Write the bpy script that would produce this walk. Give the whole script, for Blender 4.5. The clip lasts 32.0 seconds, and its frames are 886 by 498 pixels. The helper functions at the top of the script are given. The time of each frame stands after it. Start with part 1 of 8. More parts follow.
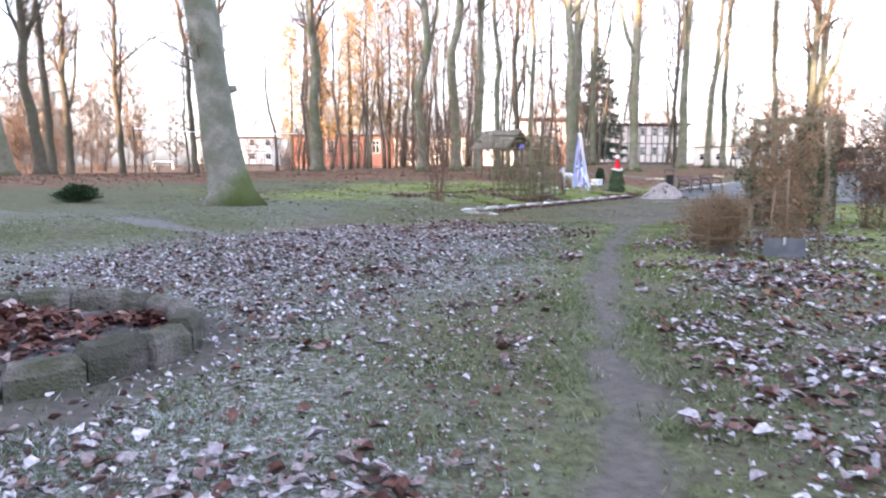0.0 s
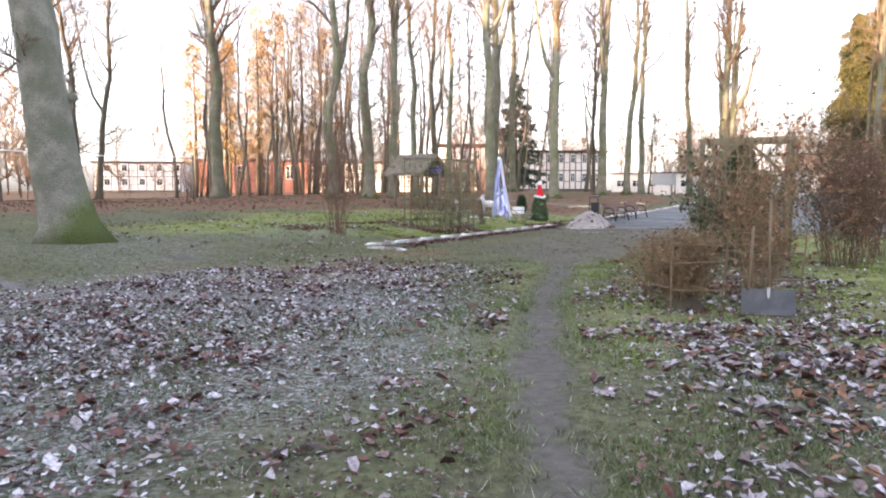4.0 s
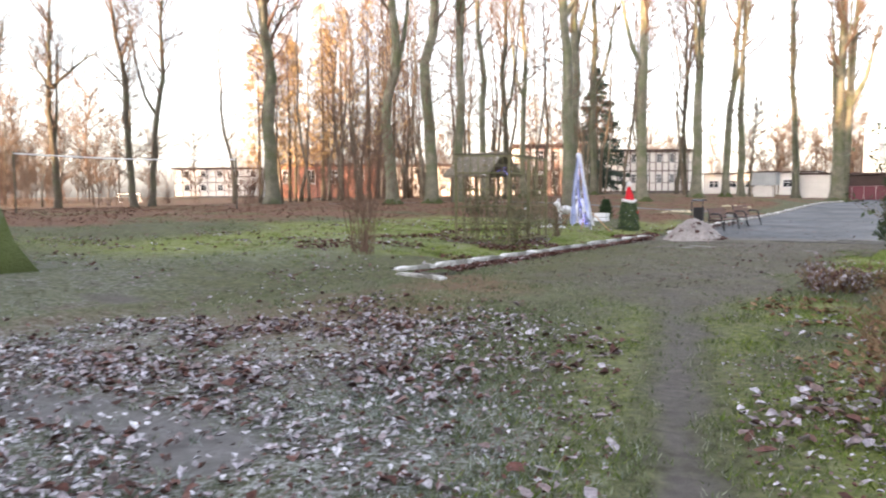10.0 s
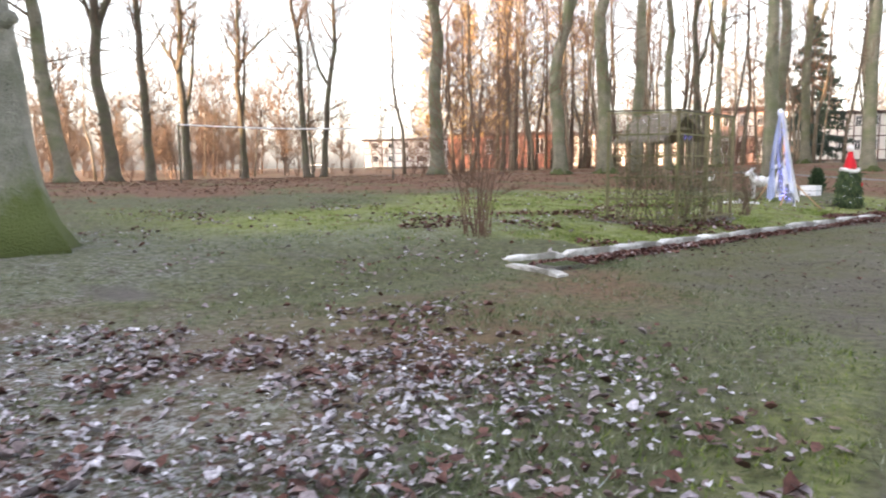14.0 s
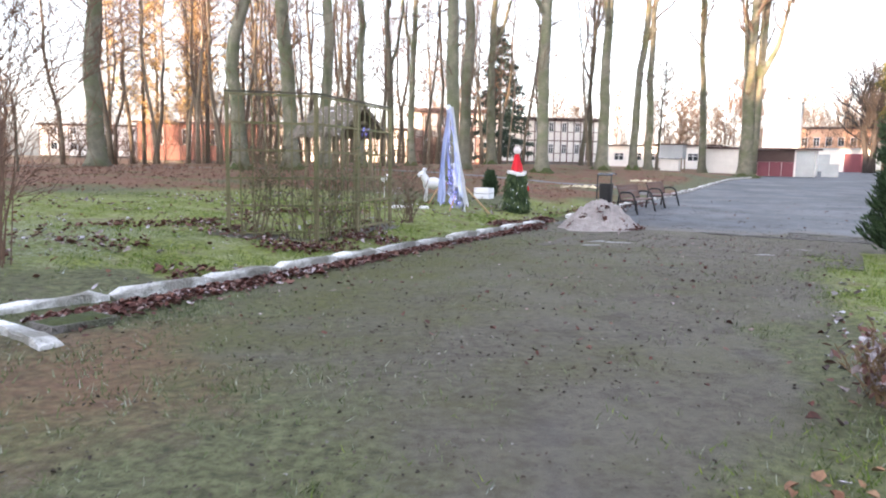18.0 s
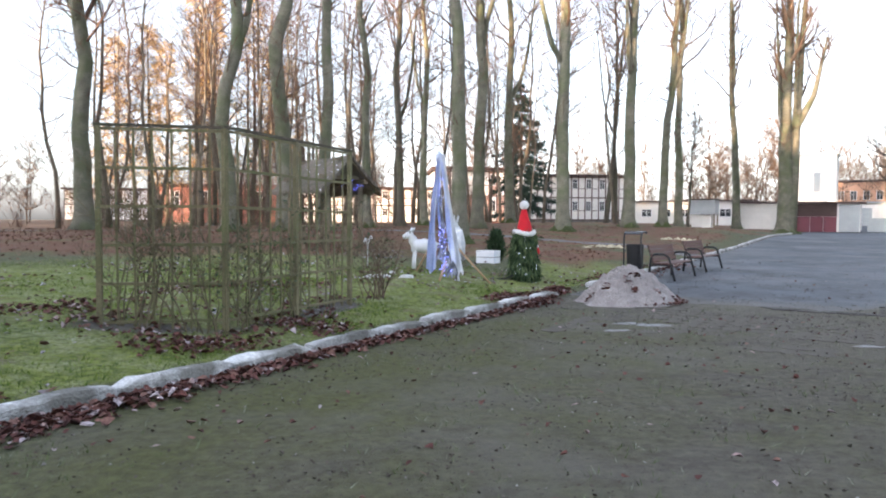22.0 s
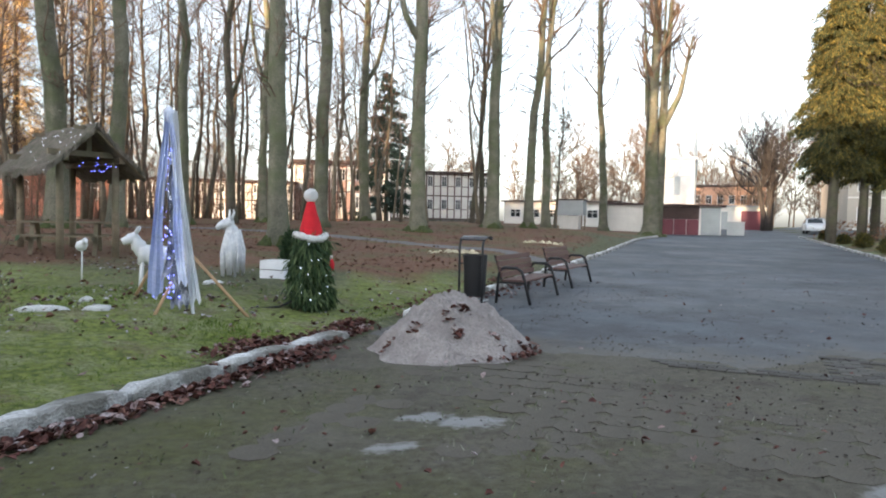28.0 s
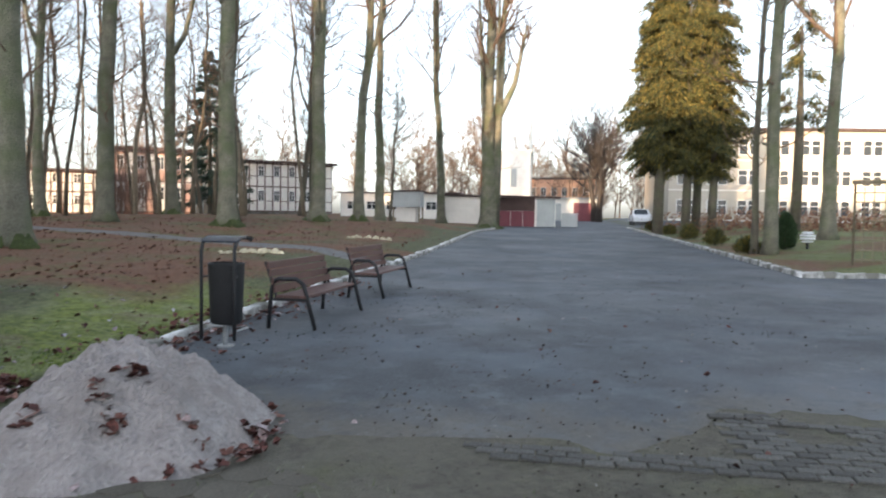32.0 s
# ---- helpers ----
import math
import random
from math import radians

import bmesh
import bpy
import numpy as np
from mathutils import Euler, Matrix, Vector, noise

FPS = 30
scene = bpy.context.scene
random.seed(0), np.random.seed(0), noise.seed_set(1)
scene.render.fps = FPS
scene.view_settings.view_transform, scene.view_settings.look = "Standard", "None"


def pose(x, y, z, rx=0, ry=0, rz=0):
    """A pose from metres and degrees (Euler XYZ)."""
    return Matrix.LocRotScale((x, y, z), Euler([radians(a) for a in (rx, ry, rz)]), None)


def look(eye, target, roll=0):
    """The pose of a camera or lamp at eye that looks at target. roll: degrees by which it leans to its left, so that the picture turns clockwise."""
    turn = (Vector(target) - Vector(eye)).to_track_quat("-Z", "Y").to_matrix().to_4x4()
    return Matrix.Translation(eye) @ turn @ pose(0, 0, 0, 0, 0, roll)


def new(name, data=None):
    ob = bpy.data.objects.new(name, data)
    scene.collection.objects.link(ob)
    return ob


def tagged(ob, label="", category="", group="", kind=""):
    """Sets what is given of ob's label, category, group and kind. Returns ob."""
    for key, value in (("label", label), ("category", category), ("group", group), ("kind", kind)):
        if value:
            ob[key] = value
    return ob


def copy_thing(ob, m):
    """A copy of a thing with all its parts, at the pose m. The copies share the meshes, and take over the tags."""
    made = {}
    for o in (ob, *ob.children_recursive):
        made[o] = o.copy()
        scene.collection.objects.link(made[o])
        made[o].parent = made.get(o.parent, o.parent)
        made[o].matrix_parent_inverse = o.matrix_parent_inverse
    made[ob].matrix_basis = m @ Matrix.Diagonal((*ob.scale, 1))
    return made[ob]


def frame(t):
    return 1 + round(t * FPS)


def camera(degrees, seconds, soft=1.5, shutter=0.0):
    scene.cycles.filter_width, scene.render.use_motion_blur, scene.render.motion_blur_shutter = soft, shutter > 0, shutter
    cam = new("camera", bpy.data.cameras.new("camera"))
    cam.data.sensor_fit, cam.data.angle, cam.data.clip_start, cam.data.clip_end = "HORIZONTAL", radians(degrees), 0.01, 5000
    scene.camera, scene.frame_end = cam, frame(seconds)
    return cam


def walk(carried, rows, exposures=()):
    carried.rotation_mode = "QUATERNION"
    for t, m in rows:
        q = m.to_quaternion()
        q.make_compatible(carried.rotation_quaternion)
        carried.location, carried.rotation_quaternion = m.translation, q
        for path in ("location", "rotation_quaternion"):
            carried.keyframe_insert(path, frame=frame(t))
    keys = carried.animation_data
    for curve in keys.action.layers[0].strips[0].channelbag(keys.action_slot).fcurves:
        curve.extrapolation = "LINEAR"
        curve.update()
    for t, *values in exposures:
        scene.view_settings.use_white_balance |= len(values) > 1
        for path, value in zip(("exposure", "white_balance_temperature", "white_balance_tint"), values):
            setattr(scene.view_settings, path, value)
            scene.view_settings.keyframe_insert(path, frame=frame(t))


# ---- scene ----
cam = camera(64.6, 32.0, soft=1.95, shutter=0.3)
METRES, EYE, TILT, LEAN, TURN = 28.8, 1.5, 0.0, 0.0, 0.0
ROWS = [
    (0.0, 0.0, 0.0, 0.0, 0.0, -6.84, -0.03),
    (0.5, 0.0015, 0.0141, 0.0015, 3.73, -5.65, 0.32),
    (1.0, 0.0043, 0.0305, -0.0003, 4.22, -6.53, 0.31),
    (1.5, 0.0049, 0.0445, 0.0006, -0.6, -5.05, 0.03),
    (2.0, 0.0077, 0.0583, 0.0009, -2.64, -5.8, 0.4),
    (2.5, 0.012, 0.0714, 0.001, -2.06, -6.13, -0.01),
    (3.0, 0.0142, 0.0876, 0.0021, -4.4, -4.91, -0.54),
    (3.5, 0.0174, 0.0997, 0.001, -6.47, -4.58, -0.07),
    (5.5, 0.0291, 0.1563, 0.0006, -1.2, -5.42, -0.08),
    (6.0, 0.033, 0.1708, 0.0001, 2.94, -5.46, -0.05),
    (6.5, 0.0371, 0.1871, 0.0012, -2.69, -5.57, -0.35),
    (7.0, 0.0406, 0.2007, -0.0002, -7.63, -5.01, -0.76),
    (7.5, 0.0439, 0.2151, 0.0007, -2.34, -4.74, -0.69),
    (8.0, 0.046, 0.2318, -0.0008, 2.4, -6.27, -0.69),
    (8.5, 0.0467, 0.2456, 0.0003, 1.08, -5.6, -0.5),
    (9.0, 0.0492, 0.2623, 0.0016, 0.33, -5.61, -0.34),
    (9.5, 0.0526, 0.2765, -0.0004, 2.64, -4.98, -0.15),
    (10.0, 0.0555, 0.292, 0.0019, -0.03, -4.41, 0.42),
    (10.5, 0.0606, 0.306, -0.0, -5.74, -5.22, -0.21),
    (11.0, 0.0652, 0.3195, 0.0008, -4.02, -4.81, -0.77),
    (11.5, 0.069, 0.3363, 0.0002, -1.96, -5.74, -0.82),
    (12.0, 0.0714, 0.3502, 0.0002, -3.05, -5.28, -0.81),
    (12.5, 0.076, 0.3638, 0.0015, 6.72, -6.5, 0.46),
    (13.0, 0.078, 0.377, -0.0003, 18.52, -8.28, 0.77),
    (13.5, 0.0816, 0.3926, 0.0016, 21.66, -6.56, 0.93),
    (14.0, 0.0874, 0.4076, -0.0001, 15.19, -6.67, 0.62),
    (14.5, 0.0954, 0.4218, 0.0004, 12.5, -6.57, 0.06),
    (15.0, 0.1015, 0.4393, 0.0014, 2.13, -6.45, -1.48),
    (15.5, 0.1065, 0.4536, -0.0005, -4.89, -6.66, -1.6),
    (17.5, 0.133, 0.5174, 0.0029, -9.52, -7.47, -1.06),
    (18.0, 0.1392, 0.5342, 0.0013, -7.29, -7.03, -0.98),
    (18.5, 0.1444, 0.5494, 0.0035, -7.97, -5.46, -0.12),
    (19.0, 0.1516, 0.5644, 0.0032, -8.44, -3.18, -0.47),
    (19.5, 0.1564, 0.5794, 0.0021, -4.73, -2.42, -1.13),
    (20.0, 0.1603, 0.5966, 0.0039, -3.99, -1.49, -0.88),
    (20.5, 0.1674, 0.6102, 0.0032, -4.15, -2.22, -0.33),
    (21.0, 0.1727, 0.6235, 0.003, -1.07, -2.81, -1.08),
    (21.5, 0.1778, 0.6392, 0.0029, -2.21, -1.56, -0.86),
    (22.0, 0.1827, 0.6538, 0.0008, -5.13, -2.23, -0.27),
    (22.5, 0.1899, 0.668, 0.0015, -3.47, -2.32, -0.3),
    (23.0, 0.1972, 0.6829, 0.0015, -4.58, -3.65, -0.65),
    (23.5, 0.2045, 0.6955, 0.002, -9.0, -2.9, -0.5),
    (24.0, 0.2137, 0.7113, 0.0021, -12.86, -4.29, -0.32),
    (24.5, 0.2194, 0.7249, 0.001, -11.24, -5.06, -1.13),
    (25.0, 0.2255, 0.7417, 0.0026, -11.79, -3.01, -0.68),
    (25.5, 0.2338, 0.7556, 0.0016, -12.94, -2.98, -0.21),
    (27.5, 0.2599, 0.8085, 0.0038, -16.04, -1.58, -0.96),
    (28.0, 0.2665, 0.8246, 0.0019, -15.1, -2.27, -1.11),
    (28.5, 0.2715, 0.838, 0.0021, -17.85, -1.91, -0.68),
    (29.0, 0.2809, 0.8505, 0.0033, -18.49, -3.14, 0.22),
    (29.5, 0.2899, 0.8616, 0.0019, -16.96, -3.92, -0.4),
    (30.0, 0.299, 0.876, 0.0027, -19.09, -3.15, -0.45),
    (30.5, 0.3089, 0.8887, 0.0013, -23.04, -4.18, -0.11),
    (31.0, 0.3194, 0.9001, 0.0027, -23.05, -3.98, -0.42),
    (31.5, 0.3293, 0.9137, 0.0026, -23.9, -4.51, -0.8),
    (32.0, 0.3367, 0.9247, 0.0027, -27.71, -2.68, -0.84),
]
walk(cam, [(t, pose(0, 0, EYE, TILT, LEAN, TURN) @ pose(METRES * x, METRES * y, METRES * z, 90 + pitch, roll, yaw)) for t, x, y, z, yaw, pitch, roll in ROWS],
     exposures=[(0.0, 3.15, 5700, 21), (3.0, 3.0, 6000, 20), (6.0, 2.85, 6200, 18), (12.0, 2.85, 6400, 17), (15.0, 2.97, 6400, 17), (18.0, 3.02, 5950, 18), (20.0, 2.62, 5700, 15), (22.0, 2.5, 5720, 14), (24.5, 2.62, 5850, 11), (27.5, 2.27, 5900, 9), (32.0, 2.12, 5800, 9)])

# ---- world and sun ----
SUN_FROM = Vector((-0.75, -0.66, 0.0)).normalized()
SUN_ELEV = radians(6.5)
world = bpy.data.worlds.new("sky")
scene.world = world
world.use_nodes = True
wn = world.node_tree.nodes
sky = wn.new("ShaderNodeTexSky")
sky.sky_type = "NISHITA"
sky.sun_disc = False
sky.sun_elevation = SUN_ELEV
sky.sun_rotation = math.atan2(SUN_FROM.x, SUN_FROM.y)
sky.air_density, sky.dust_density, sky.ozone_density = 1.0, 2.0, 1.0
wn["Background"].inputs["Strength"].default_value = 0.15
haze = wn.new("ShaderNodeHueSaturation")
haze.inputs["Saturation"].default_value = 0.35
world.node_tree.links.new(sky.outputs[0], haze.inputs["Color"])
world.node_tree.links.new(haze.outputs[0], wn["Background"].inputs["Color"])
sun_data = bpy.data.lights.new("sun", "SUN")
sun_data.energy, sun_data.angle, sun_data.color = 3.4, radians(0.6), (1.0, 0.66, 0.36)
sun = new("sun", sun_data)
sun_way = SUN_FROM * math.cos(SUN_ELEV) + Vector((0, 0, math.sin(SUN_ELEV)))
sun.matrix_world = look(sun_way * 100, (0, 0, 0))

# ---- materials ----
MATS = {}


def mat(name, base, rough=0.8, metal=0.0, var=0.25, scale=6.0, fine=60.0, bump=0.3, dist=0.01, tint=None, tint_amount=0.5, per=None, per_amount=0.35, alpha_ramp=None):
    """A procedural surface: two scales of noise on the colour, a stain tint, and a bump."""
    m = bpy.data.materials.new(name)
    m.use_nodes = True
    nt = m.node_tree
    n, l = nt.nodes, nt.links
    p = n["Principled BSDF"]
    p.inputs["Roughness"].default_value = rough
    p.inputs["Metallic"].default_value = metal
    co = n.new("ShaderNodeTexCoord")
    a = n.new("ShaderNodeTexNoise")
    a.inputs["Scale"].default_value, a.inputs["Detail"].default_value = scale, 6
    b = n.new("ShaderNodeTexNoise")
    b.inputs["Scale"].default_value, b.inputs["Detail"].default_value = fine, 3
    l.new(co.outputs["Object"], a.inputs["Vector"])
    l.new(co.outputs["Object"], b.inputs["Vector"])
    lo = n.new("ShaderNodeMix")
    lo.data_type = "RGBA"
    lo.inputs["A"].default_value = (*[c * (1 - var) for c in base], 1)
    lo.inputs["B"].default_value = (*[min(1, c * (1 + var)) for c in base], 1)
    add = n.new("ShaderNodeMath")
    add.operation = "ADD"
    l.new(a.outputs["Fac"], add.inputs[0])
    l.new(b.outputs["Fac"], add.inputs[1])
    sub = n.new("ShaderNodeMapRange")
    sub.inputs["From Min"].default_value, sub.inputs["From Max"].default_value = 0.65, 1.35
    l.new(add.outputs[0], sub.inputs["Value"])
    l.new(sub.outputs[0], lo.inputs["Factor"])
    out = lo.outputs["Result"]
    if tint:
        c = n.new("ShaderNodeTexNoise")
        c.inputs["Scale"].default_value, c.inputs["Detail"].default_value = scale * 0.45, 5
        l.new(co.outputs["Object"], c.inputs["Vector"])
        r = n.new("ShaderNodeMapRange")
        r.inputs["From Min"].default_value, r.inputs["From Max"].default_value = 0.45, 0.62
        r.inputs["To Max"].default_value = tint_amount
        l.new(c.outputs["Fac"], r.inputs["Value"])
        mx = n.new("ShaderNodeMix")
        mx.data_type = "RGBA"
        mx.inputs["B"].default_value = (*tint, 1)
        l.new(out, mx.inputs["A"])
        l.new(r.outputs[0], mx.inputs["Factor"])
        out = mx.outputs["Result"]
    if per:
        if per == "island":
            g = n.new("ShaderNodeNewGeometry").outputs["Random Per Island"]
        else:
            g = n.new("ShaderNodeObjectInfo").outputs["Random"]
        hs = n.new("ShaderNodeHueSaturation")
        rv = n.new("ShaderNodeMapRange")
        rv.inputs["To Min"].default_value, rv.inputs["To Max"].default_value = 1 - per_amount, 1 + per_amount
        l.new(g, rv.inputs["Value"])
        l.new(rv.outputs[0], hs.inputs["Value"])
        l.new(out, hs.inputs["Color"])
        out = hs.outputs["Color"]
    l.new(out, p.inputs["Base Color"])
    if bump:
        bp = n.new("ShaderNodeBump")
        bp.inputs["Strength"].default_value, bp.inputs["Distance"].default_value = bump, dist
        l.new(add.outputs[0], bp.inputs["Height"])
        l.new(bp.outputs["Normal"], p.inputs["Normal"])
    MATS[name] = m
    return m


def ramp_mat(name, stops, rough=0.8, noise_scale=30, mottle=(0.7, 1.3)):
    """Colour picked at random for each loose island, from a list of (position, colour)."""
    m = bpy.data.materials.new(name)
    m.use_nodes = True
    n, l = m.node_tree.nodes, m.node_tree.links
    p = n["Principled BSDF"]
    p.inputs["Roughness"].default_value = rough
    g = n.new("ShaderNodeNewGeometry")
    r = n.new("ShaderNodeValToRGB")
    e = r.color_ramp.elements
    e[0].position, e[0].color = stops[0][0], (*stops[0][1], 1)
    e[1].position, e[1].color = stops[-1][0], (*stops[-1][1], 1)
    for pos, col in stops[1:-1]:
        k = e.new(pos)
        k.color = (*col, 1)
    l.new(g.outputs["Random Per Island"], r.inputs["Fac"])
    co = n.new("ShaderNodeTexCoord")
    a = n.new("ShaderNodeTexNoise")
    a.inputs["Scale"].default_value = noise_scale
    l.new(co.outputs["Object"], a.inputs["Vector"])
    hs = n.new("ShaderNodeHueSaturation")
    mr = n.new("ShaderNodeMapRange")
    mr.inputs["From Min"].default_value, mr.inputs["From Max"].default_value = 0.3, 0.7
    mr.inputs["To Min"].default_value, mr.inputs["To Max"].default_value = mottle
    l.new(a.outputs["Fac"], mr.inputs["Value"])
    l.new(mr.outputs[0], hs.inputs["Value"])
    l.new(r.outputs["Color"], hs.inputs["Color"])
    l.new(hs.outputs["Color"], p.inputs["Base Color"])
    MATS[name] = m
    return m


BARK_BEECH = mat("bark_beech", (0.165, 0.158, 0.118), 0.9, var=0.5, scale=2.2, fine=24, bump=1.0, dist=0.06, tint=(0.105, 0.125, 0.058), tint_amount=0.75, per="object", per_amount=0.18)
BARK_DARK = mat("bark_dark", (0.095, 0.082, 0.062), 0.92, var=0.4, scale=3, fine=30, bump=0.6, dist=0.03, tint=(0.09, 0.11, 0.05), tint_amount=0.4)
BARK_THIN = mat("bark_thin", (0.15, 0.125, 0.09), 0.92, var=0.4, scale=2, fine=25, bump=0.5, dist=0.02, per="object", per_amount=0.35)
BARK_MOSSY = mat("bark_mossy", (0.23, 0.225, 0.19), 0.9, var=0.45, scale=3.0, fine=30, bump=1.0, dist=0.05, tint=(0.12, 0.135, 0.085), tint_amount=0.7)


def add_moss(m, top, colour):
    """Moss grown up the foot of a trunk on its damp side."""
    n, l = m.node_tree.nodes, m.node_tree.links
    p = n["Principled BSDF"]
    old = p.inputs["Base Color"].links[0].from_socket
    co = n.new("ShaderNodeTexCoord")
    sp = n.new("ShaderNodeSeparateXYZ")
    l.new(co.outputs["Object"], sp.inputs[0])
    nz = n.new("ShaderNodeTexNoise")
    nz.inputs["Scale"].default_value, nz.inputs["Detail"].default_value, nz.inputs["Roughness"].default_value = 4.5, 10, 0.7
    l.new(co.outputs["Object"], nz.inputs["Vector"])
    a = n.new("ShaderNodeMath")
    a.operation = "MULTIPLY_ADD"
    l.new(sp.outputs["X"], a.inputs[0])
    a.inputs[1].default_value = -1.6
    l.new(sp.outputs["Z"], a.inputs[2])
    b = n.new("ShaderNodeMath")
    b.operation = "MULTIPLY_ADD"
    l.new(nz.outputs["Fac"], b.inputs[0])
    b.inputs[1].default_value = 1.8
    l.new(a.outputs[0], b.inputs[2])
    r = n.new("ShaderNodeMapRange")
    r.inputs["From Min"].default_value, r.inputs["From Max"].default_value = top + 1.55, top + 0.62
    r.inputs["To Max"].default_value = 0.9
    l.new(b.outputs[0], r.inputs["Value"])
    mx = n.new("ShaderNodeMix")
    mx.data_type = "RGBA"
    mx.inputs["B"].default_value = (*colour, 1)
    l.new(r.outputs[0], mx.inputs["Factor"])
    l.new(old, mx.inputs["A"])
    l.new(mx.outputs["Result"], p.inputs["Base Color"])


add_moss(BARK_MOSSY, 0.38, (0.08, 0.108, 0.018))
TWIG_SHRUB = mat("twig_shrub", (0.14, 0.085, 0.058), 0.9, var=0.3, scale=3, fine=20, bump=0)
TWIG_TAN = mat("twig_tan", (0.21, 0.145, 0.08), 0.9, var=0.35, scale=3, fine=20, bump=0)
TWIG = mat("twig", (0.13, 0.09, 0.06), 0.9, var=0.3, scale=3, fine=20, bump=0)
# twig brown darkened: the round tree's shade is put into the colour
TWIG_SHADED = mat("twig_shaded", (0.036, 0.03, 0.027), 0.9, var=0.3, scale=3, fine=20, bump=0)
TWIG_OLIVE = mat("twig_olive", (0.125, 0.105, 0.06), 0.9, var=0.35, scale=3, fine=20, bump=0)
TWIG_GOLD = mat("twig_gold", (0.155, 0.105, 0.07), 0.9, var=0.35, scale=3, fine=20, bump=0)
TWIG_RED = mat("twig_reddish", (0.135, 0.082, 0.058), 0.9, var=0.3, scale=3, fine=20, bump=0)
DARK_SOIL = mat("dark_soil", (0.06, 0.046, 0.035), 1.0, var=0.5, scale=12, fine=70, bump=1.0, dist=0.03, tint=(0.07, 0.075, 0.025), tint_amount=0.5)
MOSS = mat("moss", (0.06, 0.076, 0.022), 1.0, var=0.5, scale=9, fine=90, bump=1.0, dist=0.03)
CONCRETE = mat("kerb_stone", (0.74, 0.74, 0.75), 0.9, var=0.4, scale=5, fine=40, bump=1.0, dist=0.03, tint=(0.13, 0.125, 0.10), tint_amount=0.85, per="object", per_amount=0.2)
STONE = mat("bed_stone", (0.14, 0.13, 0.12), 0.95, var=0.5, scale=5, fine=40, bump=1.0, dist=0.04, tint=(0.05, 0.056, 0.028), tint_amount=0.8, per="object", per_amount=0.3)
ASPHALT = mat("asphalt", (0.064, 0.070, 0.079), 0.6, var=0.5, scale=1.3, fine=46, bump=0.5, dist=0.008, tint=(0.085, 0.092, 0.102), tint_amount=0.6)


def add_dirt(m):
    """Earth and moss trodden over the ragged rim of the asphalt."""
    n, l = m.node_tree.nodes, m.node_tree.links
    p = n["Principled BSDF"]
    old = p.inputs["Base Color"].links[0].from_socket
    at = n.new("ShaderNodeAttribute")
    at.attribute_name = "dirt"
    co = n.new("ShaderNodeTexCoord")
    nz = n.new("ShaderNodeTexNoise")
    nz.inputs["Scale"].default_value, nz.inputs["Detail"].default_value = 2.2, 9
    l.new(co.outputs["Object"], nz.inputs["Vector"])
    a = n.new("ShaderNodeMath")
    a.operation = "ADD"
    l.new(at.outputs["Fac"], a.inputs[0])
    l.new(nz.outputs["Fac"], a.inputs[1])
    r = n.new("ShaderNodeMapRange")
    r.inputs["From Min"].default_value, r.inputs["From Max"].default_value, r.inputs["To Max"].default_value = 0.72, 1.15, 0.9
    l.new(a.outputs[0], r.inputs["Value"])
    nf = n.new("ShaderNodeTexNoise")
    nf.inputs["Scale"].default_value, nf.inputs["Detail"].default_value = 14, 6
    l.new(co.outputs["Object"], nf.inputs["Vector"])
    dm = n.new("ShaderNodeMix")
    dm.data_type = "RGBA"
    dm.inputs["A"].default_value, dm.inputs["B"].default_value = (0.075, 0.068, 0.055, 1), (0.14, 0.125, 0.105, 1)
    l.new(nf.outputs["Fac"], dm.inputs["Factor"])
    mx = n.new("ShaderNodeMix")
    mx.data_type = "RGBA"
    l.new(r.outputs[0], mx.inputs["Factor"])
    l.new(old, mx.inputs["A"])
    l.new(dm.outputs["Result"], mx.inputs["B"])
    # grit: pale chips and dark pits
    gr = n.new("ShaderNodeTexNoise")
    gr.inputs["Scale"].default_value, gr.inputs["Detail"].default_value, gr.inputs["Roughness"].default_value = 30, 5, 0.75
    l.new(co.outputs["Object"], gr.inputs["Vector"])
    last = mx.outputs["Result"]
    for lo, hi, amount, colour in ((0.58, 0.66, 0.45, (0.175, 0.185, 0.20, 1)), (0.42, 0.35, 0.6, (0.03, 0.03, 0.031, 1))):
        r2 = n.new("ShaderNodeMapRange")
        r2.inputs["From Min"].default_value, r2.inputs["From Max"].default_value, r2.inputs["To Max"].default_value = lo, hi, amount
        l.new(gr.outputs["Fac"], r2.inputs["Value"])
        m2 = n.new("ShaderNodeMix")
        m2.data_type = "RGBA"
        m2.inputs["B"].default_value = colour
        l.new(r2.outputs[0], m2.inputs["Factor"])
        l.new(last, m2.inputs["A"])
        last = m2.outputs["Result"]
    l.new(last, p.inputs["Base Color"])
    l.new(gr.outputs["Fac"], n["Bump"].inputs["Height"])
    # damp sheen in patches
    big = n.new("ShaderNodeTexNoise")
    big.inputs["Scale"].default_value, big.inputs["Detail"].default_value = 0.35, 5
    l.new(co.outputs["Object"], big.inputs["Vector"])
    rr = n.new("ShaderNodeMapRange")
    rr.inputs["From Min"].default_value, rr.inputs["From Max"].default_value = 0.4, 0.62
    rr.inputs["To Min"].default_value, rr.inputs["To Max"].default_value = 0.78, 0.6
    l.new(big.outputs["Fac"], rr.inputs["Value"])
    l.new(rr.outputs[0], p.inputs["Roughness"])


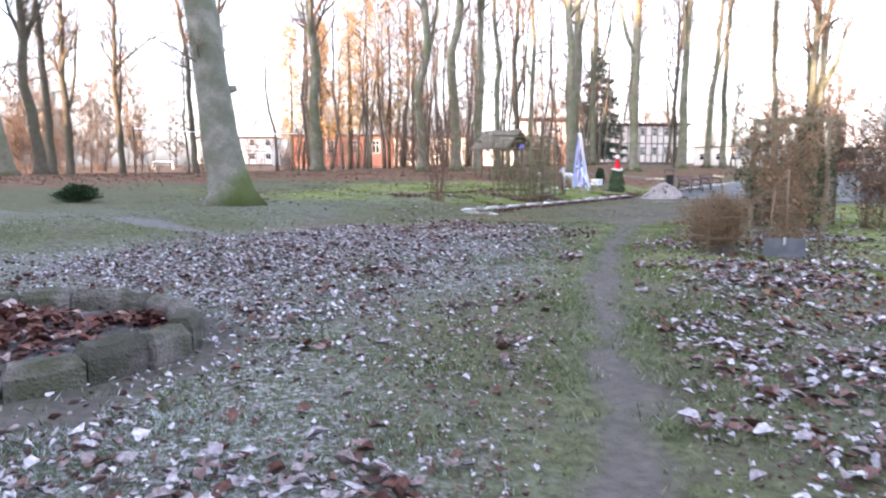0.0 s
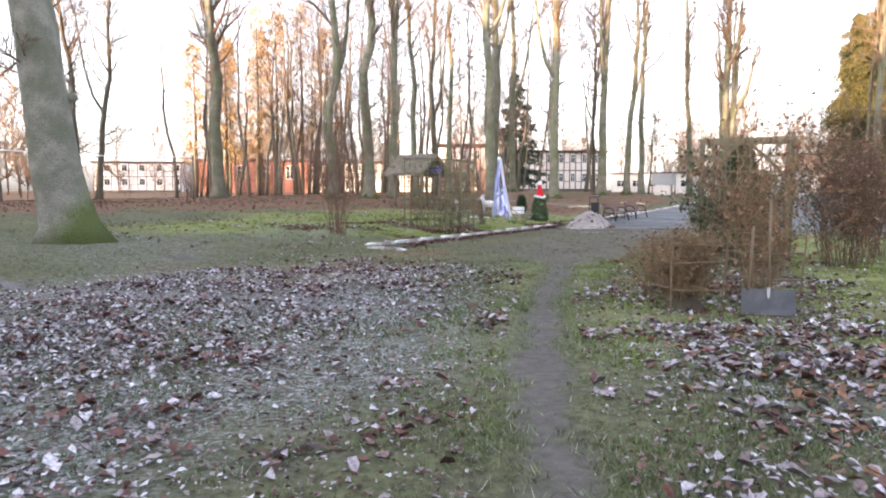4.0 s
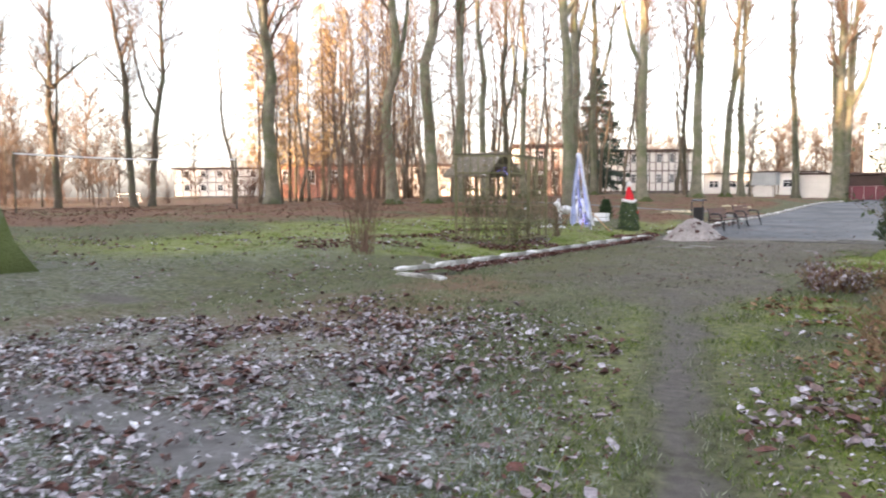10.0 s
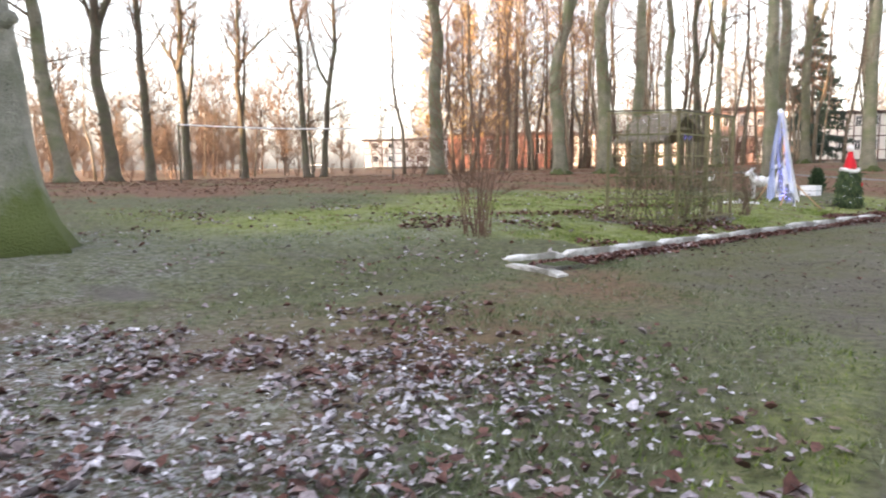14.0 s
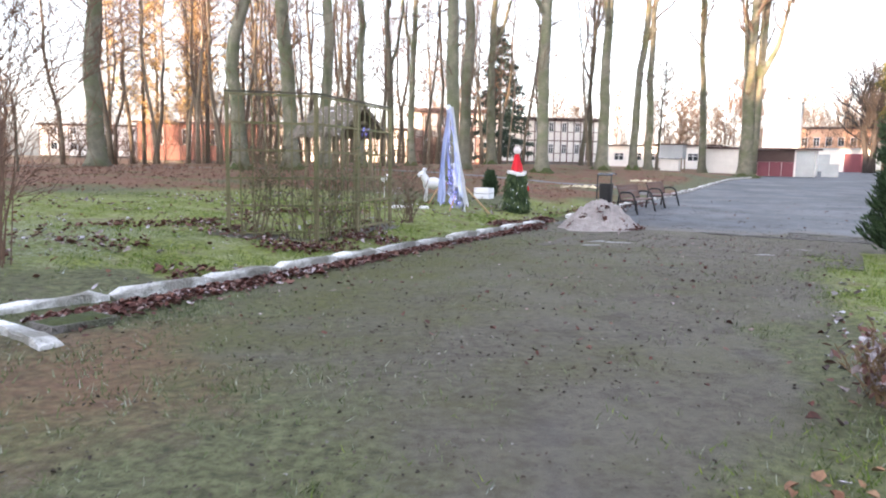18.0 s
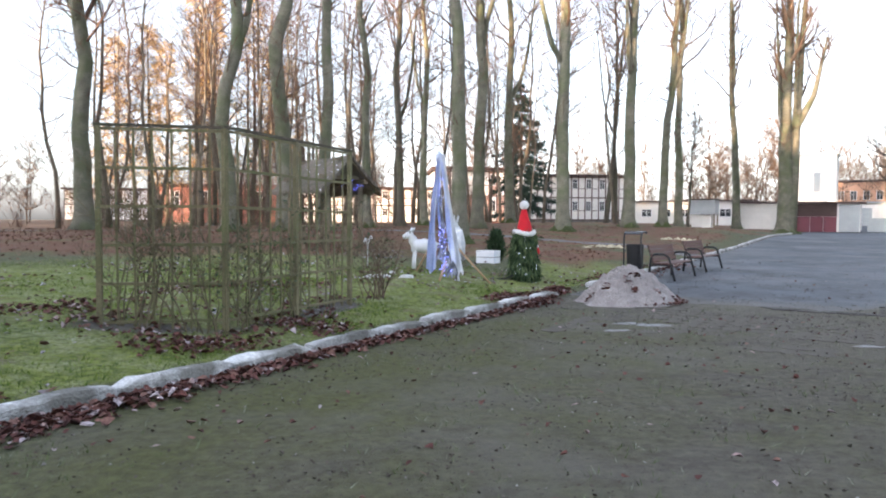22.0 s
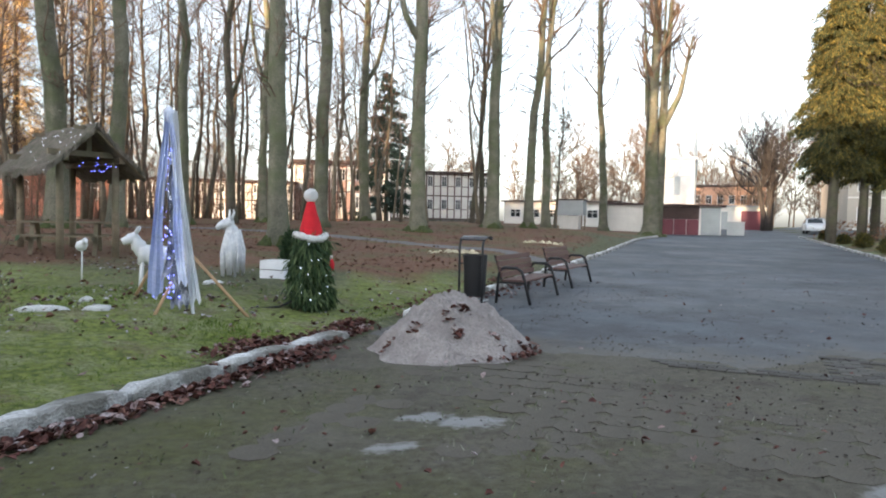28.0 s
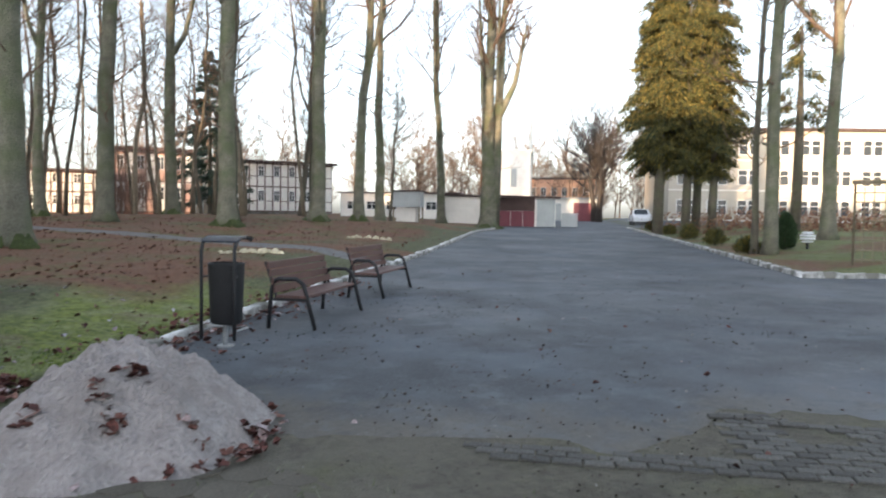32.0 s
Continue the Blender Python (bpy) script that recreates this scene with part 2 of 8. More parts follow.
def add_dust_and_sheen(m):
    """Pale dusty patches on the asphalt, with bluish sky sheen put into their colour."""
    n, l = m.node_tree.nodes, m.node_tree.links
    p = n["Principled BSDF"]
    old = p.inputs["Base Color"].links[0].from_socket
    co = n.new("ShaderNodeTexCoord")
    nz = n.new("ShaderNodeTexNoise")
    nz.inputs["Scale"].default_value, nz.inputs["Detail"].default_value, nz.inputs["Roughness"].default_value = 0.42, 8, 0.62
    l.new(co.outputs["Object"], nz.inputs["Vector"])
    r = n.new("ShaderNodeMapRange")
    r.inputs["From Min"].default_value, r.inputs["From Max"].default_value, r.inputs["To Max"].default_value = 0.5, 0.66, 0.55
    l.new(nz.outputs["Fac"], r.inputs["Value"])
    mx = n.new("ShaderNodeMix")
    mx.data_type = "RGBA"
    mx.inputs["B"].default_value = (0.108, 0.126, 0.152, 1)
    l.new(r.outputs[0], mx.inputs["Factor"])
    l.new(old, mx.inputs["A"])
    last = mx.outputs["Result"]
    for scale, lo, hi, amount, colour in ((2.6, 0.54, 0.64, 0.45, (0.125, 0.136, 0.152, 1)), (1.7, 0.46, 0.38, 0.5, (0.038, 0.042, 0.048, 1))):
        nb = n.new("ShaderNodeTexNoise")
        nb.inputs["Scale"].default_value, nb.inputs["Detail"].default_value, nb.inputs["Roughness"].default_value = scale, 9, 0.7
        l.new(co.outputs["Object"], nb.inputs["Vector"])
        rb = n.new("ShaderNodeMapRange")
        rb.inputs["From Min"].default_value, rb.inputs["From Max"].default_value, rb.inputs["To Max"].default_value = lo, hi, amount
        l.new(nb.outputs["Fac"], rb.inputs["Value"])
        mb = n.new("ShaderNodeMix")
        mb.data_type = "RGBA"
        mb.inputs["B"].default_value = colour
        l.new(rb.outputs[0], mb.inputs["Factor"])
        l.new(last, mb.inputs["A"])
        last = mb.outputs["Result"]
    l.new(last, p.inputs["Base Color"])


add_dirt(ASPHALT)
add_dust_and_sheen(ASPHALT)
PAVER = mat("paver", (0.102, 0.098, 0.09), 0.9, var=0.45, scale=5, fine=60, bump=0.8, dist=0.008, tint=(0.06, 0.063, 0.03), tint_amount=0.7, per="object", per_amount=0.3)
PAVER_JOINED = mat("paver_joined", (0.102, 0.098, 0.09), 0.9, var=0.45, scale=5, fine=60, bump=0.8, dist=0.008, tint=(0.06, 0.063, 0.03), tint_amount=0.7, per="island", per_amount=0.3)
SLAB = mat("concrete_slab", (0.112, 0.10, 0.08), 0.95, var=0.4, scale=2.5, fine=60, bump=0.6, dist=0.01, tint=(0.075, 0.07, 0.036), tint_amount=0.85, per="object", per_amount=0.03)
PALE_STONE = mat("pale_field_stone", (0.52, 0.46, 0.32), 0.9, var=0.3, scale=9, fine=45, bump=0.6, dist=0.02, per="object", per_amount=0.25)
SAND = mat("sand", (0.37, 0.335, 0.325), 1.0, var=0.25, scale=7, fine=34, bump=1.0, dist=0.05, tint=(0.27, 0.235, 0.22), tint_amount=0.6)
BED_SOIL = mat("frosted_soil", (0.10, 0.092, 0.09), 0.95, var=0.5, scale=5, fine=40, bump=1.0, dist=0.04, tint=(0.27, 0.265, 0.29), tint_amount=0.6)
WOOD_OLD = mat("weathered_wood", (0.20, 0.16, 0.11), 0.85, var=0.35, scale=5, fine=45, bump=0.5, dist=0.006, tint=(0.13, 0.14, 0.08), tint_amount=0.5)
WOOD_MOSSY = mat("mossy_lattice_wood", (0.165, 0.145, 0.082), 0.9, var=0.35, scale=6, fine=45, bump=0.5, dist=0.005, tint=(0.12, 0.14, 0.05), tint_amount=0.6)
WOOD_PALE = mat("pale_wood", (0.48, 0.32, 0.18), 0.7, var=0.2, scale=6, fine=50, bump=0.3, dist=0.003)
CANE = mat("cane", (0.165, 0.118, 0.072), 0.7, var=0.25, scale=8, fine=50, bump=0.3, dist=0.003)
BENCH_WOOD = mat("bench_wood", (0.12, 0.062, 0.052), 0.55, var=0.25, scale=5, fine=40, bump=0.3, dist=0.003)
BLACK_METAL = mat("black_metal", (0.014, 0.014, 0.016), 0.6, 0.0, var=0.3, scale=8, fine=60, bump=0.2, dist=0.002)
HOOD_METAL = mat("hood_enamel", (0.02, 0.024, 0.034), 0.25, 0.0, var=0.2, scale=6, fine=50, bump=0.1, dist=0.002)
GREY_METAL = mat("galvanised", (0.35, 0.36, 0.37), 0.45, 0.6, var=0.2, scale=8, fine=60, bump=0.1, dist=0.002)
SHOVEL_BLADE = mat("shovel_plastic", (0.045, 0.05, 0.06), 0.5, 0.0, var=0.25, scale=8, fine=60, bump=0.2, dist=0.002, tint=(0.12, 0.12, 0.13), tint_amount=0.4)
THATCH = mat("thatch", (0.165, 0.143, 0.118), 1.0, var=0.45, scale=6, fine=70, bump=1.0, dist=0.03, tint=(0.10, 0.11, 0.06), tint_amount=0.4)
RED_FELT = mat("red_felt", (0.55, 0.015, 0.025), 0.95, var=0.2, scale=8, fine=120, bump=0.3, dist=0.004)
WHITE_FUR = mat("white_fur", (0.82, 0.82, 0.82), 1.0, var=0.1, scale=14, fine=150, bump=1.0, dist=0.02)
NEEDLE = ramp_mat("needle", [(0.0, (0.012, 0.03, 0.010)), (0.5, (0.025, 0.055, 0.018)), (1.0, (0.05, 0.085, 0.03))])
SPRUCE = ramp_mat("cut_spruce", [(0.0, (0.018, 0.04, 0.014)), (0.5, (0.045, 0.085, 0.028)), (1.0, (0.12, 0.16, 0.06))])
THUJA = ramp_mat("thuja_leaf", [(0.0, (0.016, 0.028, 0.010)), (0.5, (0.06, 0.062, 0.014)), (0.85, (0.135, 0.112, 0.02)), (1.0, (0.23, 0.165, 0.03))])
LARCH = ramp_mat("larch_twig", [(0.0, (0.26, 0.16, 0.06)), (0.5, (0.42, 0.27, 0.10)), (1.0, (0.56, 0.39, 0.16))])
FIR = ramp_mat("fir_leaf", [(0.0, (0.016, 0.034, 0.026)), (0.6, (0.034, 0.062, 0.045)), (1.0, (0.06, 0.095, 0.065))])
IVY = ramp_mat("ivy_leaf", [(0.0, (0.02, 0.035, 0.01)), (0.6, (0.05, 0.08, 0.025)), (1.0, (0.11, 0.14, 0.05))], 0.5)
DRY_LEAF = ramp_mat("tan_dry_leaf", [(0.0, (0.07, 0.04, 0.022)), (0.5, (0.16, 0.095, 0.05)), (1.0, (0.30, 0.20, 0.11))])
BROWN_LEAF = ramp_mat("dry_leaf", [(0.0, (0.10, 0.04, 0.022)), (0.4, (0.19, 0.085, 0.05)), (0.75, (0.27, 0.14, 0.08)), (1.0, (0.34, 0.22, 0.13))])
LITTER = ramp_mat("leaf_litter", [(0.0, (0.05, 0.022, 0.018)), (0.18, (0.115, 0.05, 0.04)), (0.36, (0.18, 0.10, 0.085)), (0.54, (0.235, 0.185, 0.185)), (0.82, (0.33, 0.295, 0.325)), (1.0, (0.54, 0.515, 0.57))], 0.95, 38, (0.6, 1.4))
LITTER_GREY = ramp_mat("frosted_litter", [(0.0, (0.06, 0.042, 0.038)), (0.2, (0.16, 0.13, 0.13)), (0.5, (0.34, 0.325, 0.35)), (0.8, (0.50, 0.49, 0.53)), (1.0, (0.66, 0.65, 0.70))], 0.95, 38, (0.6, 1.4))
LITTER_RED = ramp_mat("wet_leaf_litter", [(0.0, (0.05, 0.017, 0.014)), (0.5, (0.12, 0.042, 0.032)), (0.82, (0.20, 0.105, 0.08)), (1.0, (0.44, 0.38, 0.39))], 0.85, 38, (0.5, 1.5))
WOOD_LEAF = ramp_mat("brown_wood_leaf", [(0.0, (0.08, 0.038, 0.024)), (0.6, (0.15, 0.075, 0.045)), (1.0, (0.24, 0.13, 0.08))], 0.9)
GRIT = ramp_mat("grit", [(0.0, (0.03, 0.024, 0.018)), (0.6, (0.075, 0.06, 0.045)), (0.9, (0.14, 0.125, 0.10)), (1.0, (0.32, 0.31, 0.29))], 0.95)
GRASS = ramp_mat("grass_blade", [(0.0, (0.048, 0.066, 0.02)), (0.4, (0.10, 0.134, 0.045)), (0.75, (0.17, 0.195, 0.10)), (1.0, (0.35, 0.37, 0.30))], 0.85)
GRASS_FROST = ramp_mat("frosted_grass_blade", [(0.0, (0.05, 0.07, 0.04)), (0.35, (0.14, 0.18, 0.13)), (0.7, (0.30, 0.345, 0.32)), (1.0, (0.52, 0.56, 0.57))], 0.9)
GRASS_LUSH = ramp_mat("lush_grass_blade", [(0.0, (0.06, 0.105, 0.010)), (0.6, (0.13, 0.19, 0.022)), (1.0, (0.22, 0.275, 0.05))], 0.85)
FOIL = mat("blue_white_film", (0.42, 0.47, 0.72), 0.35, 0.0, var=0.35, scale=3, fine=25, bump=0.5, dist=0.02, tint=(0.80, 0.84, 0.92), tint_amount=0.8)
TINSEL = mat("white_tinsel", (0.80, 0.81, 0.84), 0.5, 0.0, var=0.2, scale=14, fine=70, bump=1.0, dist=0.02, tint=(0.58, 0.61, 0.68), tint_amount=0.6)
FILM_BLUE = mat("periwinkle_film", (0.35, 0.41, 0.62), 0.4, 0.0, var=0.2, scale=3, fine=25, bump=0.4, dist=0.01, tint=(0.42, 0.48, 0.74), tint_amount=0.5)
SILVER_FILM = mat("silver_tinsel_film", (0.55, 0.57, 0.63), 0.25, 0.6, var=0.5, scale=18, fine=60, bump=1.0, dist=0.03, tint=(0.16, 0.17, 0.22), tint_amount=0.7)
WHITE_BOARD = mat("white_board", (0.74, 0.75, 0.77), 0.7, var=0.12, scale=6, fine=50, bump=0.2, dist=0.003, tint=(0.55, 0.58, 0.66), tint_amount=0.4)
PLASTER_WHITE = mat("white_plaster", (0.74, 0.72, 0.68), 0.9, var=0.1, scale=1.2, fine=20, bump=0.3, dist=0.01, tint=(0.55, 0.52, 0.48), tint_amount=0.3)
PLASTER_TAN = mat("tan_plaster", (0.44, 0.40, 0.34), 0.9, var=0.12, scale=0.8, fine=20, bump=0.3, dist=0.01, tint=(0.40, 0.35, 0.28), tint_amount=0.4)
PLASTER_ORANGE = mat("orange_plaster", (0.56, 0.33, 0.22), 0.9, var=0.15, scale=0.8, fine=20, bump=0.3, dist=0.01)
TIMBER = mat("dark_timber", (0.10, 0.06, 0.05), 0.8, var=0.3, scale=3, fine=30, bump=0.3, dist=0.01)
ROOF_DARK = mat("roof_dark", (0.075, 0.05, 0.045), 0.9, var=0.25, scale=2, fine=25, bump=0.5, dist=0.02)
PANEL_TAN = mat("pink_panel", (0.46, 0.30, 0.25), 0.9, var=0.25, scale=2, fine=25, bump=0.4, dist=0.01)
BRICK_RED = mat("red_wall", (0.27, 0.12, 0.09), 0.9, var=0.25, scale=2, fine=25, bump=0.4, dist=0.01)
GARAGE_RED = mat("garage_red", (0.16, 0.045, 0.06), 0.7, var=0.15, scale=1.5, fine=25, bump=0.2, dist=0.005)
STEEL_GREY = mat("steel_sheet", (0.34, 0.37, 0.38), 0.55, 0.2, var=0.12, scale=1.5, fine=25, bump=0.2, dist=0.005)
DARK_GLASS = mat("dark_glass", (0.03, 0.035, 0.04), 0.12, 0.0, var=0.2, scale=1, fine=5, bump=0)
FRAME_WHITE = mat("window_frame_white", (0.75, 0.75, 0.74), 0.6, var=0.08, scale=3, fine=30, bump=0.1)
CAR_WHITE = mat("car_paint_white", (0.72, 0.73, 0.75), 0.25, var=0.05, scale=2, fine=10, bump=0)
RUBBER = mat("rubber", (0.02, 0.02, 0.02), 0.8, var=0.2, scale=5, fine=40, bump=0.2)
LAMP_BLUE = bpy.data.materials.new("led_blue")
LAMP_BLUE.use_nodes = True
LAMP_BLUE.node_tree.nodes["Principled BSDF"].inputs["Emission Color"].default_value = (0.12, 0.15, 1.0, 1)
LAMP_BLUE.node_tree.nodes["Principled BSDF"].inputs["Emission Strength"].default_value = 0.9
LAMP_COLD = bpy.data.materials.new("led_cold_white")
LAMP_COLD.use_nodes = True
LAMP_COLD.node_tree.nodes["Principled BSDF"].inputs["Emission Color"].default_value = (0.8, 0.88, 1.0, 1)
LAMP_COLD.node_tree.nodes["Principled BSDF"].inputs["Emission Strength"].default_value = 0.5


# ---- mesh helpers ----
class Acc:
    """Gathers vertices and faces for one mesh."""

    def __init__(self):
        self.v, self.f = [], []

    def box(self, lo, hi, m=None, taper=0.0):
        x0, y0, z0 = lo
        x1, y1, z1 = hi
        tx, ty = (x1 - x0) * taper / 2, (y1 - y0) * taper / 2
        pts = [(x0, y0, z0), (x1, y0, z0), (x1, y1, z0), (x0, y1, z0), (x0 + tx, y0 + ty, z1), (x1 - tx, y0 + ty, z1), (x1 - tx, y1 - ty, z1), (x0 + tx, y1 - ty, z1)]
        if m is not None:
            pts = [tuple(m @ Vector(p)) for p in pts]
        k = len(self.v)
        self.v += pts
        self.f += [tuple(k + i for i in q) for q in ((0, 3, 2, 1), (4, 5, 6, 7), (0, 1, 5, 4), (1, 2, 6, 5), (2, 3, 7, 6), (3, 0, 4, 7))]
        return self

    def bar(self, a, b, w, h=None):
        """A square bar from a to b."""
        a, b = Vector(a), Vector(b)
        h = h or w
        d = (b - a)
        L = d.length
        q = d.to_track_quat("Z", "Y").to_matrix().to_4x4()
        m = Matrix.Translation(a) @ q
        return self.box((-w / 2, -h / 2, 0), (w / 2, h / 2, L), m)

    def tube(self, pts, radii, n=6, cap=True):
        k0 = len(self.v)
        pts = [Vector(p) for p in pts]
        up = None
        for i, p in enumerate(pts):
            d = (pts[min(i + 1, len(pts) - 1)] - pts[max(i - 1, 0)]).normalized()
            if up is None:
                up = Vector((1, 0, 0)) if abs(d.x) < 0.9 else Vector((0, 1, 0))
            sx = (up - d * up.dot(d)).normalized()
            up = sx
            sy = d.cross(sx)
            r = radii[i] if hasattr(radii, "__len__") else radii
            for j in range(n):
                a = 2 * math.pi * j / n
                rr = r(a) if callable(r) else r
                self.v.append(tuple(p + sx * (math.cos(a) * rr) + sy * (math.sin(a) * rr)))
        for i in range(len(pts) - 1):
            for j in range(n):
                a, b = k0 + i * n + j, k0 + i * n + (j + 1) % n
                self.f.append((a, b, b + n, a + n))
        if cap:
            self.f.append(tuple(k0 + j for j in reversed(range(n))))
            self.f.append(tuple(k0 + (len(pts) - 1) * n + j for j in range(n)))
        return self

    def spike(self, p, d, L, r):
        """A three-sided twig that tapers to a point."""
        d = Vector(d).normalized()
        sx = (Vector((1, 0, 0)) if abs(d.x) < 0.8 else Vector((0, 1, 0))).cross(d).normalized()
        sy = d.cross(sx)
        p = Vector(p)
        k = len(self.v)
        self.v += [tuple(p + sx * r), tuple(p + (sy * 0.87 - sx * 0.5) * r), tuple(p - (sy * 0.87 + sx * 0.5) * r), tuple(p + d * L)]
        self.f += [(k, k + 1, k + 3), (k + 1, k + 2, k + 3), (k + 2, k, k + 3)]
        return self

    def triangles(self):
        """Vertices, and faces cut into triangles, as arrays."""
        t = []
        for f in self.f:
            t += [(f[0], f[i], f[i + 1]) for i in range(1, len(f) - 1)]
        return np.array(self.v), np.array(t)

    def poly(self, pts):
        k = len(self.v)
        self.v += [tuple(p) for p in pts]
        self.f.append(tuple(range(k, k + len(pts))))
        return self

    def mesh(self, name, material, smooth=False):
        me = bpy.data.meshes.new(name)
        me.from_pydata(self.v, [], self.f)
        me.materials.append(material)
        if smooth:
            me.polygons.foreach_set("use_smooth", [True] * len(me.polygons))
        me.update()
        return me


def part(name, acc, material, parent, label="", smooth=False):
    ob = new(name, acc.mesh(name, material, smooth) if isinstance(acc, Acc) else acc)
    ob.parent = parent
    if label:
        tagged(ob, label)
    return ob


def thing(name, m, label, category, group="", kind=""):
    ob = new(name)
    ob.empty_display_size = 0.2
    ob.matrix_world = m
    return tagged(ob, label, category, group, kind)


def arrays_mesh(name, verts, faces, material, smooth=False):
    """A mesh from numpy arrays of vertices (n, 3) and faces (m, k)."""
    me = bpy.data.meshes.new(name)
    k = faces.shape[1]
    me.vertices.add(len(verts))
    me.vertices.foreach_set("co", verts.astype(np.float32).ravel())
    me.loops.add(faces.size)
    me.loops.foreach_set("vertex_index", faces.astype(np.int32).ravel())
    me.polygons.add(len(faces))
    me.polygons.foreach_set("loop_start", np.arange(0, faces.size, k, dtype=np.int32))
    me.materials.append(material)
    if smooth:
        me.polygons.foreach_set("use_smooth", np.ones(len(faces), dtype=bool))
    me.update(calc_edges=True)
    return me


def smooth01(v):
    v = np.clip(v, 0, 1)
    return v * v * (3 - 2 * v)


# ---- the lie of the land ----
KX, KY = 0.599, 0.8007


def us(x, y):
    """Along the drive's kerb, and across it (positive on the lawn side)."""
    dx, dy = x - 2.7, y - 24.6
    return dx * KX + dy * KY, -dx * KY + dy * KX


def xy(u, s):
    return 2.7 + u * KX - s * KY, 24.6 + u * KY + s * KX


def height(x, y):
    x, y = np.asarray(x, dtype=float), np.asarray(y, dtype=float)
    u, s = us(x, y)
    far = np.clip(u - 9, 0, 95)
    z = 0.0135 * far
    z = z + (0.06 * smooth01(s / 0.3) + 0.33 * smooth01(s / 3.2) + 0.5 * smooth01((s - 4) / 13) - 0.55 * smooth01((s - 33) / 14)) * (1 - 0.45 * smooth01((u - 45) / 20))
    z = z + 0.4 * np.exp(-(((x - 23) / 9) ** 2 + ((y - 64) / 9) ** 2))
    z = z + 0.45 * smooth01((-10.5 - s) / 7) * smooth01((u - 22) / 4)
    return z


def hz(x, y):
    return float(height(x, y))


def noise2(x, y, f, seed=0):
    """Smooth value noise on arrays."""
    x, y = np.asarray(x) * f + 17.3 * seed, np.asarray(y) * f - 9.1 * seed
    xi, yi = np.floor(x).astype(np.int64), np.floor(y).astype(np.int64)
    xf, yf = x - xi, y - yi

    def h(a, b):
        v = np.sin(a * 127.1 + b * 311.7 + seed * 74.7) * 43758.5453
        return v - np.floor(v)
    xf, yf = xf * xf * (3 - 2 * xf), yf * yf * (3 - 2 * yf)
    return (h(xi, yi) * (1 - xf) + h(xi + 1, yi) * xf) * (1 - yf) + (h(xi, yi + 1) * (1 - xf) + h(xi + 1, yi + 1) * xf) * yf


def seg_dist(x, y, pts):
    best = np.full(np.shape(x), 1e9)
    for (ax, ay), (bx, by) in zip(pts[:-1], pts[1:]):
        dx, dy = bx - ax, by - ay
        k = np.clip(((x - ax) * dx + (y - ay) * dy) / (dx * dx + dy * dy), 0, 1)
        best = np.minimum(best, np.hypot(x - ax - k * dx, y - ay - k * dy))
    return best


FOOTPATH = [(0.5, -4.0), (0.85, 3.0), (1.85, 8.1), (3.03, 12.6), (4.5, 17.0), (5.3, 19.5)]
SIDEPATH = [(0.2, 12.6), (-0.8, 13.25), (-2.2, 13.8), (-3.8, 14.35), (-5.8, 15.2), (-14.0, 17.2), (-30.0, 18.5)]
WOODPATH = [xy(24.8, 0.6), xy(25.6, 3.2), xy(27.0, 7.0), xy(27.4, 10.0), xy(26.6, 13.0), xy(22.0, 22.0), xy(14.0, 36.0)]


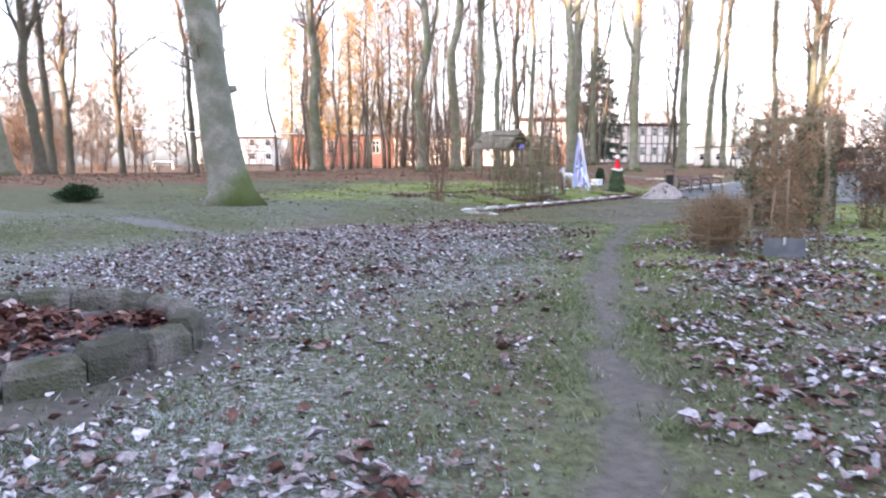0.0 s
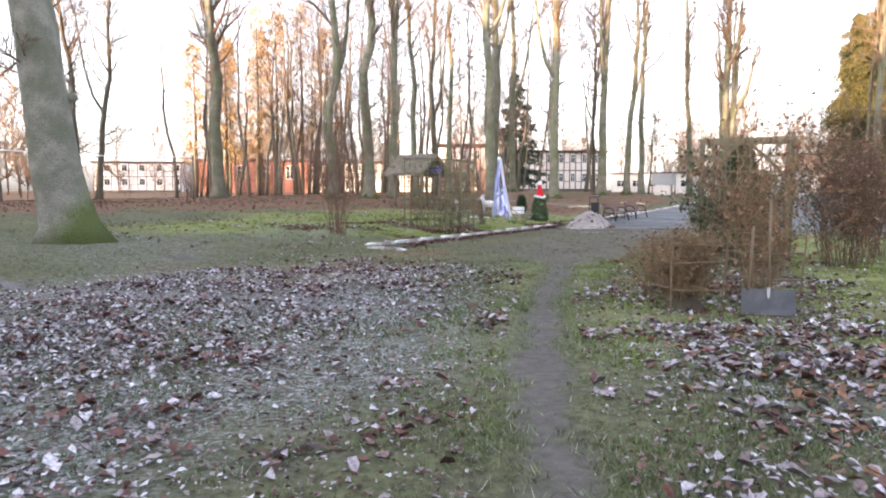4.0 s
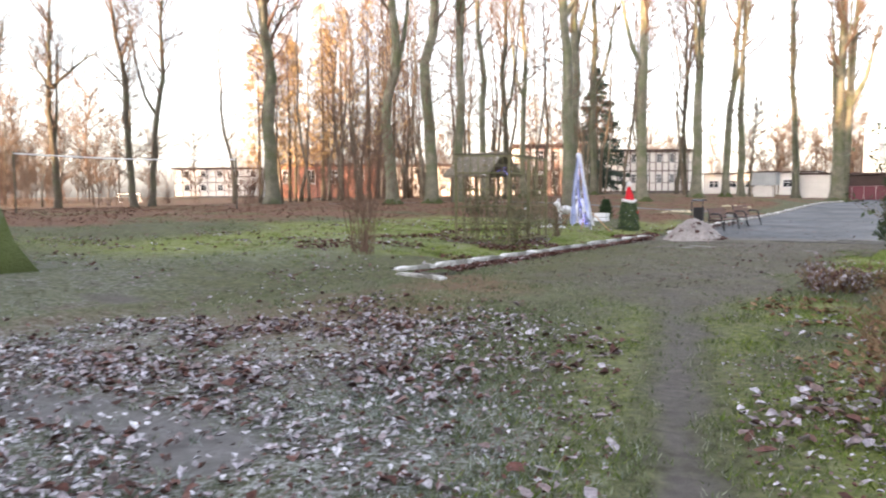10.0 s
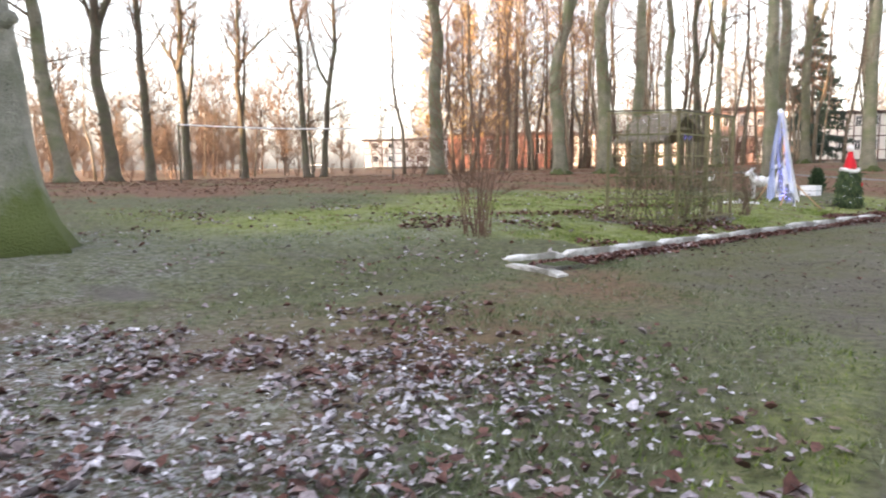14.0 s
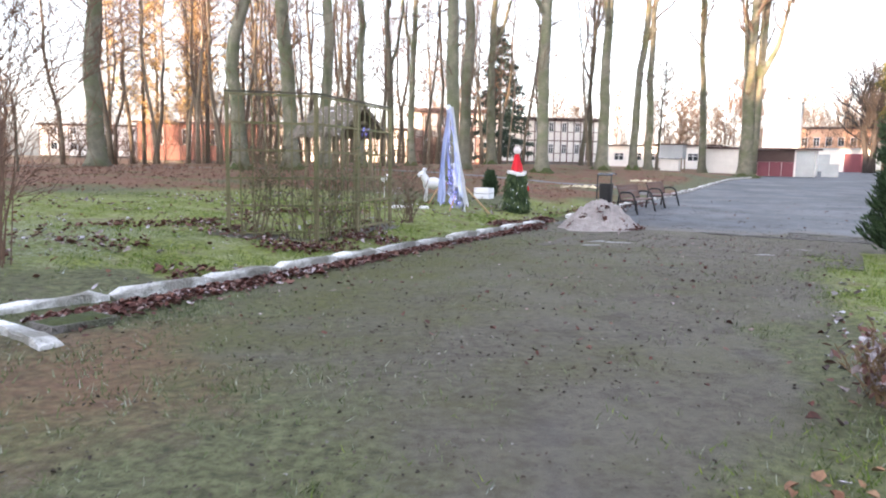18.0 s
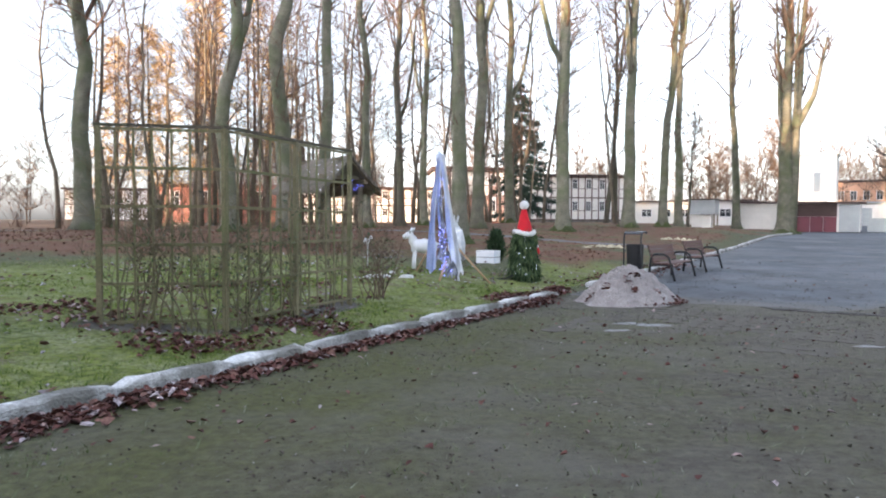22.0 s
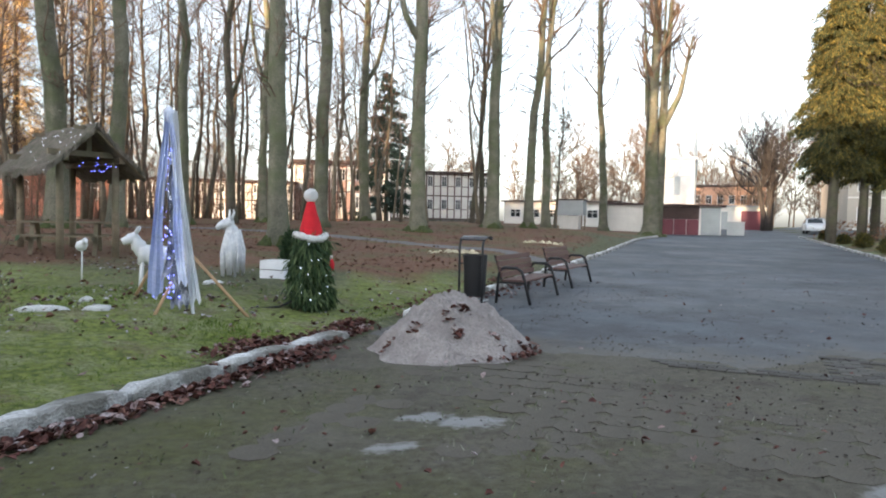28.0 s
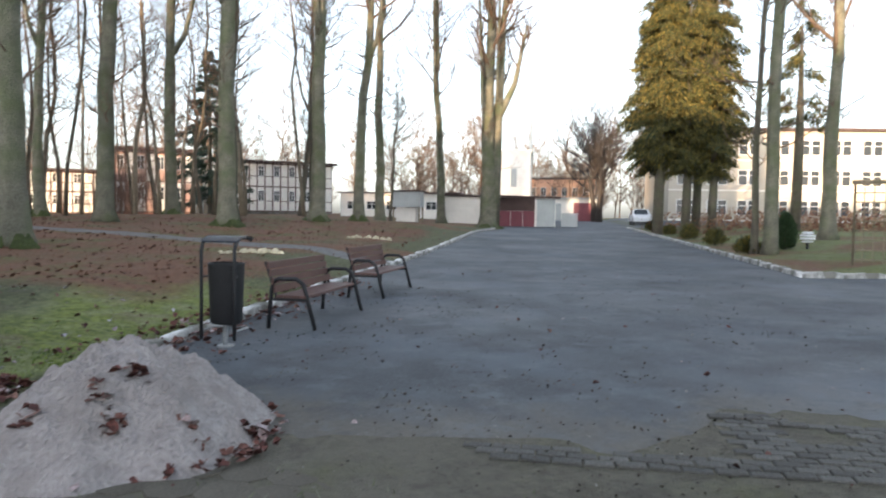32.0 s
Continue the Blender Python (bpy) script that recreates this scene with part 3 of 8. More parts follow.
def zones(x, y):
    """0..1 for bare earth, the drive, brown litter, frost and lush green."""
    u, s = us(x, y)
    wob = noise2(x, y, 0.9, 3) - 0.5
    wob2 = noise2(x, y, 0.35, 4) - 0.5
    fp = seg_dist(x, y, FOOTPATH)
    earth = np.maximum((0.97 - 0.3 * smooth01((y - 14) / 3)) * smooth01((0.34 - fp + wob * 0.22 + (noise2(x, y, 3.2, 7) - 0.5) * 0.2) / 0.3), 0.85 * smooth01((0.5 - seg_dist(x, y, SIDEPATH) + wob * 0.6) / 0.35))
    earth = np.maximum(earth, smooth01((0.85 - seg_dist(x, y, WOODPATH) + wob * 0.3) / 0.25))
    earth = np.maximum(earth, 0.8 * smooth01((0.55 - np.hypot(x - 1.35, (y - 4.6) * 0.7) + wob * 0.4) / 0.4))
    lat = seg_dist(x, y, [(1.96, 27.42), (3.4, 27.5), (4.78, 30.05)])
    earth = np.maximum(earth, smooth01((0.42 - lat + wob * 0.5) / 0.3))
    earth = np.maximum(earth, 0.9 * smooth01((0.75 - np.hypot(x + 3.1, (y - 18.3) * 1.3) + wob * 0.8) / 0.5))
    bed = np.hypot(x + 3.65, y - 5.6)
    earth = np.maximum(earth, 0.9 * smooth01((bed - 1.4) / 0.1) * smooth01((2.15 - bed + wob * 0.9) / 0.4))
    drive = smooth01((-0.05 - s) / 0.15) * smooth01((s + 6.7 + 3.6 * smooth01((u - 7.5) / 2.5) + wob * 1.2) / 0.9) * smooth01((u + 4.6 + wob * 2.4 - 0.9 * (s + 3.8)) / 2.2)
    litter = smooth01((s - 9.5 + wob2 * 6 + 0.1 * np.clip(u, -10, 30)) / 5) * (1 - smooth01((u - 60) / 10))
    litter = np.maximum(litter, smooth01((s - 1.6 + 1.7 * smooth01((u - 18) / 4) + 4 * wob2) / 2.5) * smooth01((u - 10.5 + 5 * wob2) / 4) * (0.85 + 0.6 * wob2))
    left = x - np.interp(y, [p[1] for p in FOOTPATH], [p[0] for p in FOOTPATH])
    litter = np.maximum(litter, 0.6 * smooth01((-1.2 - left + wob2 * 2) / 2) * smooth01((y - 12.5 + 2 * wob2) / 3) * smooth01((0.3 - s + 4 * wob2) / 3) * smooth01((y + x * 0.1 + 4) / 3))
    frost = smooth01((-0.4 + 0.9 * smooth01((6.5 - y) / 3) - left + wob2 * 2.5) / 2.6) * smooth01((19 - y + 6 * wob2) / 6) * smooth01((1.5 - s) / 3)
    frost = np.maximum(frost, 0.4 * smooth01((left - 0.8 + wob2 * 4) / 2) * smooth01((4.0 - left) / 1.5) * smooth01((14 - y) / 5))
    frost = np.maximum(frost, 0.36 * smooth01((s - 0.5 + 2.5 * wob2) / 1.6) * smooth01((3 - u + 4 * wob) / 5) * smooth01((8 - s + 5 * wob2) / 4))
    lush = smooth01((s - 0.15 + 3.0 * wob2 * (u < -1)) / (0.3 + 3.0 * smooth01((-0.5 - u) / 3))) * smooth01((12.0 - s + 5 * wob2) / 4) * smooth01((15 - u + 4 * wob2) / 5) * smooth01((u + 9) / 5)
    lush = np.maximum(lush, 0.5 * smooth01((fp - 0.2) / 0.2) * smooth01((2.0 - np.abs(left) + wob * 1.8) / 1.2) * smooth01((y - 5 + 4 * wob2) / 8) * smooth01((21 - y) / 3))
    lush = np.maximum(lush, 0.75 * smooth01((left - 0.4) / 0.4) * smooth01((3.4 - left + 2 * wob2) / 1.0) * smooth01((y - 8.5 + 3 * wob2) / 2) * smooth01((20 - y) / 2) * smooth01((-6.6 - s + 2 * wob) / 1.2))
    lush = np.maximum(lush, 0.8 * smooth01((3.4 - s + 4 * wob2) / 1.6) * smooth01((s - 0.1) / 0.2) * smooth01((20 - u) / 4) * smooth01((u - 8) / 2))
    lush = np.maximum(lush, smooth01((left - 3.2 + 3 * wob2) / 1.5) * smooth01((s + 30) / 5) * smooth01((-6 - s) / 1.0) * smooth01((10 - u) / 2))
    over = smooth01((-10.7 - s) / 0.5) * smooth01((u - 24.2) / 0.6)
    lush = np.maximum(lush, 0.55 * over)
    litter = np.maximum(litter, 0.75 * over * smooth01((noise2(x, y, 0.45, 9) - 0.45) / 0.2))
    return earth, drive, litter, frost, lush


# ---- ground ----
def graded(lo, hi, near_lo, near_hi, step, grow):
    mid = list(np.arange(near_lo, near_hi + step / 2, step))
    out, v, d = [], near_hi, step
    while v < hi:
        d *= grow
        v += d
        out.append(v)
    pre, v, d = [], near_lo, step
    while v > lo:
        d *= grow
        v -= d
        pre.append(v)
    return np.array(pre[::-1] + mid + out)


def build_ground():
    gx = graded(-900, 900, -9, 22, 0.175, 1.13)
    gy = graded(-500, 1500, -1, 56, 0.175, 1.11)
    X, Y = np.meshgrid(gx, gy)
    Z = height(X, Y)
    e, d, li, fr, lu = zones(X, Y)
    near = np.exp(-np.clip(np.hypot(X - 4, Y - 15) - 30, 0, None) / 15)
    Z = Z + near * ((noise2(X, Y, 1.3, 1) - 0.5) * 0.05 + (noise2(X, Y, 4.0, 2) - 0.5) * 0.025) * (1 - 0.75 * d) * smooth01(np.abs(us(X, Y)[1]) / 0.9) - 0.025 * e
    u, s = us(X, Y)
    road = smooth01((-0.02 - s) / 0.1) * smooth01((u - 11.9) / 0.5)
    Z = Z * (1 - road) + (height(X, Y) - 0.02) * road
    moss = 0.25 - 0.05 * smooth01((u - 7.5) / 2) + 0.45 * smooth01((s + 5.5) / 5.0) * smooth01((9.5 - u) / 5)
    worn = np.maximum(smooth01((1.0 - seg_dist(X, Y, SIDEPATH)) / 0.4), smooth01((1.4 - seg_dist(X, Y, WOODPATH)) / 0.4))
    chalk = np.zeros_like(X)
    for cx, cy, a, b in ((9.32, 28.87, 0.34, 0.13), (8.6, 28.35, 0.2, 0.1), (12.3, 27.7, 0.4, 0.16), (9.0, 29.1, 0.2, 0.08), (11.4, 27.0, 0.25, 0.1)):
        chalk = np.maximum(chalk, 1.1 * np.exp(-(((X - cx) / a) ** 2 + ((Y - cy) / b) ** 2)))
    ny, nx = X.shape
    V = np.stack([X.ravel(), Y.ravel(), Z.ravel()], 1)
    i = np.arange(ny * nx).reshape(ny, nx)
    F = np.stack([i[:-1, :-1].ravel(), i[:-1, 1:].ravel(), i[1:, 1:].ravel(), i[1:, :-1].ravel()], 1)
    m = bpy.data.materials.new("park_ground")
    m.use_nodes = True
    me = arrays_mesh("ground", V, F, m, True)
    for nm, a in (("earth", e), ("drive", d), ("litter", li), ("frost", fr), ("lush", lu), ("moss", moss), ("chalk", chalk), ("worn", worn)):
        at = me.attributes.new(nm, "FLOAT", "POINT")
        at.data.foreach_set("value", a.ravel().astype(np.float32))
    n, l = m.node_tree.nodes, m.node_tree.links
    p = n["Principled BSDF"]
    p.inputs["Roughness"].default_value = 0.95
    co = n.new("ShaderNodeTexCoord")

    def nz(scale, detail=6, rough=0.6):
        t = n.new("ShaderNodeTexNoise")
        t.inputs["Scale"].default_value, t.inputs["Detail"].default_value, t.inputs["Roughness"].default_value = scale, detail, rough
        l.new(co.outputs["Object"], t.inputs["Vector"])
        return t.outputs["Fac"]

    def mix(f, a, b):
        t = n.new("ShaderNodeMix")
        t.data_type = "RGBA"
        for key, val in (("Factor", f), ("A", a), ("B", b)):
            if isinstance(val, (tuple, float)):
                t.inputs[key].default_value = (*val, 1) if isinstance(val, tuple) else val
            else:
                l.new(val, t.inputs[key])
        return t.outputs["Result"]

    def edge(attr, nf, lo=0.35, hi=0.65, gain=0.7):
        """The zone's value, broken up by noise."""
        t = n.new("ShaderNodeAttribute")
        t.attribute_name = attr
        a = n.new("ShaderNodeMath")
        a.operation = "MULTIPLY_ADD"
        l.new(nf, a.inputs[0])
        a.inputs[1].default_value = gain
        l.new(t.outputs["Fac"], a.inputs[2])
        b = n.new("ShaderNodeMapRange")
        b.inputs["From Min"].default_value, b.inputs["From Max"].default_value = lo + gain / 2, hi + gain / 2
        l.new(a.outputs[0], b.inputs["Value"])
        return b.outputs[0]

    def rng(f, lo, hi, to=1.0):
        b = n.new("ShaderNodeMapRange")
        b.inputs["From Min"].default_value, b.inputs["From Max"].default_value, b.inputs["To Max"].default_value = lo, hi, to
        l.new(f, b.inputs["Value"])
        return b.outputs[0]
    big, mid_, small, tiny, speck = nz(0.35), nz(2.2), nz(11), nz(55, 3), nz(26, 4, 0.65)
    grass = mix(rng(small, 0.3, 0.7), (0.042, 0.049, 0.020), (0.172, 0.18, 0.086))
    grass = mix(rng(speck, 0.52, 0.66, 0.7), grass, (0.035, 0.038, 0.016))
    grass = mix(rng(mid_, 0.5, 0.62, 0.42), grass, mix(rng(speck, 0.4, 0.6), (0.045, 0.034, 0.026), (0.105, 0.08, 0.062)))
    lush = mix(rng(small, 0.32, 0.68), (0.065, 0.092, 0.014), (0.26, 0.30, 0.06))
    lush = mix(rng(speck, 0.54, 0.68, 0.65), lush, (0.05, 0.06, 0.018))
    lush = mix(rng(nz(1.9, 8, 0.65), 0.46, 0.6, 0.65), lush, mix(rng(speck, 0.42, 0.58), (0.13, 0.15, 0.05), (0.38, 0.39, 0.22)))
    lush = mix(rng(nz(1.1, 8, 0.65), 0.55, 0.63, 0.6), lush, mix(rng(speck, 0.4, 0.6), (0.10, 0.06, 0.04), (0.20, 0.165, 0.09)))
    col = mix(edge("lush", mid_, 0.2, 0.9, 0.7), grass, lush)
    brown = mix(rng(small, 0.3, 0.7), (0.095, 0.046, 0.026), (0.225, 0.115, 0.066))
    brown = mix(rng(nz(0.6, 9, 0.65), 0.5, 0.6, 0.75), brown, mix(rng(small, 0.3, 0.7), (0.065, 0.072, 0.02), (0.15, 0.15, 0.05)))
    col = mix(edge("litter", mid_, 0.2, 0.8), col, brown)
    frost = mix(rng(speck, 0.42, 0.6), (0.05, 0.058, 0.044), (0.44, 0.465, 0.475))
    frost = mix(rng(nz(3.4, 8, 0.65), 0.5, 0.62, 0.6), frost, mix(rng(speck, 0.42, 0.6), (0.04, 0.032, 0.03), (0.24, 0.205, 0.21)))
    fz = n.new("ShaderNodeMath")
    fz.operation = "MULTIPLY"
    l.new(edge("frost", mid_, 0.05, 0.8, 0.9), fz.inputs[0])
    l.new(rng(small, 0.34, 0.58, 0.85), fz.inputs[1])
    col = mix(fz.outputs[0], col, frost)
    drive = mix(rng(small, 0.3, 0.7), (0.068, 0.061, 0.045), (0.15, 0.136, 0.102))
    patch, blot = nz(0.9, 9, 0.62), nz(1.7, 10, 0.7)
    drive = mix(rng(big, 0.45, 0.6, 0.7), drive, (0.146, 0.135, 0.108))
    drive = mix(rng(blot, 0.53, 0.62, 0.75), drive, (0.07, 0.062, 0.05))
    drive = mix(edge("moss", patch, 0.22, 0.8, 1.5), drive, mix(rng(small, 0.3, 0.7), (0.058, 0.061, 0.020), (0.118, 0.122, 0.040)))
    drive = mix(rng(speck, 0.60, 0.68, 0.7), drive, (0.045, 0.04, 0.032))
    drive = mix(edge("chalk", small, 0.3, 0.6, 0.9), drive, (0.32, 0.32, 0.32))
    col = mix(edge("drive", mid_, 0.25, 0.75), col, drive)
    bare = mix(rng(small, 0.3, 0.7), (0.082, 0.074, 0.066), (0.15, 0.135, 0.122))
    bare = mix(rng(mid_, 0.5, 0.7, 0.5), bare, (0.09, 0.095, 0.06))
    bare = mix(edge("worn", mid_, 0.25, 0.75, 0.5), bare, mix(rng(small, 0.3, 0.7), (0.13, 0.126, 0.126), (0.215, 0.21, 0.213)))
    col = mix(edge("earth", mid_, 0.25, 0.85, 0.8), col, bare)
    l.new(col, p.inputs["Base Color"])
    ad = n.new("ShaderNodeMath")
    ad.operation = "ADD"
    l.new(small, ad.inputs[0])
    l.new(tiny, ad.inputs[1])
    bp = n.new("ShaderNodeBump")
    bp.inputs["Strength"].default_value, bp.inputs["Distance"].default_value = 0.8, 0.035
    l.new(ad.outputs[0], bp.inputs["Height"])
    l.new(bp.outputs["Normal"], p.inputs["Normal"])
    tagged(new("ground", me), "frosty park lawn with leaf litter and bare earth", "ground", kind="structure")


build_ground()


# ---- asphalt road ----
def strip_sheet(name, u0, u1, s0, s1, step, lift, material, label, category, ragged=0.0):
    nu, ns = max(2, int((u1 - u0) / step)), max(2, int(abs(s1 - s0) / step))
    uu, ss = np.meshgrid(np.linspace(u0, u1, nu + 1), np.linspace(s0, s1, ns + 1))
    if ragged:
        k = np.clip(1 - (uu - u0) / 3.0, 0, 1)
        uu = uu + k * 1.1 * smooth01((-5.2 - ss) / 0.7)
        uu = uu + k * (noise2(ss, uu * 0, 0.9, 5) - 0.5) * ragged * 2 + k * (noise2(ss, uu * 0, 4, 6) - 0.5) * ragged * 0.7
    x, y = xy(uu, ss)
    z = height(x, y) + lift + (noise2(x, y, 0.5, 8) - 0.5) * 0.006
    z = np.where(ss > -0.3, height(*xy(uu, ss * 0 - 0.3)) + lift, z)
    rim = smooth01(1 - (uu - u0 - 1.1 * smooth01((-5.2 - ss) / 0.7)) / 0.9)
    z = z - rim * 0.022
    V = np.stack([x.ravel(), y.ravel(), z.ravel()], 1)
    i = np.arange(V.shape[0]).reshape(uu.shape)
    F = np.stack([i[:-1, :-1].ravel(), i[:-1, 1:].ravel(), i[1:, 1:].ravel(), i[1:, :-1].ravel()], 1)
    if s1 < s0:
        F = F[:, ::-1]
    me = arrays_mesh(name, V, F, material, True)
    at = me.attributes.new("dirt", "FLOAT", "POINT")
    at.data.foreach_set("value", (0.75 * smooth01(1 - (uu - u0 - 1.1 * smooth01((-5.2 - ss) / 0.7)) / 2.2) + 0.25 * smooth01((ss + 0.9) / 0.8)).ravel().astype(np.float32))
    return tagged(new(name, me), label, category, kind="structure")


strip_sheet("road", 10.2, 190, -0.12, -10.3, 0.35, 0.012, ASPHALT, "worn grey asphalt drive with damp patches", "road", 0.45)
strip_sheet("far_road", 66, 130, -10.3, -24, 1.0, 0.012, ASPHALT, "worn asphalt yard at the end of the drive", "road", 0.0)
strip_sheet("side_road", 11.3, 23.9, -10.3, -70, 0.5, 0.012, ASPHALT, "worn grey asphalt side road", "road", 0.3)


# ---- plain blocks added outside the view to shade the park ----
def shade_block(c0, c1, h, near=62.0, depth=12.0):
    """An added, unseen block across the sun's way; c runs square to the sun's way."""
    sx, sy = SUN_FROM.x, SUN_FROM.y
    px, py = -sy, sx
    pts = []
    for c, t in ((c0, near), (c1, near), (c1, near + depth), (c0, near + depth)):
        pts.append((c * px + t * sx, c * py + t * sy))
    k = Acc()
    k.v = [(x, y, -1.0) for x, y in pts] + [(x, y, h) for x, y in pts]
    k.f = [(0, 3, 2, 1), (4, 5, 6, 7), (0, 1, 5, 4), (1, 2, 6, 5), (2, 3, 7, 6), (3, 0, 4, 7)]
    tagged(new("wall_behind", k.mesh("wall_behind", PLASTER_TAN)), "plain unseen block added to shade the park", "wall", kind="structure")


shade_block(-96.0, -66.0, 12.0, 45)
shade_block(-66.0, -45.0, 19.0, 45)
shade_block(-45.0, -30.6, 23.5, 45)
shade_block(-30.6, 70.0, 21.0, 45)


# ---- trees ----
def limb(acc, rnd, p, d, L, r, depth, kids=4, up=0.35, n=5, twist=0.35, tip=0.006):
    """A curved limb with side limbs."""
    if depth <= 0:
        acc.spike(p, d, L, r)
        return
    segs = 5 if depth > 1 else 3
    pts, rad = [Vector(p)], [r]
    d = Vector(d).normalized()
    for i in range(segs):
        d = (d + Vector((rnd.uniform(-twist, twist), rnd.uniform(-twist, twist), rnd.uniform(-0.1, up)))).normalized()
        pts.append(pts[-1] + d * (L / segs))
        rad.append(r * (1 - 0.85 * (i + 1) / segs))
    acc.tube(pts, rad, max(3, n), cap=False)
    for i in range(kids):
        k = rnd.uniform(0.2, 1.0) * segs
        j = min(int(k), segs - 1)
        q = pts[j].lerp(pts[j + 1], k - j)
        side = Vector((rnd.uniform(-1, 1), rnd.uniform(-1, 1), rnd.uniform(-0.1, 0.9))).normalized()
        limb(acc, rnd, q, (pts[j + 1] - pts[j]).normalized() * 0.6 + side, L * rnd.uniform(0.35, 0.6), max(rad[j] * 0.55, tip), depth - 1, kids + (2 if depth == 2 else 0), up, max(3, n - 2), twist, tip)


def trunk_pts(h, lean=(0, 0), bends=(), wob=0.15, seed=0, n=14):
    """A trunk's line: lean in metres at the top, bends as (height, dx, dy, width)."""
    rnd = random.Random(seed)
    out = []
    ph = [rnd.uniform(0, 6) for _ in range(4)]
    for i in range(n + 1):
        k = i / n
        z = h * k
        x = lean[0] * k + wob * (math.sin(z * 0.45 + ph[0]) - math.sin(ph[0])) * min(1, k * 3) + 0.55 * wob * math.sin(z * 1.1 + ph[1]) * min(1, k * 2.5) + 0.2 * wob * math.sin(z * 2.3 + ph[3])
        y = lean[1] * k + wob * (math.sin(z * 0.38 + ph[2]) - math.sin(ph[2])) * min(1, k * 3)
        for bz, dx, dy, w in bends:
            g = math.exp(-((z - bz) / w) ** 2)
            x, y = x + dx * g, y + dy * g
        out.append((x, y, z))
    return out


def park_tree(x, y, r, h, bark, label, seed, lean=(0, 0), bends=(), wob=0.15, limbs=15, first=0.42, flare=1.7, extra=(), twigs=TWIG, low=(), sink=0.15, group="park trees", depth=2):
    rnd = random.Random(seed)
    if y > 30:
        r *= 0.87
        if not extra and r > 0.2 and wob < 0.2 and seed % 3 != 0:
            zf = rnd.uniform(0.33, 0.5) * h
            an = rnd.uniform(0, 6.28)
            line = trunk_pts(h, lean, bends, wob, seed)
            j0 = int(zf / h * 14)
            o = Vector(line[j0])
            e = Vector((math.cos(an), 0.4 * math.sin(an), 0)) * rnd.uniform(1.2, 2.6)
            extra = [dict(r=r * 0.5, pts=[o, o + e * 0.35 + Vector((0, 0, 1.3)), o + e * 0.6 + Vector((0, 0, 3.5)), o + e * 0.8 + Vector((0, 0, 7)), o + e + Vector((0, 0, h * 0.45))])]
    base = thing("tree", pose(x, y, hz(x, y) - sink), label, "tree", group)
    pts = trunk_pts(h, lean, bends, wob, seed)
    fine = []
    for i in range(len(pts) - 1):
        fine.append(Vector(pts[i]))
        if i < 3:
            fine.append(Vector(pts[i]).lerp(Vector(pts[i + 1]), 0.33))
            fine.append(Vector(pts[i]).lerp(Vector(pts[i + 1]), 0.66))
    fine.append(Vector(pts[-1]))
    ph = rnd.uniform(0, 6)
    lobes = rnd.choice((4, 5, 6))
    rad = []
    for p in fine:
        k = p.z / h
        b = r * ((1 - k) ** 0.7 * 0.85 + 0.12)
        fl = (flare - 1) * math.exp(-p.z / 0.45)
        rad.append(lambda a, b=b, fl=fl, z=p.z: b * (1 + fl * (1 + 0.35 * math.sin(lobes * a + ph)) + 0.06 * math.sin(3 * a + ph + z * 0.7) + 0.045 * math.sin(7 * a + z) + 0.09 * math.sin(z * 1.7 + ph) * math.sin(a + z * 0.9)))
    t = Acc().tube(fine, rad, 14)
    for e in extra:
        q = [Vector(p) for p in e["pts"]]
        t.tube(q, [e["r"] * (1 - 0.75 * i / (len(q) - 1)) for i in range(len(q))], 10)
    # knots and stubs
    for _ in range(rnd.randint(2, 5)):
        k = rnd.uniform(0.12, 0.5) * (len(pts) - 1)
        j = int(k)
        q = Vector(pts[j]).lerp(Vector(pts[j + 1]), k - j)
        a = rnd.uniform(0, 6.28)
        rr = r * ((1 - k / len(pts)) ** 0.7 * 0.85 + 0.1)
        dv = Vector((math.cos(a), math.sin(a), 0.3))
        t.tube([q + dv * rr * 0.7, q + dv * (rr + rnd.uniform(0.05, 0.16))], [rr * 0.3, rr * 0.2], 7)
    for z, a, L, rr in low:
        j = min(int(z / h * (len(pts) - 1)), len(pts) - 2)
        q = Vector(pts[j]).lerp(Vector(pts[j + 1]), z / h * (len(pts) - 1) - j)
        limb(t, rnd, q, (math.cos(a), math.sin(a), 1.5), L, rr * 0.85, 2, 6, 0.3, 6, 0.35, 0.013)
    part("trunk", t, bark, base, smooth=True)
    c = Acc()
    for i in range(limbs):
        k = (first + (1 - first) * (i + rnd.random()) / limbs) * (len(pts) - 1)
        j = min(int(k), len(pts) - 2)
        q = Vector(pts[j]).lerp(Vector(pts[j + 1]), k - j)
        a = rnd.uniform(0, 6.28)
        limb(c, rnd, q, (math.cos(a), math.sin(a), rnd.uniform(1.0, 2.6)), h * rnd.uniform(0.14, 0.28), r * rnd.uniform(0.16, 0.32), depth, 6, 0.3, 5, 0.4, 0.013)
    for i in range(30):
        k = rnd.uniform(0.16, 0.75) * (len(pts) - 1)
        j = int(k)
        q = Vector(pts[j]).lerp(Vector(pts[j + 1]), k - j)
        a = rnd.uniform(0, 6.28)
        limb(c, rnd, q, (math.cos(a), math.sin(a), rnd.uniform(0.1, 0.9)), rnd.uniform(0.7, 3.2), rnd.uniform(0.025, 0.05), 2 if i % 4 == 0 else 1, 6, 0.25, 4, 0.5, 0.012)
    for e in extra:
        q = [Vector(p) for p in e["pts"]]
        for i in range(6):
            k = rnd.uniform(0.5, 1.0) * (len(q) - 1)
            j = min(int(k), len(q) - 2)
            a = rnd.uniform(0, 6.28)
            limb(c, rnd, q[j].lerp(q[j + 1], k - j), (math.cos(a), math.sin(a), 0.9), h * rnd.uniform(0.08, 0.18), e["r"] * 0.28, depth, 5, 0.3, 4, 0.4, 0.013)
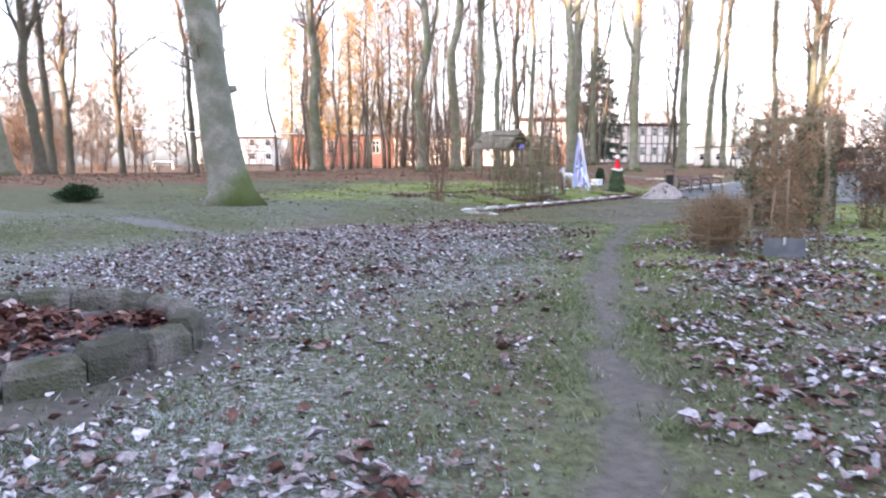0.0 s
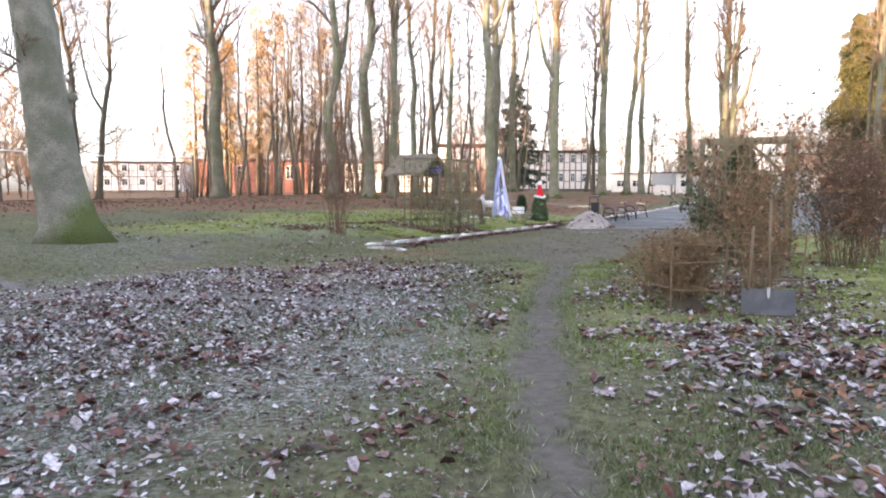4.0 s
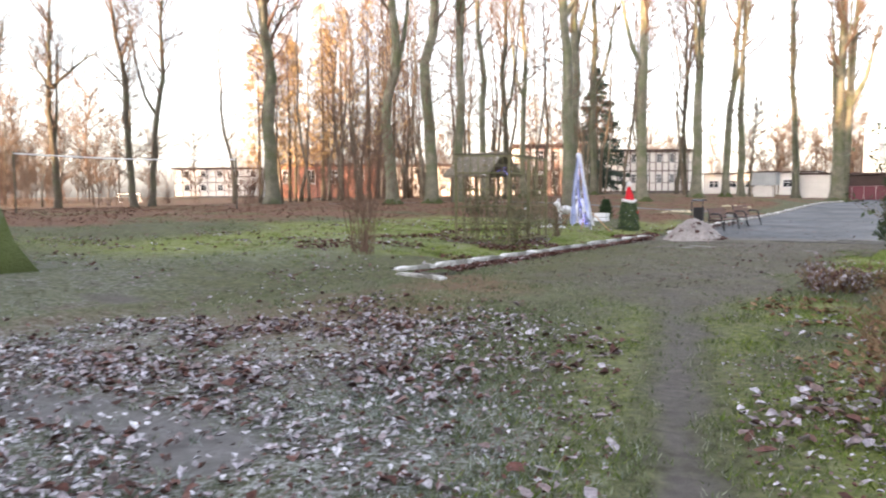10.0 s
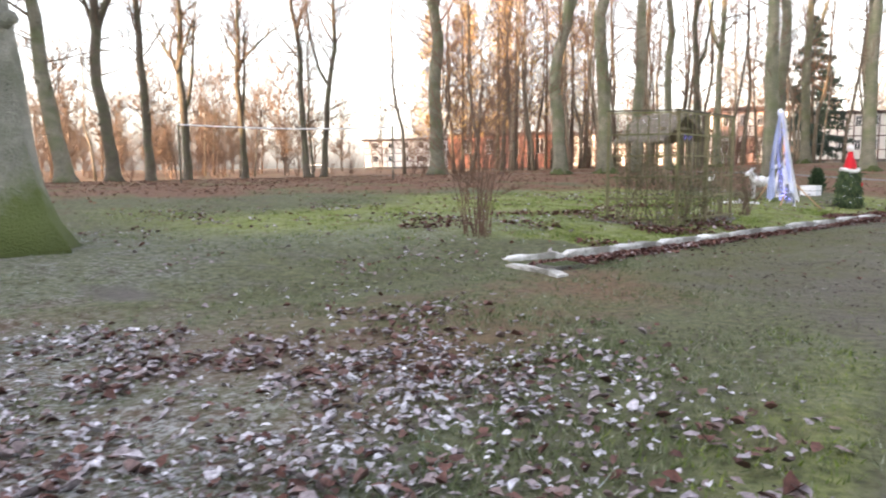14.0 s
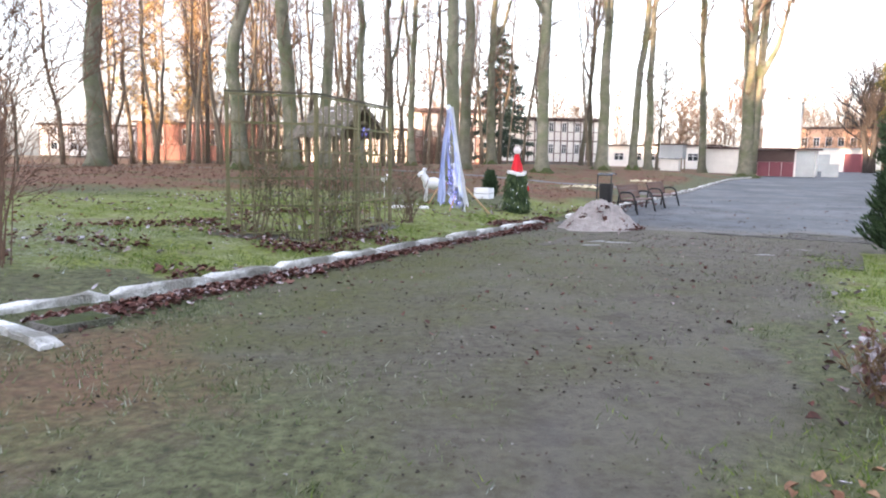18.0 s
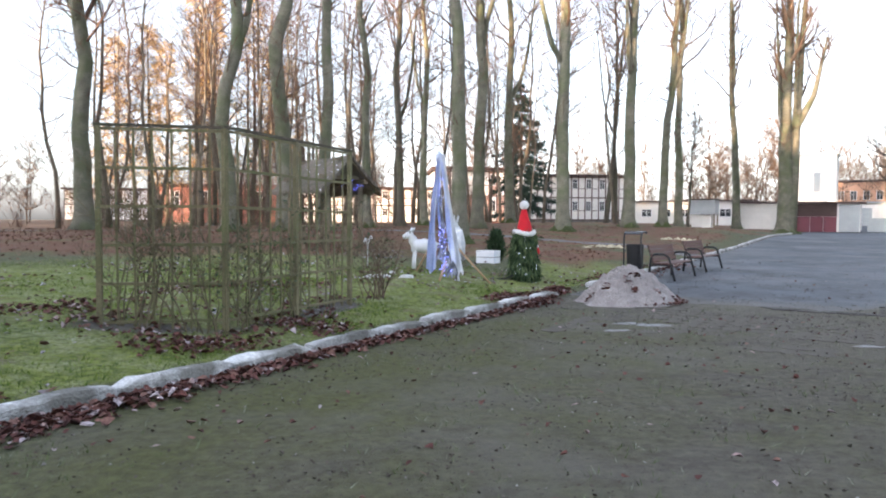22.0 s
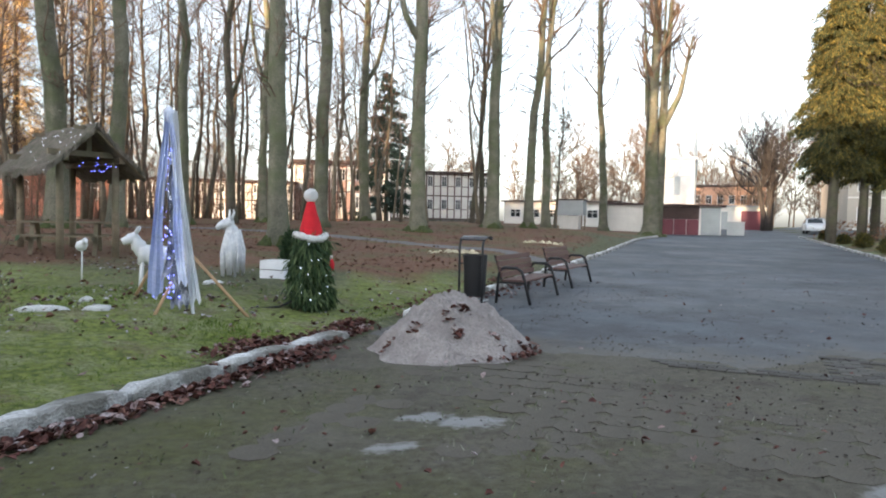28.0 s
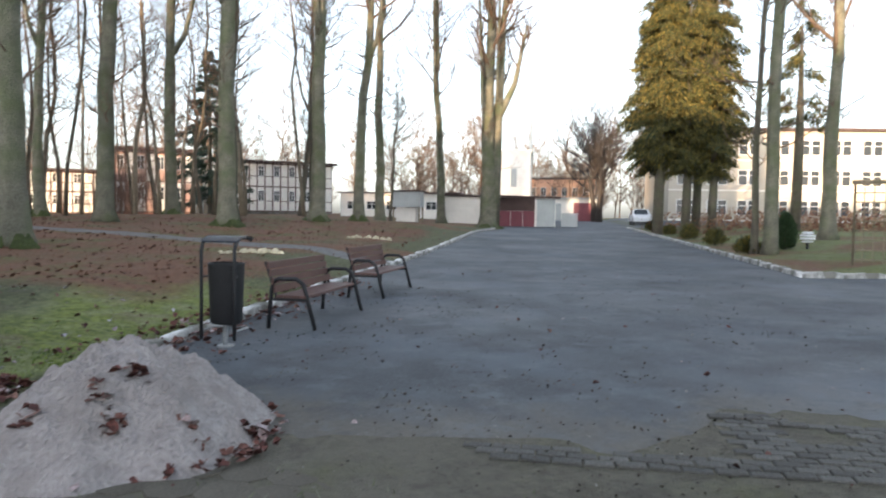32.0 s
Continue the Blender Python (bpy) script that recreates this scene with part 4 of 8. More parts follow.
    part("crown", c, twigs, base, smooth=True)
    if y > 40 and r > 0.24 and seed % 2 == 1 and x > -3:
        q = Acc()
        q.tube([(0, 0, 0.02), (0, 0, 0.2), (0, 0, 0.32), (0, 0, 0.48)], [lambda a, k=k: r * k * (1 + 0.16 * math.sin(3 * a + seed) + 0.1 * math.sin(8 * a)) for k in (2.1, 1.75, 1.4, 1.05)], 20)
        part("moss_skirt", q, MOSS, base, "mossy growth round the foot", smooth=True)
    return base


GREY = "tall bare grey-green beech tree with a straight trunk"
DARKT = "tall bare dark-barked tree in the park"
# the big tree with the mossy foot
park_tree(-5.9, 19.6, 0.52, 22, BARK_MOSSY, "large leaning grey tree with a mossy flared foot", 3, lean=(-2.6, 0.8), flare=1.75, first=0.5, wob=0.05)
park_tree(-10.2, 57.2, 0.56, 25, BARK_BEECH, "thick bare tree with a spreading forked crown", 5, lean=(-0.8, 0), first=0.35, limbs=14, low=((9.5, 2.6, 6, 0.2), (10.5, 0.2, 6, 0.17)), twigs=TWIG_RED)
park_tree(-1.5, 51.2, 0.42, 23, BARK_BEECH, "bare grey tree with an S-bent trunk", 7, bends=((9.0, 0.6, 0, 2.2), (6.0, -0.25, 0, 2.0)), wob=0.1)
park_tree(1.0, 51.5, 0.45, 24, BARK_BEECH, "bare grey tree with a wavy trunk", 9, bends=((8.0, -0.35, 0, 2.0),), wob=0.22)
park_tree(15.5, 57.5, 0.45, 26, BARK_BEECH, GREY, 11, wob=0.06)
park_tree(16.4, 60.5, 0.2, 22, BARK_DARK, DARKT, 12, wob=0.15)
park_tree(20.7, 61.4, 0.44, 26, BARK_BEECH, GREY, 13, lean=(0.5, 0), wob=0.06, flare=1.9)
park_tree(24.2, 76.5, 0.24, 21, BARK_DARK, "pair of thin dark bare trees", 15, lean=(1.8, 0), wob=0.1)
park_tree(25.4, 77.5, 0.26, 22, BARK_DARK, DARKT, 16, wob=0.15, low=((12, 0.6, 5, 0.12),))
park_tree(23.2, 62.2, 0.33, 24, BARK_BEECH, GREY, 17, lean=(1.2, 0), wob=0.12)
park_tree(27.7, 70.0, 0.36, 25, BARK_BEECH, "bare grey tree forking high up", 18, wob=0.12, low=((13, 0.3, 7, 0.2),))
park_tree(29.6, 72.5, 0.12, 11, BARK_DARK, DARKT, 19, wob=0.2)
park_tree(37.6, 80.0, 0.42, 25, BARK_BEECH, GREY, 20, lean=(-1.2, 0), wob=0.1)
H_ = [dict(r=0.5, pts=[(0.45, 0, 0.0), (0.6, 0, 4), (0.75, 0, 8), (0.95, 0, 12), (1.15, 0, 16), (1.5, 0, 21)]),
      dict(r=0.34, pts=[(0.6, 0, 8.2), (1.3, 0, 9.3), (2.2, 0, 11.0), (2.7, 0, 13.2), (3.2, 0, 15.5)]),
      dict(r=0.26, pts=[(0.1, 0, 7.5), (-0.45, 0.2, 9.5), (-0.6, 0.2, 13.0), (-0.9, 0.3, 18.0)]),
      dict(r=0.22, pts=[(0.8, 0, 9.0), (0.5, -0.3, 11.0), (0.45, -0.4, 15.0), (0.6, -0.4, 20.0)])]
park_tree(36.9, 71.3, 0.68, 23, BARK_BEECH, "large twin-stemmed tree lit by low sun", 21, lean=(0.1, 0), extra=H_, wob=0.05, first=0.4, limbs=22)
park_tree(8.4, 46.4, 0.36, 24, BARK_BEECH, GREY, 23, wob=0.1, lean=(-0.6, 0))
park_tree(10.8, 58.4, 0.42, 25, BARK_BEECH, "bare grey tree forking into two stems", 24, wob=0.1, low=((10, 0.4, 8, 0.22),))
park_tree(14.6, 69.0, 0.38, 25, BARK_BEECH, GREY, 25, wob=0.1)
park_tree(2.6, 53.0, 0.36, 24, BARK_BEECH, GREY, 26, wob=0.1)
park_tree(4.6, 58.5, 0.3, 24, BARK_BEECH, GREY, 27, wob=0.16, lean=(-1, 0))
park_tree(6.5, 62.5, 0.28, 23, BARK_DARK, DARKT, 28, wob=0.14)
park_tree(8.2, 66.0, 0.3, 23, BARK_BEECH, GREY, 29, wob=0.14)
park_tree(-29.1, 52.7, 0.38, 20, BARK_DARK, DARKT, 30, lean=(-0.8, 0), wob=0.1)
park_tree(-32.6, 61.7, 0.42, 20, BARK_DARK, "dark bare tree forking into a Y", 31, wob=0.12, low=((9, 2.8, 7, 0.22), (9, 0.3, 6, 0.2)))
park_tree(-30.2, 66.4, 0.36, 19, BARK_DARK, "dark bare tree with a long side branch", 32, wob=0.12, low=((10, 0.2, 7, 0.16), (10, 3.0, 5, 0.14)))
park_tree(-20.6, 59.1, 0.3, 19, BARK_DARK, DARKT, 33, lean=(-1.5, 0), wob=0.15)
park_tree(-19.6, 59.6, 0.28, 19, BARK_DARK, DARKT, 34, lean=(1.6, 0), wob=0.15)
park_tree(-25.6, 41.5, 0.5, 20, BARK_BEECH, "bare grey tree leaning over the lawn", 35, lean=(-3.6, 0.0), wob=0.1)
park_tree(-25.6, 45.0, 0.42, 20, BARK_DARK, "crooked dark tree forking above a bulge", 37, lean=(-1.8, 0.0), bends=((6.5, -0.5, 0, 1.6),), wob=0.12, low=((8, 0.3, 6, 0.2), (8, 2.9, 6, 0.2)))
park_tree(-24.5, 68.0, 0.14, 16, BARK_DARK, DARKT, 36, wob=0.2)
# across the road
park_tree(32.05, 43.6, 0.29, 24, BARK_BEECH, "thick grey bare tree beyond the road", 40, wob=0.05, first=0.35, flare=1.35)
park_tree(31.95, 44.2, 0.15, 20, BARK_DARK, DARKT, 41, wob=0.12, first=0.4)
park_tree(39.2, 46.2, 0.36, 23, BARK_BEECH, "grey bare tree with sunlit ivy-grown crown", 42, wob=0.06, first=0.3)


def round_tree(x, y, label):
    base = thing("tree", pose(x, y, hz(x, y) - 0.1), label, "tree", "park trees")
    rnd = random.Random(43)
    t = Acc()
    for a, r in ((0.3, 0.36), (2.6, 0.32), (4.4, 0.28)):
        d = Vector((math.cos(a), math.sin(a), 0))
        t.tube([d * 0.3, d * 0.45 + Vector((0, 0, 2)), d * 0.8 + Vector((0, 0, 4)), d * 1.3 + Vector((0, 0, 6.5))], [r * 1.4, r, r * 0.8, r * 0.4], 10)
    part("trunk", t, TWIG_SHADED, base, smooth=True)
    c = Acc()
    for i in range(34):
        a = rnd.uniform(0, 6.28)
        z = rnd.uniform(2.6, 7.5)
        o = Vector((math.cos(a) * 0.55, math.sin(a) * 0.55, z))
        limb(c, rnd, o, (math.cos(a), math.sin(a), rnd.uniform(1.2, 4.5)), rnd.uniform(4.2, 7.8), 0.12, 2, 9, 0.3, 5, 0.5, 0.018)
    part("crown", c, TWIG_SHADED, base)


round_tree(66.0, 93.5, "dense round bare tree with a vine-grown trunk")


# ---- the wood ----
def in_sun_lane(x, y):
    """Strips along the sun's way kept treeless so that sun reaches the houses."""
    c = x * 0.66 - y * 0.75
    return -114 < c < -99 or (-93 < c < -71 and x < 14)


def wood_variant(seed, h, r, twig):
    rnd = random.Random(seed)
    t, c = Acc(), Acc()
    pts = trunk_pts(h, (rnd.uniform(-1.5, 1.5), rnd.uniform(-1, 1)), (), 0.22, seed, 9)
    t.tube(pts, [r * (1.25 if i == 0 else (1 - i / 9) ** 0.8 * 0.9 + 0.08) for i in range(10)], 7)
    for i in range(24):
        k = (0.25 + 0.75 * (i + rnd.random()) / 24) * 9
        j = min(int(k), 8)
        q = Vector(pts[j]).lerp(Vector(pts[j + 1]), k - j)
        a = rnd.uniform(0, 6.28)
        limb(c, rnd, q, (math.cos(a), math.sin(a), rnd.uniform(0.3, 1.0)), h * rnd.uniform(0.1, 0.24), r * 0.24, 2, 4, 0.3, 4, 0.4, 0.008)
    return t.mesh("trunk", BARK_THIN, True), c.mesh("crown", twig, True)


VARIANTS = [wood_variant(100 + i, 15 + (i * 37) % 9, 0.11 + 0.025 * (i % 4), TWIG_RED if i % 3 else TWIG) for i in range(9)]
rw = random.Random(77)
WOOD_LABEL = ("slender bare tree in the wood, reddish twigs", "thin bare tree of the sunlit wood", "slim dark bare tree among others in the wood")
spots = []
tries = 0
while len(spots) < 74 and tries < 9000:
    tries += 1
    x = rw.uniform(-75, 22)
    y = rw.uniform(60, 108)
    if x > -14 and y < 64 or x < -16 and y < 72:
        continue
    dens = 1.0 if -19 < x < 4 else (0.07 if x < -19 else 0.45)
    if rw.random() > dens or any((x - a) ** 2 + (y - b) ** 2 < 2.0 for a, b in spots):
        continue
    if 16 < x and y > 95 or in_sun_lane(x, y):
        continue
    spots.append((x, y))
for i, (x, y) in enumerate(spots):
    tm, cm = VARIANTS[rw.randrange(9)]
    base = thing("tree", pose(x, y, hz(x, y) - 0.1, 0, 0, rw.uniform(0, 360)), WOOD_LABEL[i % 3], "tree", "trees of the wood")
    base.scale = (1, 1, rw.uniform(0.8, 1.15))
    part("trunk", tm, None, base)
    part("crown", cm, None, base)


def far_wood():
    """Distant woods behind the buildings, one mass of thin trees."""
    rnd = random.Random(5)
    out_v, out_f, k = [], [], 0
    base = []
    for s in range(5):
        a = Acc()
        r2 = random.Random(900 + s)
        h = 13 + s * 1.2
        pts = trunk_pts(h, (0, 0), (), 0.3, s, 6)
        a.tube(pts, [0.17 * (1 - 0.8 * i / 6) for i in range(7)], 4, cap=False)
        for i in range(16):
            q = Vector(pts[1 + i % 5])
            an = r2.uniform(0, 6.28)
            limb(a, r2, q, (math.cos(an), math.sin(an), r2.uniform(0.3, 1.3)), h * r2.uniform(0.2, 0.4), 0.11, 2, 5, 0.3, 3, 0.45, 0.035)
        base.append(a.triangles())
    for i in range(330):
        v, f = base[rnd.randrange(5)]
        an, sc = rnd.uniform(0, 6.28), rnd.uniform(0.8, 1.2)
        if i < 190:
            x, y = rnd.uniform(-170, 110), rnd.uniform(130, 165)
            sc *= rnd.uniform(0.6, 1.0)
        elif i < 290:
            x, y = rnd.uniform(-125, -38), rnd.uniform(80, 135)
            sc *= rnd.choice((0.5, 0.7, 1.1))
        else:
            x, y = rnd.uniform(75, 150), rnd.uniform(120, 170)
        if in_sun_lane(x, y) and y < 130 or -0.42 < x / y < -0.2 and i % 4:
            continue
        ca, sa = math.cos(an) * sc, math.sin(an) * sc
        w = np.stack([v[:, 0] * ca - v[:, 1] * sa + x, v[:, 0] * sa + v[:, 1] * ca + y, v[:, 2] * sc + hz(x, y)], 1)
        out_v.append(w)
        out_f.append(f + k)
        k += len(v)
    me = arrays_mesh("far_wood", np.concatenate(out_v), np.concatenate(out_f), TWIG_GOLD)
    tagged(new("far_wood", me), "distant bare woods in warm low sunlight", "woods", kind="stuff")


far_wood()


def brushwood():
    """Undergrowth of thin saplings in the wood."""
    rnd = random.Random(15)
    bases = []
    for s in range(6):
        a = Acc()
        r2 = random.Random(700 + s)
        for i in range(9):
            an = r2.uniform(0, 6.28)
            limb(a, r2, (r2.uniform(-0.5, 0.5), r2.uniform(-0.5, 0.5), -0.05), (math.cos(an) * 0.35, math.sin(an) * 0.35, 1), r2.uniform(2.0, 6.0), 0.03, 2, 4, 0.25, 3, 0.25, 0.011)
        bases.append(a.triangles())
    vv, ff, k = [], [], 0
    for i in range(300):
        v, f = bases[rnd.randrange(6)]
        x, y = rnd.uniform(-75, 18), rnd.uniform(64, 110)
        if x < -17 and y < 74:
            continue
        if 16 < x or (x > 4 and y < 80) or in_sun_lane(x, y):
            continue
        an, sc = rnd.uniform(0, 6.28), rnd.uniform(0.6, 1.2)
        ca, sa = math.cos(an) * sc, math.sin(an) * sc
        vv.append(np.stack([v[:, 0] * ca - v[:, 1] * sa + x, v[:, 0] * sa + v[:, 1] * ca + y, v[:, 2] * sc + hz(x, y)], 1))
        ff.append(f + k)
        k += len(v)
    me = arrays_mesh("undergrowth", np.concatenate(vv), np.concatenate(ff), TWIG_RED)
    tagged(new("undergrowth", me), "reddish bare undergrowth of thin saplings", "undergrowth", kind="stuff")


brushwood()


# ---- evergreens ----
def sprays(name, pts, dirs, size, material, seed, droop=0.3, per=3, wide=0.23):
    """Small leaf sprays: a few narrow leaves at each point."""
    rs = np.random.RandomState(seed)
    pts, dirs = np.repeat(np.asarray(pts), per, 0), np.repeat(np.asarray(dirs), per, 0)
    n = len(pts)
    d = dirs + rs.normal(0, 0.45, (n, 3)) + np.array([0, 0, -droop])
    d /= np.linalg.norm(d, axis=1)[:, None]
    s = np.cross(d, rs.normal(0, 1, (n, 3)))
    s /= np.linalg.norm(s, axis=1)[:, None] + 1e-9
    L = (size * rs.uniform(0.6, 1.3, n))[:, None]
    w = L * rs.uniform(0.7, 1.3, n)[:, None] * wide
    a = pts + rs.normal(0, size * 0.25, (n, 3))
    nrm = np.cross(d, s)
    v = np.stack([a, a + d * L * 0.5 + s * w + nrm * L * 0.06, a + d * L, a + d * L * 0.5 - s * w + nrm * L * 0.06], 1).reshape(-1, 3)
    f = np.arange(4 * n).reshape(n, 4)
    return arrays_mesh(name, v, f, material)


def crown_points(n, seed, profile, h0, h1, inner=0.55):
    """Points on and in a crown whose radius over height is profile(k)."""
    rs = np.random.RandomState(seed)
    k = rs.uniform(0, 1, n)
    r = np.array([profile(v) for v in k])
    keep = rs.uniform(0, r.max(), n) < r + 0.05
    k, r = k[keep], r[keep]
    a = rs.uniform(0, 2 * math.pi, len(k))
    rr = r * np.sqrt(rs.uniform(inner ** 2, 1, len(k))) * (1 + 0.22 * np.sin(3 * a + 9 * k) + 0.14 * np.sin(7 * a - 23 * k))
    p = np.stack([rr * np.cos(a), rr * np.sin(a), h0 + (h1 - h0) * k], 1)
    d = np.stack([np.cos(a), np.sin(a), 0.25 * np.ones_like(a)], 1)
    return p, d


def fir_tree(x, y, h, r, seed, label):
    base = thing("fir_tree", pose(x, y, hz(x, y) - 0.1), label, "tree", "evergreens")
    rnd = random.Random(seed)
    part("trunk", Acc().tube([(0, 0, 0), (0, 0, h * 0.5), (0, 0, h)], [0.28, 0.16, 0.02], 8), BARK_DARK, base)
    pts, dirs = [], []
    br = Acc()
    z = h * 0.1
    while z < h * 0.98:
        k = z / h
        L = r * (1 - k) ** 0.75 + 0.25
        for i in range(6):
            a = rnd.uniform(0, 6.28)
            l_ = L * rnd.uniform(0.4, 1.15)
            tip = Vector((math.cos(a) * l_, math.sin(a) * l_, z - l_ * 0.22 + 0.1))
            br.tube([(0, 0, z), tip], [0.04, 0.01], 3, cap=False)
            for j in range(int(6 + l_ * 9)):
                t = rnd.uniform(0.2, 1.0)
                pts.append(tuple(Vector((0, 0, z)).lerp(tip, t) + Vector((rnd.gauss(0, 0.1), rnd.gauss(0, 0.1), rnd.gauss(0, 0.06)))))
                dirs.append((math.cos(a), math.sin(a), -0.2))
        z += h * 0.034
    tagged(part("bough", br, BARK_DARK, base), kind="stuff")
    part("crown", sprays("crown", pts, dirs, 0.42, FIR, seed, 0.25, 4, 0.16), None, base)


fir_tree(22.1, 102.0, 17.5, 4.4, 4, "tall dark green fir before the timbered house")


def larch(x, y, h, r, seed):
    base = thing("larch_tree", pose(x, y, hz(x, y) - 0.1), "slender golden-brown larch in low sunlight", "tree", "trees of the wood")
    rnd = random.Random(seed)
    part("trunk", Acc().tube([(0, 0, 0), (0.1, 0, h * 0.5), (0, 0, h)], [0.2, 0.13, 0.02], 8), BARK_DARK, base)
    pts, dirs = [], []
    z = h * 0.25
    while z < h * 0.97:
        L = r * (1 - z / h) ** 0.8 + 0.3
        for i in range(5):
            a = rnd.uniform(0, 6.28)
            for j in range(9):
                t = rnd.uniform(0.1, 1.0) * L
                pts.append((math.cos(a) * t, math.sin(a) * t, z + t * 0.1 + rnd.gauss(0, 0.1)))
                dirs.append((math.cos(a), math.sin(a), 0.1))
        z += h * 0.03
    part("crown", sprays("crown", pts, dirs, 0.6, LARCH, seed, 0.3, 3, 0.05), None, base)


for i_, (lx_, ly_) in enumerate(((-13.5, 78), (-11.0, 83), (-8.5, 79), (-15.0, 88), (-6.5, 86), (-11.8, 91), (-3.5, 82), (-17.5, 82))):
    larch(lx_, ly_, 17 + (i_ * 5) % 7, 2.0, 800 + i_)


def thuja(x, y, h, r, seed, clear, n=7000):
    base = thing("evergreen_tree", pose(x, y, hz(x, y) - 0.1), "tall yew-green conifer with bare lower stem, top in sunlight", "tree", "evergreens")
    rnd = random.Random(seed)
    part("trunk", Acc().tube([(0, 0, 0), (0.1, 0, clear), (0, 0, h * 0.8)], [0.3, 0.24, 0.05], 9), BARK_DARK, base, smooth=True)
    # drooping boughs set round the stem
    pts, dirs = [], []
    rs = np.random.RandomState(seed)
    boughs = int(n / 75)
    for i in range(boughs):
        k = (i + rnd.random()) / boughs
        L = r * 1.25 * (min(1, (k * 4 + 0.35)) * (1 - k ** 2.0) ** 0.7 + 0.08) * rnd.uniform(0.4, 1.3)
        a, z = rnd.uniform(0, 6.28), clear + (h - clear) * k
        m = int(30 + 36 * L)
        t = rs.uniform(0.1, 1.0, m) ** 0.8
        w = 0.1 + 0.16 * L * t
        aa = a + rs.normal(0, 1, m) * w / (L * t + 0.3)
        pts.append(np.stack([np.cos(aa) * L * t, np.sin(aa) * L * t, z + 0.25 * L * t - 0.62 * L * t * t + rs.normal(0, 0.13, m)], 1))
        dirs.append(np.stack([np.cos(aa), np.sin(aa), -0.35 * np.ones(m)], 1))
    part("crown", sprays("crown", np.concatenate(pts), np.concatenate(dirs), 0.27, THUJA, seed, 0.9, 4, 0.1), None, base)

thuja(42.2, 59.4, 16, 1.75, 51, 4.6, 10000)
thuja(44.0, 58.9, 18.5, 1.9, 52, 4.0, 11000)
thuja(45.7, 58.3, 17, 1.7, 53, 3.6, 10000)
thuja(44.6, 62.0, 16, 1.8, 54, 4.4, 10000)
thuja(46.8, 60.6, 15, 1.6, 57, 4.8, 9000)
thuja(46.5, 53.0, 15, 1.9, 56, 6.0, 1300)


def cone_shrub(x, y, h, r, seed, label, name="conifer_shrub", n=2600, size=0.16, material=None):
    base = thing(name, pose(x, y, hz(x, y) - 0.03), label, "shrub", "shrubs")
    part("stem", Acc().tube([(0, 0, 0), (0, 0, h * 0.6)], [0.06, 0.02], 6), BARK_DARK, base)
    p, d = crown_points(n, seed, lambda k: r * (min(1, (k * 6 + 0.3)) * (1 - k ** 2.0) ** 0.6 + 0.03), 0.05, h, 0.4)
    d = d + np.array([0, 0, 0.9])
    part("crown", sprays("crown", p, d, size, material or NEEDLE, seed, 0.0, 5, 0.12), None, base)


cone_shrub(13.68, 26.42, 3.25, 0.58, 61, "dark green columnar conifer by the drive", n=3600)
for i, (px_, py_) in enumerate([(27.6 + 1.65 * j, 40.2 + 2.2 * j) for j in (2.2, 4.2, 6.5, 9, 12)]):
    cone_shrub(px_ + 0.9, py_ - 0.4, 0.55 + 0.12 * ((i * 7) % 3), 0.4, 70 + i, "loose low green conifer shrub along the road kerb", "kerb_shrub", 420, 0.17, THUJA)
cone_shrub(34.0, 44.45, 1.4, 0.35, 90, "dark green clipped cone-shaped yew", "yew_cone", 1500, 0.13)
cone_shrub(-10.3, 19.8, 0.42, 0.5, 91, "low dark green clipped cushion shrub", "cushion_shrub", 900, 0.12)


# ---- kerbs ----
def kerb_stone_mesh(L, seed):
    rnd = random.Random(seed)
    a = Acc()
    w, h = 0.20, 0.30
    n = 7
    prof = [(-w / 2, -h + 0.12), (w / 2, -h + 0.12), (w / 2, 0.10), (w / 2 - 0.02, 0.125), (-w / 2 + 0.02, 0.13), (-w / 2, 0.11)]
    for i in range(n + 1):
        x = L * i / n
        if i == 0:
            x += 0.026
        if i == n:
            x -= 0.026
        e = rnd.uniform(0.012, 0.032) if i in (0, n) else 0.0
        for y, z in prof:
            a.v.append((x, y * (1 - e * 2) + rnd.uniform(-0.014, 0.014), z - e * 1.6 + rnd.uniform(-0.02, 0.012) * (z > 0)))
    m = len(prof)
    for i in range(n):
        for j in range(m):
            p, q = i * m + j, i * m + (j + 1) % m
            a.f.append((p, p + m, q + m, q))
    a.f.append(tuple(range(m)))
    a.f.append(tuple(n * m + j for j in reversed(range(m))))
    return a.mesh("kerb_stone", CONCRETE)


KMESH = [kerb_stone_mesh(1.0, 200 + i) for i in range(6)]


def kerb_line(name, pts, label, material_sink=0.0, step=1.0, seed=1, lift=0.0):
    root = thing(name, pose(0, 0, 0), label, "kerb", kind="structure")
    rnd = random.Random(seed)
    for (ax, ay), (bx, by) in zip(pts[:-1], pts[1:]):
        L = math.hypot(bx - ax, by - ay)
        n = max(1, round(L / step))
        yaw = math.degrees(math.atan2(by - ay, bx - ax))
        for i in range(n):
            x, y = ax + (bx - ax) * i / n, ay + (by - ay) * i / n
            u, s = us(x, y)
            xr, yr = xy(u, min(s, -0.4)) if s > -5 else xy(u, max(s, -10.0))
            st = new("kerb_stone", KMESH[rnd.randrange(6)])
            st.parent = root
            st.matrix_basis = pose(x, y, hz(xr, yr) + rnd.uniform(-0.022, 0.012) + 0.01 + lift, rnd.uniform(-6, 6), rnd.uniform(-0.7, 0.7), yaw + rnd.uniform(-1.6, 1.6)) @ Matrix.Diagonal((L / n, 1, 1, 1))
    return root


